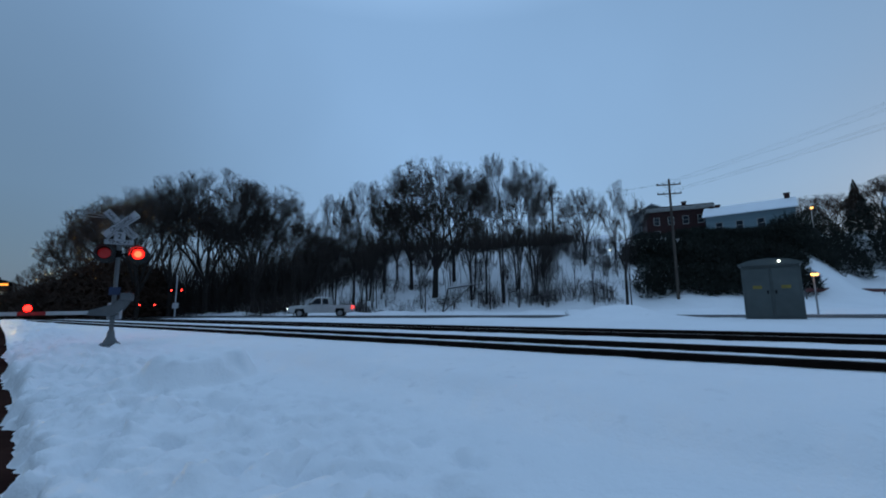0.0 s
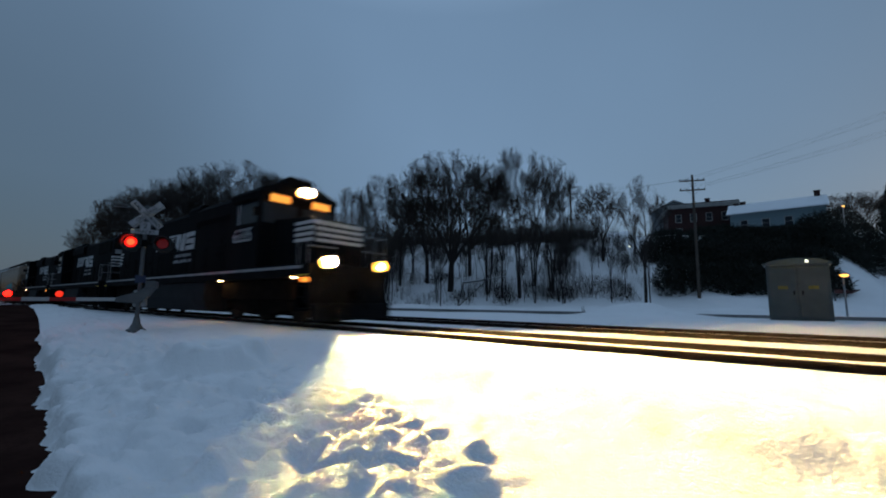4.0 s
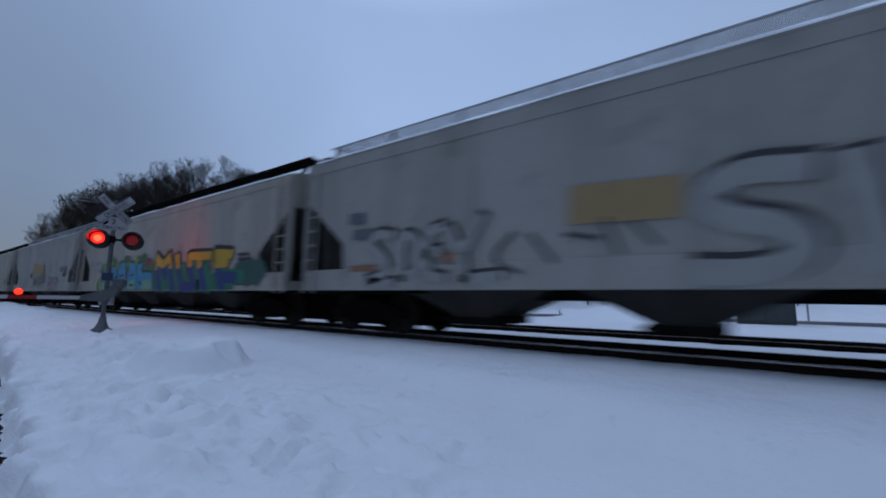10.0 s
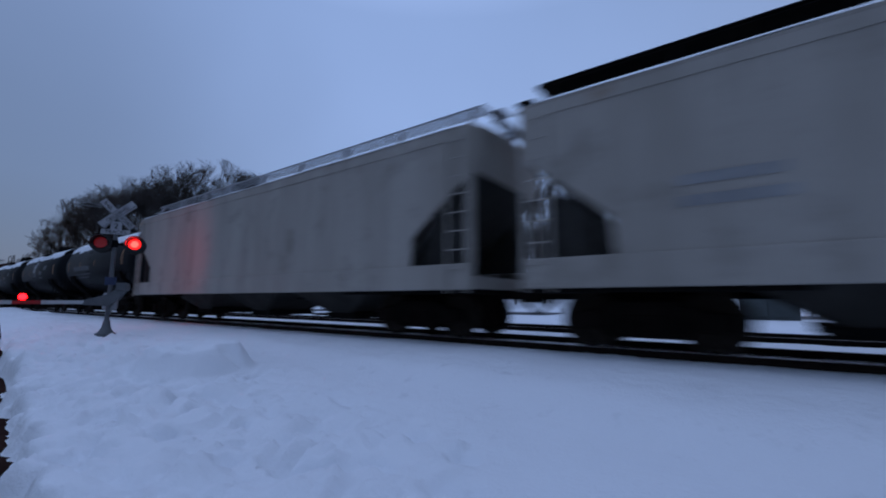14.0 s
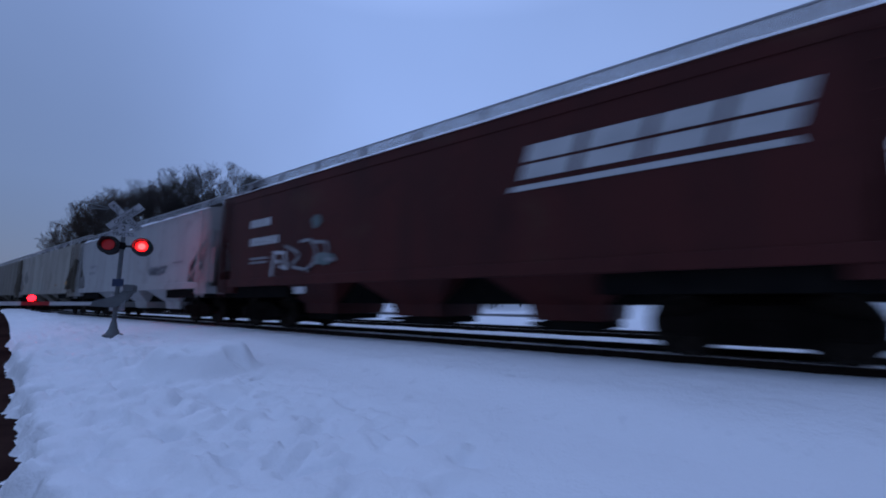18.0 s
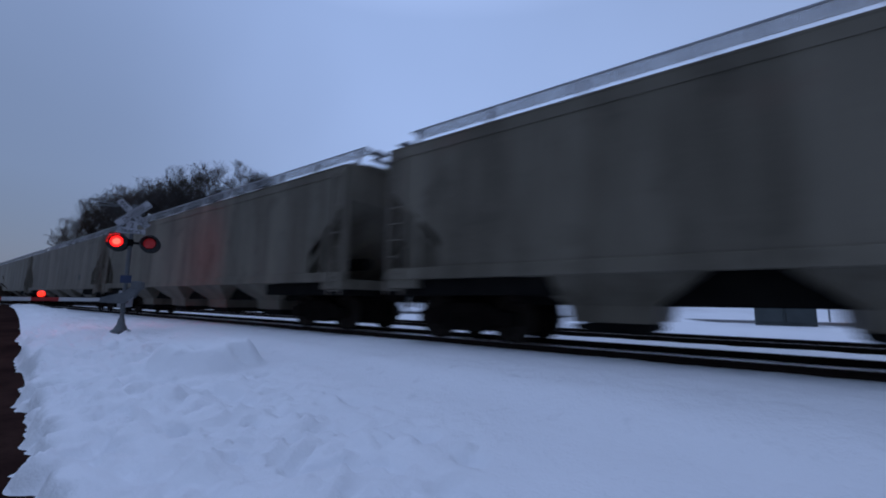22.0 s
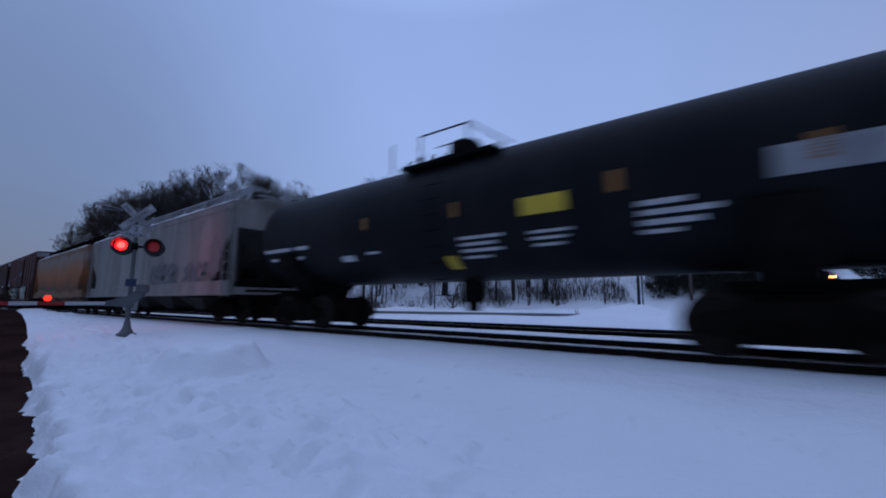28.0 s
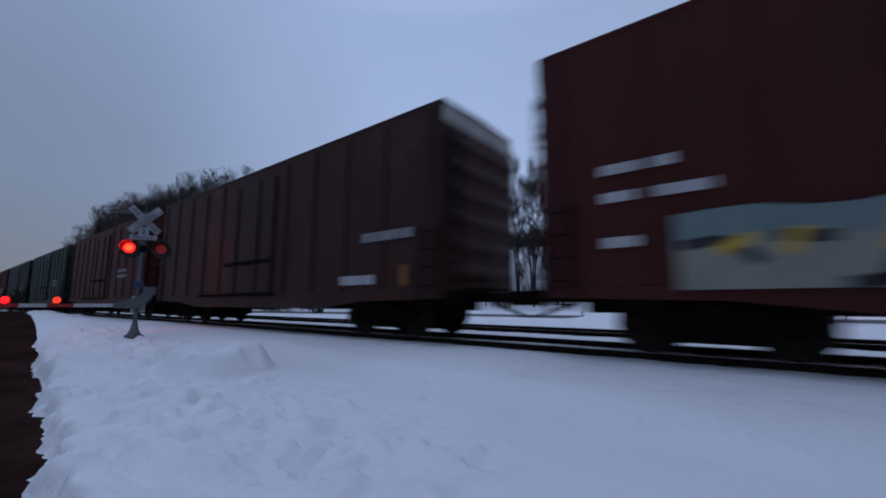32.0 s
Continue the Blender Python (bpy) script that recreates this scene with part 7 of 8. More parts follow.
def utility_pole(x, y, h, label, arms=2, yaw=0):
    z = land(x, y)
    p = thing("utility_pole", pose(x, y, z - 0.3, 0, 0, yaw), label, "utility pole", "utility poles")
    part("pole", Kit().tube((0, 0, 0), (0.12, 0, h + 0.3), 0.17, 12, 0.11), WOOD, p, smooth=True)
    for i in range(arms):
        zz = h - 0.35 - 1.05 * i
        part("crossarm", Kit().box(-1.2, 1.3, -0.06, 0.06, zz - 0.06, zz + 0.06), WOOD, p)
        for k in range(5):
            xx = -1.1 + 0.58 * k
            part("insulator", Kit().lathe([(zz + 0.06, 0.03), (zz + 0.12, 0.055), (zz + 0.2, 0.05), (zz + 0.24, 0.02)], "z", 8, (xx, 0, 0)), GLASS_DARK, p)
        part("brace", Kit().tube((-0.7, -0.07, zz), (0.05, -0.1, zz - 0.55), 0.02, 5).tube((0.8, -0.07, zz), (0.1, -0.1, zz - 0.55), 0.02, 5), STEEL, p)
    return x, y, z - 0.3 + h


P1 = utility_pole(-5.4, 50.7, 13.4, "weathered wooden utility pole with two crossarms", 2, 24)
P2 = utility_pole(-24.0, 64.0, 9.5, "weathered wooden utility pole far up the slope", 2, 8)


def wire(a, b, sag=0.8, r=0.0045):
    pts = [Vector(a).lerp(Vector(b), i / 16) - Vector((0, 0, 4 * sag * (i / 16) * (1 - i / 16))) for i in range(17)]
    sd = (Vector(b) - Vector(a)).cross(Vector((0, 0, 1))).normalized() * r
    up = Vector((0, 0, r))
    k = Kit().add([p + o for p in pts for o in (sd, up, -sd, -up)], [(4 * i + q, 4 * i + 4 + q, 4 * i + 4 + (q + 1) % 4, 4 * i + (q + 1) % 4) for i in range(16) for q in range(4)])
    ob = part("power_line", k, CABLE)
    tagged(ob, "thin black overhead wire", "overhead wire", "overhead wires")


for dx in (-1.1, -0.5, 0.65, 1.2):
    wire((P1[0] + dx, P1[1], P1[2] - 0.1), (30 + dx, 30, 17.6), 0.9)
    wire((P1[0] + dx, P1[1], P1[2] - 1.15), (30 + dx, 30, 15.8), 0.9)
    wire((P1[0] + dx, P1[1], P1[2] - 0.1), (P2[0] + dx, P2[1], P2[2] - 0.1), 0.7)


def lamp_post(x, y, h, lit, label, size=0.14):
    z = land(x, y)
    p = thing("street_lamp", pose(x, y, z), label, "street lamp", "street lamps")
    part("post", Kit().tube((0, 0, -0.3), (0, 0, h), 0.06, 8, 0.045), STEEL, p)
    part("arm", Kit().tube((0, 0, h), (0, -0.5, h + 0.1), 0.03, 6), STEEL, p)
    part("shade", Kit().lathe([(h + 0.02, 0.20), (h + 0.14, 0.14), (h + 0.18, 0.05)], "z", 14, (0, -0.55, 0)), STEEL, p)
    part("bulb", Kit().lathe([(h - 0.12, 0.04), (h - 0.06, size), (h + 0.01, size)], "z", 12, (0, -0.55, 0)), lit, p, "glowing bulb")


lamp_post(4.05, 36.2, 2.6, SODIUM, "orange sodium lamp on a post above the snow", 0.2)
# bearings 63 and 59.65 are a building's lights; their posts are added
for az, dist, el, lit, label, size in ((13.24, 60, 6.85, WHITE_LAMP, "white lamp on a short post among the trees", 0.14), (16.3, 62, 7.8, WARM_LIT, "small warm lamp on the slope", 0.10),
                                       (63.0, 78, 7.42, WARM_LIT, "warm light of a building behind the trees, on an added post", 0.13), (59.65, 76, 6.47, WARM_LIT, "warm light of a building behind the trees, on an added post", 0.13), (-6.94, 78, 9.51, SODIUM, "orange lamp beside the houses on the hill", 0.16)):
    x, y = -dist * math.sin(radians(az)), dist * math.cos(radians(az))
    lamp_post(x, y, EYE[2] + dist * math.tan(radians(el)) - land(x, y), lit, label, size)


rl = thing("guard_rail", pose(0, 0, 0), "dull dark red guard rail low on the snowy bank", "guard rail")
for i in range(10):
    x0, x1 = 5.4 + 1.6 * i, 7.0 + 1.6 * i
    y0, y1 = 55.4 + 1.6 * (x0 - 5.9), 55.4 + 1.6 * (x1 - 5.9)
    k = Kit().add([(x0, y0, 1.54), (x1, y1, 1.54), (x1, y1, 1.92), (x0, y0, 1.92), (x0, y0 + 0.08, 1.54), (x1, y1 + 0.08, 1.54), (x1, y1 + 0.08, 1.92), (x0, y0 + 0.08, 1.92)],
                  [(0, 1, 2, 3), (7, 6, 5, 4), (3, 2, 6, 7), (0, 4, 5, 1), (0, 3, 7, 4), (1, 5, 6, 2)])
    part("rail", k, RED_RAIL, rl)
    part("post", Kit().box(x0 - 0.06, x0 + 0.06, y0 + 0.09, y0 + 0.2, land(x0, y0) - 0.4, 1.9), MAST, rl)


# ---------------------------------------------------------------- houses on the hill
def window_in(house, x, z, w, h, y, lit=False):
    o = part("window", Kit().box(x - w / 2 - 0.1, x + w / 2 + 0.1, y - 0.05, y + 0.02, z - 0.1, z), TRIM, house)
    part("frame", Kit().box(x - w / 2 - 0.09, x - w / 2, y - 0.05, y, z, z + h + 0.08).box(x + w / 2, x + w / 2 + 0.09, y - 0.05, y, z, z + h + 0.08).box(x - w / 2, x + w / 2, y - 0.05, y, z + h, z + h + 0.08).box(x - w / 2, x + w / 2, y - 0.045, y - 0.01, z + h / 2 - 0.03, z + h / 2 + 0.03), TRIM, o)
    part("pane", Kit().box(x - w / 2, x + w / 2, y - 0.02, y - 0.008, z, z + h), WINDOW_LIT if lit else GLASS_DARK, o)


def house(x, y, z, yaw, w, d, h, wall, roof, label, windows, flat=False, ridge=2.6, chimneys=(), lit=()):
    hs = thing("house", pose(x, y, z, 0, 0, yaw), label, "house", "houses")
    part("wall", Kit().box(-w / 2, w / 2, 0, d, -6, h), wall, hs)
    if flat:
        part("cornice", Kit().box(-w / 2 - 0.45, w / 2 + 0.45, -0.45, d + 0.45, h - 0.75, h - 0.3).box(-w / 2 - 0.6, w / 2 + 0.6, -0.6, d + 0.6, h - 0.3, h + 0.05), TRIM, hs, "deep white cornice")
        part("roof", Kit().box(-w / 2 - 0.5, w / 2 + 0.5, -0.5, d + 0.5, h + 0.05, h + 0.25), BLACK, hs)
    else:
        part("roof", Kit().prism([(-0.5, h - 0.1), (d / 2, h + ridge), (d + 0.5, h - 0.1), (d + 0.5, h + 0.12), (d / 2, h + ridge + 0.25), (-0.5, h + 0.12)], -w / 2 - 0.5, w / 2 + 0.5), roof, hs)
        for s in (-1, 1):
            part("gable", Kit().prism([(0.02, h), (d - 0.02, h), (d / 2, h + ridge - 0.1)], min(s * w / 2, s * (w / 2 - 0.15)), max(s * w / 2, s * (w / 2 - 0.15))), wall, hs)
    for i, (wx, wz) in enumerate(windows):
        window_in(hs, wx, wz, 1.0, 1.6, 0.0, i in lit)
    for cx, cy, ch in chimneys:
        part("chimney", Kit().box(cx - 0.4, cx + 0.4, cy - 0.4, cy + 0.4, h - 0.5, h + ch).box(cx - 0.5, cx + 0.5, cy - 0.5, cy + 0.5, h + ch, h + ch + 0.15), BRICK, hs, "brick chimney")
    return hs


house(-9.3, 100.0, 14.3, 14, 12.4, 12, 6.9, BRICK, BLACK, "dark brick house with a flat roof and deep white cornice", [(-4.2, 3.2), (-1.4, 3.2), (1.4, 3.2), (4.2, 3.2), (-4.2, 0.2), (4.2, 0.2)], flat=True, chimneys=((2.3, 6, 2.2),))
house(2.6, 94.0, 12.4, -3, 13.5, 9, 4.8, CLAP, SNOW_ON, "pale blue sided house under a snowy roof", [(-4.6, 1.8), (-1.4, 1.8), (1.8, 1.8), (4.6, 1.2), (4.6, -1.2)], ridge=2.4, chimneys=((-4.9, 4.5, 2.9), (-5.9, 4.5, 2.7), (6.0, 4.5, 3.4)))
house(-11.6, 117.0, 16.7, 98, 13, 10, 5.4, GREYWALL, SNOW_ON, "grey house, its snowy gable turned to the line, behind bare trees", [(-3.6, 2.0), (0, 2.0), (3.6, 2.0)], ridge=2.6)
house(-33.0, 118.0, 13.0, 8, 9.0, 9, 5.0, GREYWALL, SNOW_ON, "grey house half hidden by trees", [(-2.6, 2.0), (2.6, 2.0)], ridge=2.2)
house(-78.0, 78.0, 6.0, 30, 15, 10, 5.6, BROWNWALL, BLACK, "dark brown house behind the trees", [(-4, 2.0), (0, 2.0), (4, 2.0)], ridge=2.8, lit=(1,))
house(-104.0, 68.0, 4.5, 40, 17, 10, 6.0, BROWNWALL, BLACK, "dark house behind the trees", [(-5, 2.2), (0, 2.2), (5, 2.2)], ridge=2.8)
house(-72.0, 40.0, -0.1, 30, 7.0, 6, 2.6, GREYWALL, SNOW_ON, "low grey shed with a snowy roof near the crossing", [(-1.8, 0.8)], ridge=1.2)
house(34.0, 122.0, 14.0, -8, 14, 9, 6.2, GREYWALL, SNOW_ON, "grey house among dark trees on the hill", [(-4, 2.4), (0, 2.4), (4, 2.4)], ridge=2.8)
# ---------------------------------------------------------------- bare trees
def tree_meshes(seed, h, wide=0.36, stems=1, limbs=4, low=0.2, fine=1.0):
    """A bare tree of height h: a trunk that forks again and again into rising limbs, and a crown of twigs."""
    rng = random.Random(seed)
    trunk, crown = Kit(), Kit()

    def rod(kit, p, q, r0, r1, n):
        d = (q - p).normalized()
        a = d.orthogonal().normalized()
        b = d.cross(a)
        ring = [(math.cos(6.2832 * i / n) * a + math.sin(6.2832 * i / n) * b) for i in range(n)]
        kit.add([p + r0 * v for v in ring] + [q + r1 * v for v in ring], [(i, (i + 1) % n, n + (i + 1) % n, n + i) for i in range(n)])

    def bent(d, spread):
        side = Vector((rng.gauss(0, 1), rng.gauss(0, 1), rng.gauss(0, 0.5)))
        side -= side.project(d)
        return (d + side.normalized() * math.tan(spread)).normalized()

    def twigs(p, q, d, size, count):
        for _ in range(count):
            a = p.lerp(q, rng.uniform(0.1, 1.0))
            e = bent(d, rng.uniform(0.35, 0.9))
            e.z += 0.25
            b = a + e * size * rng.uniform(0.5, 1.1)
            rod(crown, a, b, 0.0135, 0.009, 3)
            for _ in range(2):
                c = a.lerp(b, rng.uniform(0.2, 0.9))
                rod(crown, c, c + bent(e, rng.uniform(0.3, 0.8)) * size * rng.uniform(0.35, 0.7), 0.010, 0.0065, 3)

    def grow(p, d, length, r, level):
        segs = 3 if level < 3 else 2
        start = p
        for i in range(segs):
            d = bent(d, rng.uniform(0.02, 0.16))
            d.z += 0.05 * (1 - d.z)
            d.normalize()
            q = p + d * length / segs
            r1 = r * 0.88
            rod(trunk if level < 5 else crown, p, q, r, r1, 6 if level < 2 else 4 if level < 4 else 3)
            p, r = q, r1
        if level >= 3:
            twigs(start, p, d, h * 0.06, round((3 if level < 5 else 4) * fine))
        if level >= 6:
            return
        n = 3 if rng.random() < (0.65 if level < 3 else 0.35) else 2
        for i in range(n):
            lead = i == 0
            grow(p, bent(d, rng.uniform(0.08, 0.25) if lead else rng.uniform(0.35, 0.7)), length * (rng.uniform(0.74, 0.9) if lead else rng.uniform(0.6, 0.8)), r * (0.8 if lead else 0.62), level + 1)

    for s in range(stems):
        a = 6.283 * (s + rng.random() * 0.6) / stems
        lean = Vector((math.cos(a), math.sin(a), 0)) * (0.16 if stems > 1 else 0.03)
        base = Vector((math.cos(a), math.sin(a), 0)) * (0.02 * h if stems > 1 else 0)
        r = 0.021 * h / stems ** 0.5
        d = (Vector((0, 0, 1)) + lean).normalized()
        fork = base + d * h * low * rng.uniform(0.85, 1.15)
        rod(trunk, base - d * 0.6, fork, r * 1.15, r * 0.9, 8)
        count = max(2, round(limbs / stems))
        for i in range(count):
            b = a + 6.283 * (i + rng.random() * 0.7) / count
            out = Vector((math.cos(b), math.sin(b), 0))
            grow(fork, (d + out * rng.uniform(0.25, 0.7)).normalized(), h * rng.uniform(0.19, 0.24), r * (0.62 if i else 0.78), 1)
    def dome(x, y, z):
        """Draws straying twigs back to the crown's uneven dome."""
        a = math.atan2(y, x)
        k = 1 + 0.12 * math.sin(2 * a + seed) + 0.08 * math.sin(5 * a + 2 * seed) + 0.05 * math.sin(9 * a)
        q = math.sqrt((math.hypot(x, y) / (1.08 * h * wide * k)) ** 2 + (max(0.0, z - 0.5 * h) / (0.5 * h * (0.92 + 0.08 * k))) ** 2)
        if q <= 1 or z < 0.25 * h:
            return x, y, z
        q = q ** -0.85
        return x * q, y * q, 0.5 * h + (z - 0.5 * h) * q

    # true to the height and the spread
    top = sorted(v[2] for v in crown.v)[int(0.99 * len(crown.v))]
    reach = sorted(math.hypot(v[0], v[1]) for v in crown.v)[int(0.96 * len(crown.v))]
    for kit in (trunk, crown):
        kit.v = [dome(x * h * wide / reach, y * h * wide / reach, z * h / top if z > 0 else z) for x, y, z in kit.v]
    return trunk, crown


def fast_mesh(name, kit, material):
    me = bpy.data.meshes.new(name)
    me.from_pydata(kit.v, [], kit.f)
    me.shade_smooth()
    me.materials.append(material)
    return me


KINDS = []
for seed, wd, st, lb, lo, fi in ((3, 0.36, 1, 4, 0.22, 1.0), (8, 0.25, 2, 4, 0.30, 0.8), (14, 0.42, 1, 5, 0.18, 1.0), (21, 0.20, 1, 3, 0.34, 0.8), (27, 0.30, 3, 6, 0.26, 0.7)):
    a, b = tree_meshes(seed, 16, wd, st, lb, lo, fi)
    KINDS.append((fast_mesh("trunk", a, BARK), fast_mesh("crown", b, TWIG), fast_mesh("crown", b, RUSSET)))


def put_tree(x, y, h, kind, yaw, label="bare winter tree rising from the snowy slope", crown=1, wide=1.0):
    t = thing("tree", Matrix.Translation((x, y, land(x, y) - 0.1)) @ pose(0, 0, 0, 0, 0, yaw), label, "tree", "bare trees")
    s = Matrix.Diagonal((h / 16 * wide, h / 16 * wide, h / 16, 1))
    part("trunk", KINDS[kind][0], BARK, t, at=s)
    part("crown", KINDS[kind][crown], TWIG, t, at=s)


def polar(az, dist):
    return -dist * math.sin(radians(az)), dist * math.cos(radians(az))


def tree_at(az, dist, el, kind, yaw, **kw):
    """A tree whose top stands el degrees over the eye at that bearing and distance."""
    x, y = polar(az, dist)
    put_tree(x, y, EYE[2] + dist * math.tan(radians(el)) - land(x, y), kind, yaw, **kw)


rng = random.Random(5)
# the row along the slope: bearing, distance, elevation of the top, kind
ROW = [(66.3, 62, 17.0, 2, 1.0), (70.0, 60, 15.0, 0, 1.0), (73.0, 58, 13.8, 2, 1.0), (63.5, 66, 15.5, 0, 0.9), (61.0, 60, 16.2, 2, 1.0), (58.7, 62, 14.6, 0, 0.9),
       (68.0, 72, 13.5, 1, 1.0), (60.0, 74, 12.6, 4, 1.0), (55.5, 66, 8.6, 3, 1.0), (53.0, 64, 12.0, 1, 0.8), (51.0, 56, 15.5, 1, 1.0), (48.5, 54, 17.2, 3, 1.0), (46.5, 56, 17.8, 1, 1.0),
       (44.3, 58, 18.4, 3, 1.0), (42.5, 62, 14.5, 0, 0.9), (40.5, 58, 18.6, 0, 1.0), (37.2, 54, 20.6, 2, 1.05), (34.5, 58, 19.0, 0, 1.0), (32.0, 52, 19.2, 4, 0.9), (30.0, 50, 17.0, 3, 0.8), (27.6, 50, 21.4, 1, 0.9), (25.6, 54, 18.0, 4, 0.9),
       (23.2, 52, 19.4, 4, 0.9), (21.3, 58, 17.0, 3, 0.9), (19.0, 64, 13.5, 0, 0.9), (16.6, 60, 15.4, 0, 1.0), (14.8, 66, 12.5, 1, 0.9), (11.8, 46, 15.8, 3, 1.0), (9.6, 70, 12.4, 0, 0.8), (12.8, 62, 14.6, 1, 0.9)]
for az, dist, el, kind, wide in ROW:
    tree_at(az, dist, el, kind, rng.uniform(0, 360), wide=wide)
# a second rank behind, only its crowns and stems between the first
for i in range(44):
    az = 16 + 52 * (i + rng.random()) / 44
    tree_at(az, rng.uniform(76, 108), rng.uniform(9.0, 12.5) + (2.5 if 32 < az < 46 else 0), rng.choice((0, 1, 2, 4)), rng.uniform(0, 360), wide=rng.uniform(0.9, 1.2), label="bare winter tree further up the slope")
# the russet thicket by the crossing, oaks that keep their leaves
for az, dist, el in ((75.5, 66, 12.2), (77.6, 70, 9.4), (79.6, 76, 6.0), (74.0, 74, 12.6), (81.5, 84, 4.2), (77.0, 82, 8.4), (71.5, 70, 14.0), (83.2, 92, 3.0), (85.0, 120, 2.4)):
    tree_at(az, dist, el, rng.choice((0, 2)), rng.uniform(0, 360), crown=2, wide=0.95, label="oak still holding withered russet leaves")
# slim saplings on the near slope
for i in range(62):
    az = rng.uniform(11, 62)
    dist = rng.uniform(47, 58)
    tree_at(az, dist, rng.uniform(5, 10.5), rng.choice((1, 3, 4)), rng.uniform(0, 360), label="slim bare sapling on the snowy bank", wide=0.7)
# a broken bough lying out from the bank
bx, by = polar(33, 46)
bough = thing("fallen_bough", pose(bx, by, land(bx, by) + 2.2, 0, 0, 36), "snow-lined broken bough leaning from the bank", "branch")
part("limb", Kit().tube((-2.6, 0, -2.2), (-1.9, 0, 0.5), 0.10, 6, 0.08).tube((-1.9, 0, 0.5), (2.9, 0.2, 1.2), 0.09, 6, 0.05).tube((-2.6, 0.0, -2.2), (0.6, 0.1, 0.7), 0.06, 6, 0.05), BARK, bough)
part("snow_line", Kit().tube((-1.9, 0, 0.58), (2.9, 0.2, 1.27), 0.06, 5, 0.03), SNOW_ON, bough, "snow lying along the limb")


# ---------------------------------------------------------------- dark brush and conifers
def brush(name, spots, label, seed, material, size=1.0, count=900, leafy=False):
    """Undergrowth: leafy clumps, or a tangle of thin upright stems that fork once."""
    rng = random.Random(seed)
    k = Kit()
    for cx, cy, rx, ry, hh in spots:
        for _ in range(int(count * rx * ry / 30) + 40):
            a, q = rng.uniform(0, 6.283), math.sqrt(rng.random())
            x, y = cx + rx * q * math.cos(a), cy + ry * q * math.sin(a)
            lift = hh * (1 - 0.7 * q * q)
            if leafy:
                p = Vector((x, y, land(x, y) + lift * rng.random() ** 0.8))
                d = Vector((rng.uniform(-1, 1), rng.uniform(-1, 1), rng.uniform(-0.2, 1.2))).normalized() * rng.uniform(0.25, 1.5) * size
                s = d.cross(Vector((rng.uniform(-1, 1), rng.uniform(-1, 1), rng.uniform(-1, 1)))).normalized() * 0.09 * size
                k.add([p - s, p + s, p + d + s * 0.3, p + d - s * 0.3], [(0, 1, 2, 3)])
                continue
            p = Vector((x, y, land(x, y) - 0.1 + (lift * 0.5 * rng.random() if rng.random() < 0.5 else 0)))
            d = Vector((rng.gauss(0, 0.33), rng.gauss(0, 0.33), 1)) * lift * rng.uniform(0.35, 1.0)
            for tip in (d, d * 0.6 + Vector((rng.gauss(0, 0.3), rng.gauss(0, 0.3), 0.25)) * lift * 0.6):
                a = rng.uniform(0, 3.14)
                s = Vector((math.cos(a), math.sin(a), 0)) * rng.uniform(0.010, 0.022) * size
                k.add([p - s, p + s, p + tip + s * 0.4, p + tip - s * 0.4], [(0, 1, 2, 3)])
    me = bpy.data.meshes.new(name)
    me.from_pydata(k.v, [], k.f)
    me.materials.append(material)
    tagged(new(name, me), label, "undergrowth", kind="stuff")


def spots_at(rows):
    return [(*polar(az, dist), rx, ry, hh) for az, dist, rx, ry, hh in rows]


def rise(az, dist, el):
    """How tall a thing at that bearing and distance must be to reach el degrees over the eye."""
    return min(8.5, max(1.5, EYE[2] + dist * math.tan(radians(el)) - land(*polar(az, dist))))


belt = random.Random(12)
crest = [(az + belt.uniform(-0.8, 0.8), belt.uniform(66, 84), belt.uniform(9.8, 13.0)) for az in range(18, 56) for _ in range(2)]
brush("undergrowth", spots_at([(az, d, 3.4, 2.5, rise(az, d, el)) for az, d, el in crest]), "dark tangled undergrowth along the crest of the slope", 4, TWIG, 1.2, 330)
shade = [(az + belt.uniform(-0.8, 0.8), belt.uniform(62, 80), belt.uniform(8.6, 11.5)) for az in range(53, 75) for _ in range(2)]
brush("undergrowth", spots_at([(az, d, 3.6, 3.0, rise(az, d, el)) for az, d, el in shade]), "dark brown undergrowth below the trees", 5, TWIG, 1.3, 400)
brush("undergrowth", spots_at([(az, rng.uniform(60, 72), 4.5, 3.5, rng.uniform(0.75, 1.0) * hh) for az, hh in ((71.5, 7), (73, 9), (74.5, 9.5), (76, 9), (77.5, 7.5), (79, 6), (80.5, 4), (82, 3))]), "dense russet thicket beside the crossing", 8, RUSSET, 1.0, 5200, True)
brush("undergrowth", spots_at([(az, rng.uniform(48, 54), 2.2, 1.4, 1.6) for az in range(12, 52, 2)]), "thin dry weeds poking through the bank", 6, TWIG, 0.8, 420)
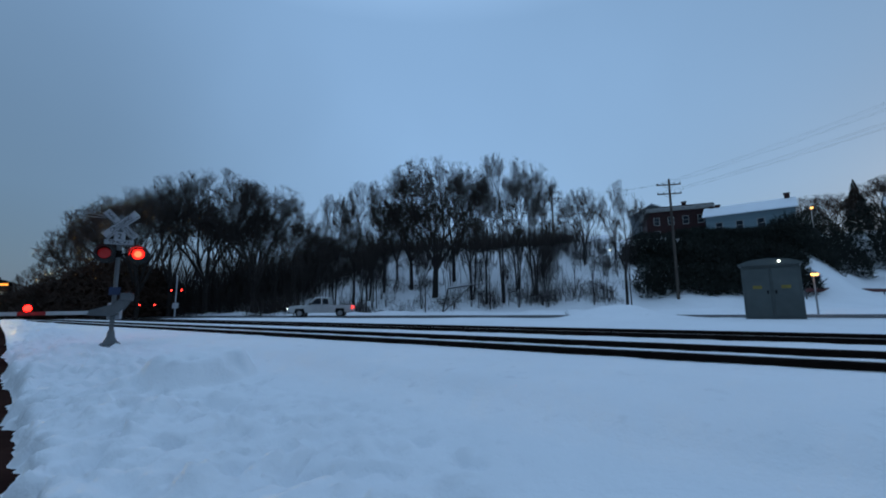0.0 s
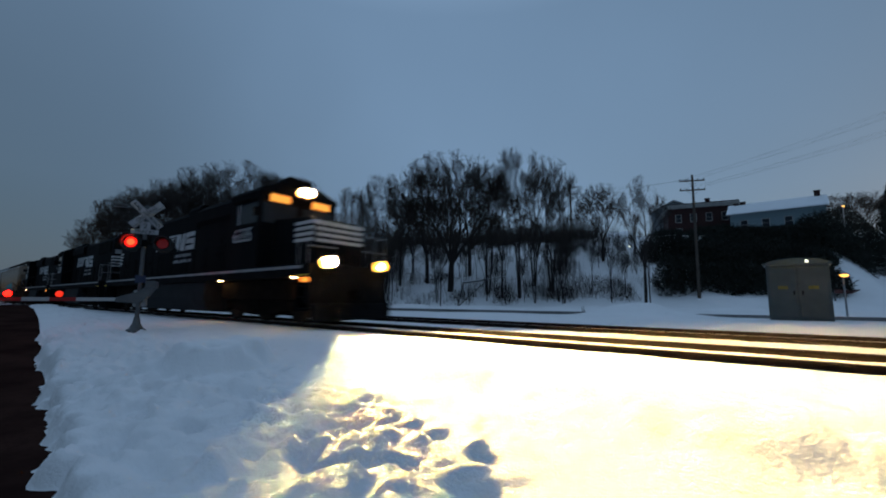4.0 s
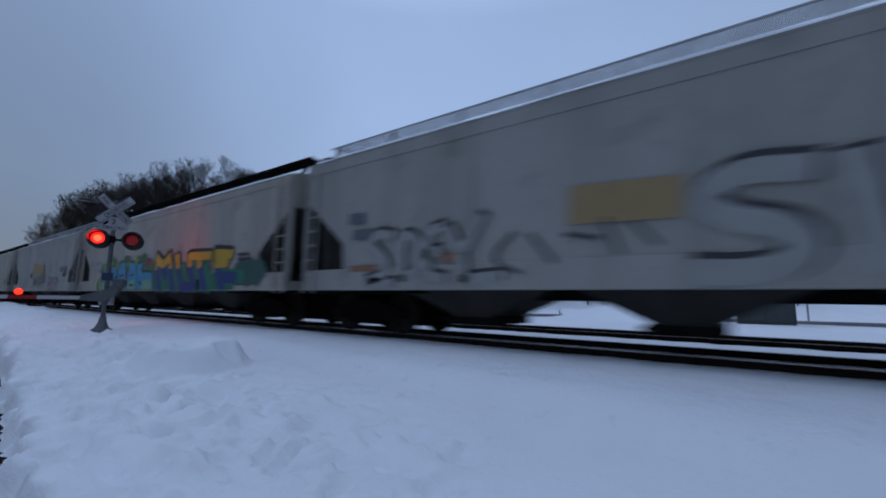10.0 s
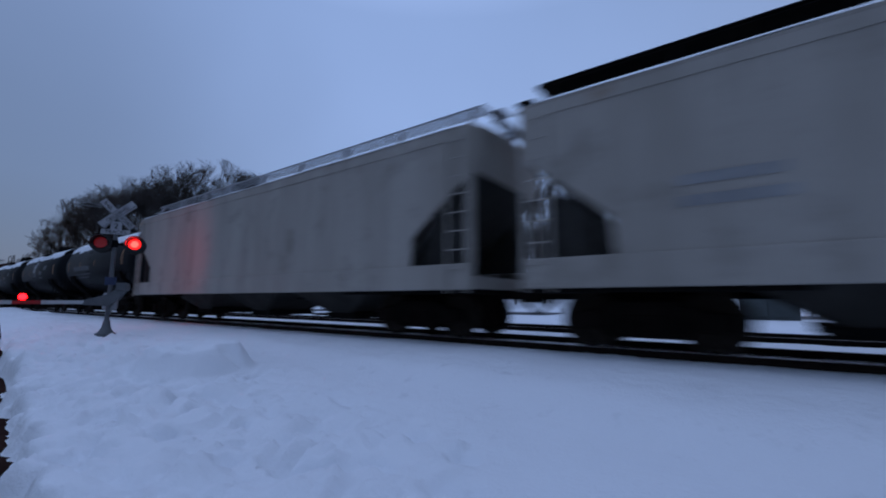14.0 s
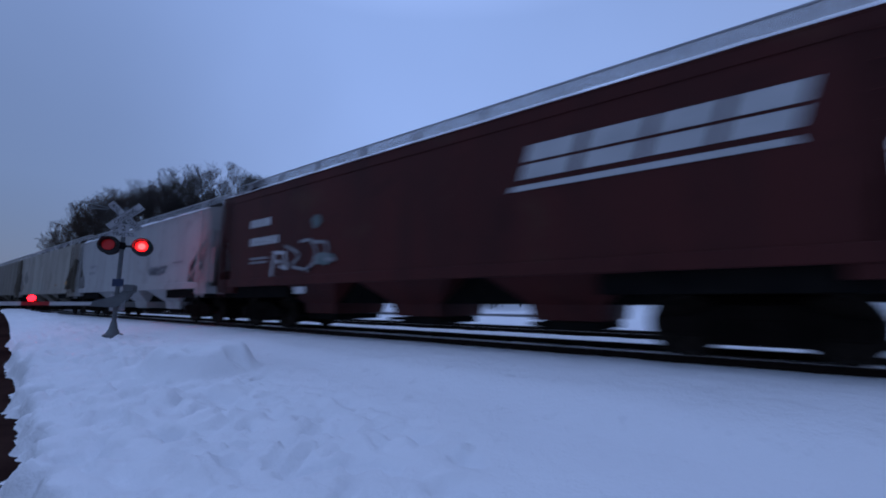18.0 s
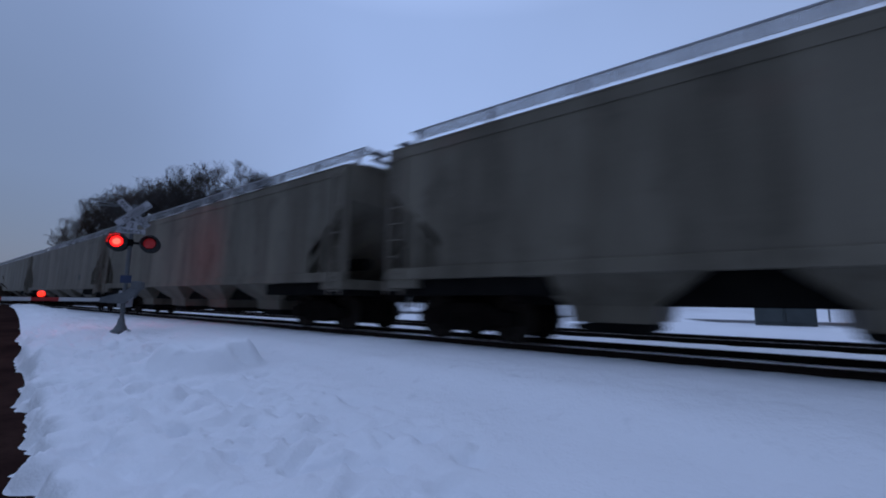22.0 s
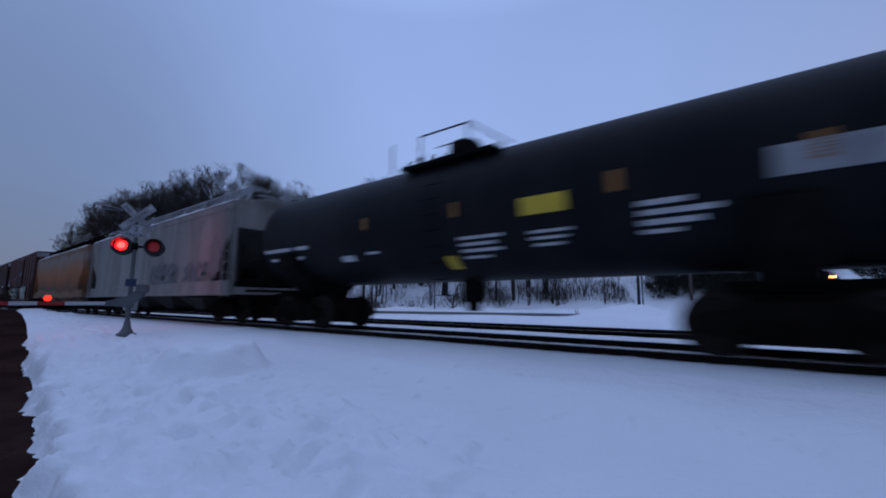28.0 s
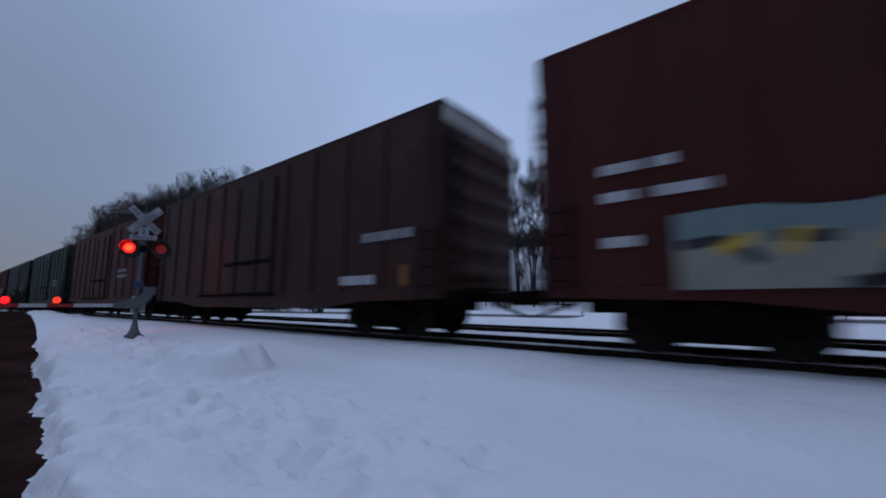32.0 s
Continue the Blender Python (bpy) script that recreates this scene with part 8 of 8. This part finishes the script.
brush("undergrowth", spots_at([(8.5, 62, 4, 3, 3.4), (5.5, 60, 4, 3, 3.6), (2.2, 62, 4, 3, 1.8), (-1, 63, 4, 3, 1.3), (-3.5, 64, 3, 3, 1.5), (4, 55, 3, 2.5, 2.4), (1, 56, 3, 2.5, 2.4), (-2, 57, 3, 2.5, 2.2), (-4.5, 58, 2.5, 2.5, 2.0), (3.4, 72, 4, 3, 1.5), (0.6, 72, 4, 3, 1.3), (-2.2, 72, 4, 3, 1.3), (-5, 72, 4, 3, 1.6), (2, 66, 4, 3, 1.5), (-2, 66, 4, 3, 1.4), (-5.6, 70, 4, 3, 4.6), (-8.0, 80, 4, 3, 7), (-11, 88, 5, 3, 10), (-14, 92, 5, 3, 10), (-17, 96, 5, 3, 10), (9.2, 52, 1.6, 1.8, 4.2), (7.6, 53, 1.8, 2, 3.6), (6, 86, 4, 2, 1.8), (3, 80, 4, 2, 0.9), (0.4, 80, 4, 2, 0.8), (-2.4, 80, 4, 2, 0.8), (-4.5, 82, 3, 2, 1.4), (9, 88, 4, 2, 2.4)]), "dark evergreen thicket below the houses", 7, NEEDLE, 0.6, 12000, True)


brush("undergrowth", spots_at([(rng.uniform(11, 62), rng.uniform(48, 74), rng.uniform(1.2, 3.0), 1.8, rng.uniform(1.2, 4.0)) for i in range(58)]), "dark scrub scattered over the snowy slope", 9, TWIG, 1.0, 900)


def conifer(x, y, h, r, seed, label="tall dark conifer on the hill"):
    rng = random.Random(seed)
    z0 = land(x, y)
    t = thing("conifer", pose(x, y, z0), label, "tree", "conifers")
    part("trunk", Kit().tube((0, 0, -0.3), (0, 0, h), 0.02 * h, 7, 0.03), BARK, t)
    k = Kit()
    for i in range(int(60 * h)):
        s = rng.random() ** 0.8
        z = h * (0.08 + 0.92 * s)
        a, rr = rng.uniform(0, 6.283), r * (1 - s) ** 0.8 * rng.uniform(0.5, 1.1)
        p = Vector((0, 0, z))
        d = Vector((math.cos(a) * rr, math.sin(a) * rr, -0.25 * rr))
        sd = Vector((-math.sin(a), math.cos(a), 0)) * (0.10 + 0.22 * rr)
        q = p + d * 0.4
        k.add([q, p + d * 0.8 + sd, p + d * 1.1, p + d * 0.8 - sd], [(0, 1, 2, 3)])
        k.add([q, p + d * 0.75 + Vector((0, 0, 0.25)), p + d * 1.05, p + d * 0.8 - Vector((0, 0, 0.3))], [(0, 1, 2, 3)])
    me = bpy.data.meshes.new("crown")
    me.from_pydata(k.v, [], k.f)
    me.materials.append(NEEDLE)
    part("crown", me, NEEDLE, t)


for az, dist, el, r, sd in ((-10.3, 112, 11.8, 2.6, 1), (-16, 108, 11.0, 2.6, 5)):
    x, y = polar(az, dist)
    conifer(x, y, EYE[2] + dist * math.tan(radians(el)) - land(x, y), r, sd)
for az, dist, el in ((-8.6, 105, 10.8), (-12.0, 108, 11.6), (-13.6, 112, 12.0), (-7.2, 98, 10.9), (-17, 110, 11.5), (-6.4, 92, 9.6), (-9.5, 94, 9.8), (-11.2, 96, 9.4), (-14.5, 98, 10.6), (-7.6, 84, 8.0), (-5.9, 80, 7.4)):
    tree_at(az, dist, el, rng.choice((0, 2)), rng.uniform(0, 360), crown=2, wide=1.35, label="dark leafy oak on the hill")
for i in range(24):      # far wooded skyline to both sides
    az = rng.choice((rng.uniform(90, 104), rng.uniform(-40, -16)))
    x, y = polar(az, rng.uniform(130, 220))
    if y > 26:
        put_tree(x, y, rng.uniform(9, 15), rng.choice((0, 2)), rng.uniform(0, 360), label="bare tree far off", wide=1.2)

# weeds that stand out of the snow by the far track
wx, wy = polar(19.3, 27)
weed = thing("dry_weed", pose(wx, wy, land(wx, wy)), "small dry weed standing in the snow", "plant")
k = Kit()
for i in range(5):
    a = i * 1.3
    k.tube((0, 0, -0.1), (0.12 * math.cos(a), 0.12 * math.sin(a), 0.35 + 0.08 * i), 0.012, 4)
part("stalks", k, TWIG, weed)


# ---------------------------------------------------------------- what moves
def train_x(x18, t):
    return x18 + SPEED * (t - 18) + 0.0035 * (t - 18) ** 2


FLIPS = [0.63, 1.34, 2.12, 2.83, 3.62, 4.33, 5.11, 5.82, 6.61, 7.32, 8.1, 8.81, 9.59, 10.3, 11.09, 11.8, 12.58, 13.29, 14.08, 14.79, 15.57, 16.28, 17.06, 17.77, 18.56, 19.27, 20.05, 20.76, 21.55, 22.26, 23.04, 23.75, 24.53, 25.24, 26.03, 26.74, 27.52, 28.23, 29.02, 29.73, 30.51, 31.22, 31.87]   # seconds at which the flashing lamps change over; the second lamp is lit first


def motions():
    for car, x18, turned in MOVERS:
        walk(car, [(t, pose(train_x(x18, t), TRACK_Y, 0, 0, 0, 180 if turned else 0)) for t in range(0, 33, 4)])
    for w, x18, a, r, turned in WHEELS:
        # the wheels turn while they roll past; before and after that they are far down the line
        t0 = max(0.0, min(31.9, 18 + (-42 - x18) / SPEED))
        t1 = max(0.1, min(32.0, 18 + (6 - x18) / SPEED))
        rows, step = [], 1 / 30
        if t0 > 0:
            rows.append((0, pose(a, 0, r)))
        n = max(1, round((t1 - t0) / step))
        for i in range(n + 1):
            t = t0 + (t1 - t0) * i / n
            ang = math.degrees((train_x(x18, t) - train_x(x18, t0)) / r)
            rows.append((t, pose(a, 0, r, 0, -ang if turned else ang, 0)))
        if t1 < 32:
            rows.append((32, rows[-1][1]))
        seen, keep = set(), []
        for t, m in rows:
            if frame(t) not in seen:
                seen.add(frame(t))
                keep.append((t, m))
        walk(w, keep)
    for lens, side, lx, y, zz in [(*a, -0.185, 2.60) for a in LENSES] + [(*a, 0.0, 1.07) for a in GATE_LENSES]:
        rows, ang = [], 0 if side > 0 else 180
        rows.append((0, pose(lx, y, zz, 0, 0, ang)))
        for t in FLIPS:
            for i in range(4):
                rows.append((t + i / 30, pose(lx, y, zz, 0, 0, ang + 60 * i)))
            ang += 180
        rows.append((32, pose(lx, y, zz, 0, 0, ang)))
        walk(lens, rows)

    for lens, side, lx in DITCH_LENSES:
        rows, ang = [], 0 if side > 0 else 180
        rows.append((0, pose(lx, side, 1.78, 0, 0, ang)))
        for t in (1.24, 2.36, 3.46, 4.57):
            for i in range(4):
                rows.append((t + i / 30, pose(lx, side, 1.78, 0, 0, ang + 60 * i)))
            ang += 180
        rows.append((32, pose(lx, side, 1.78, 0, 0, ang)))
        walk(lens, rows)


motions()
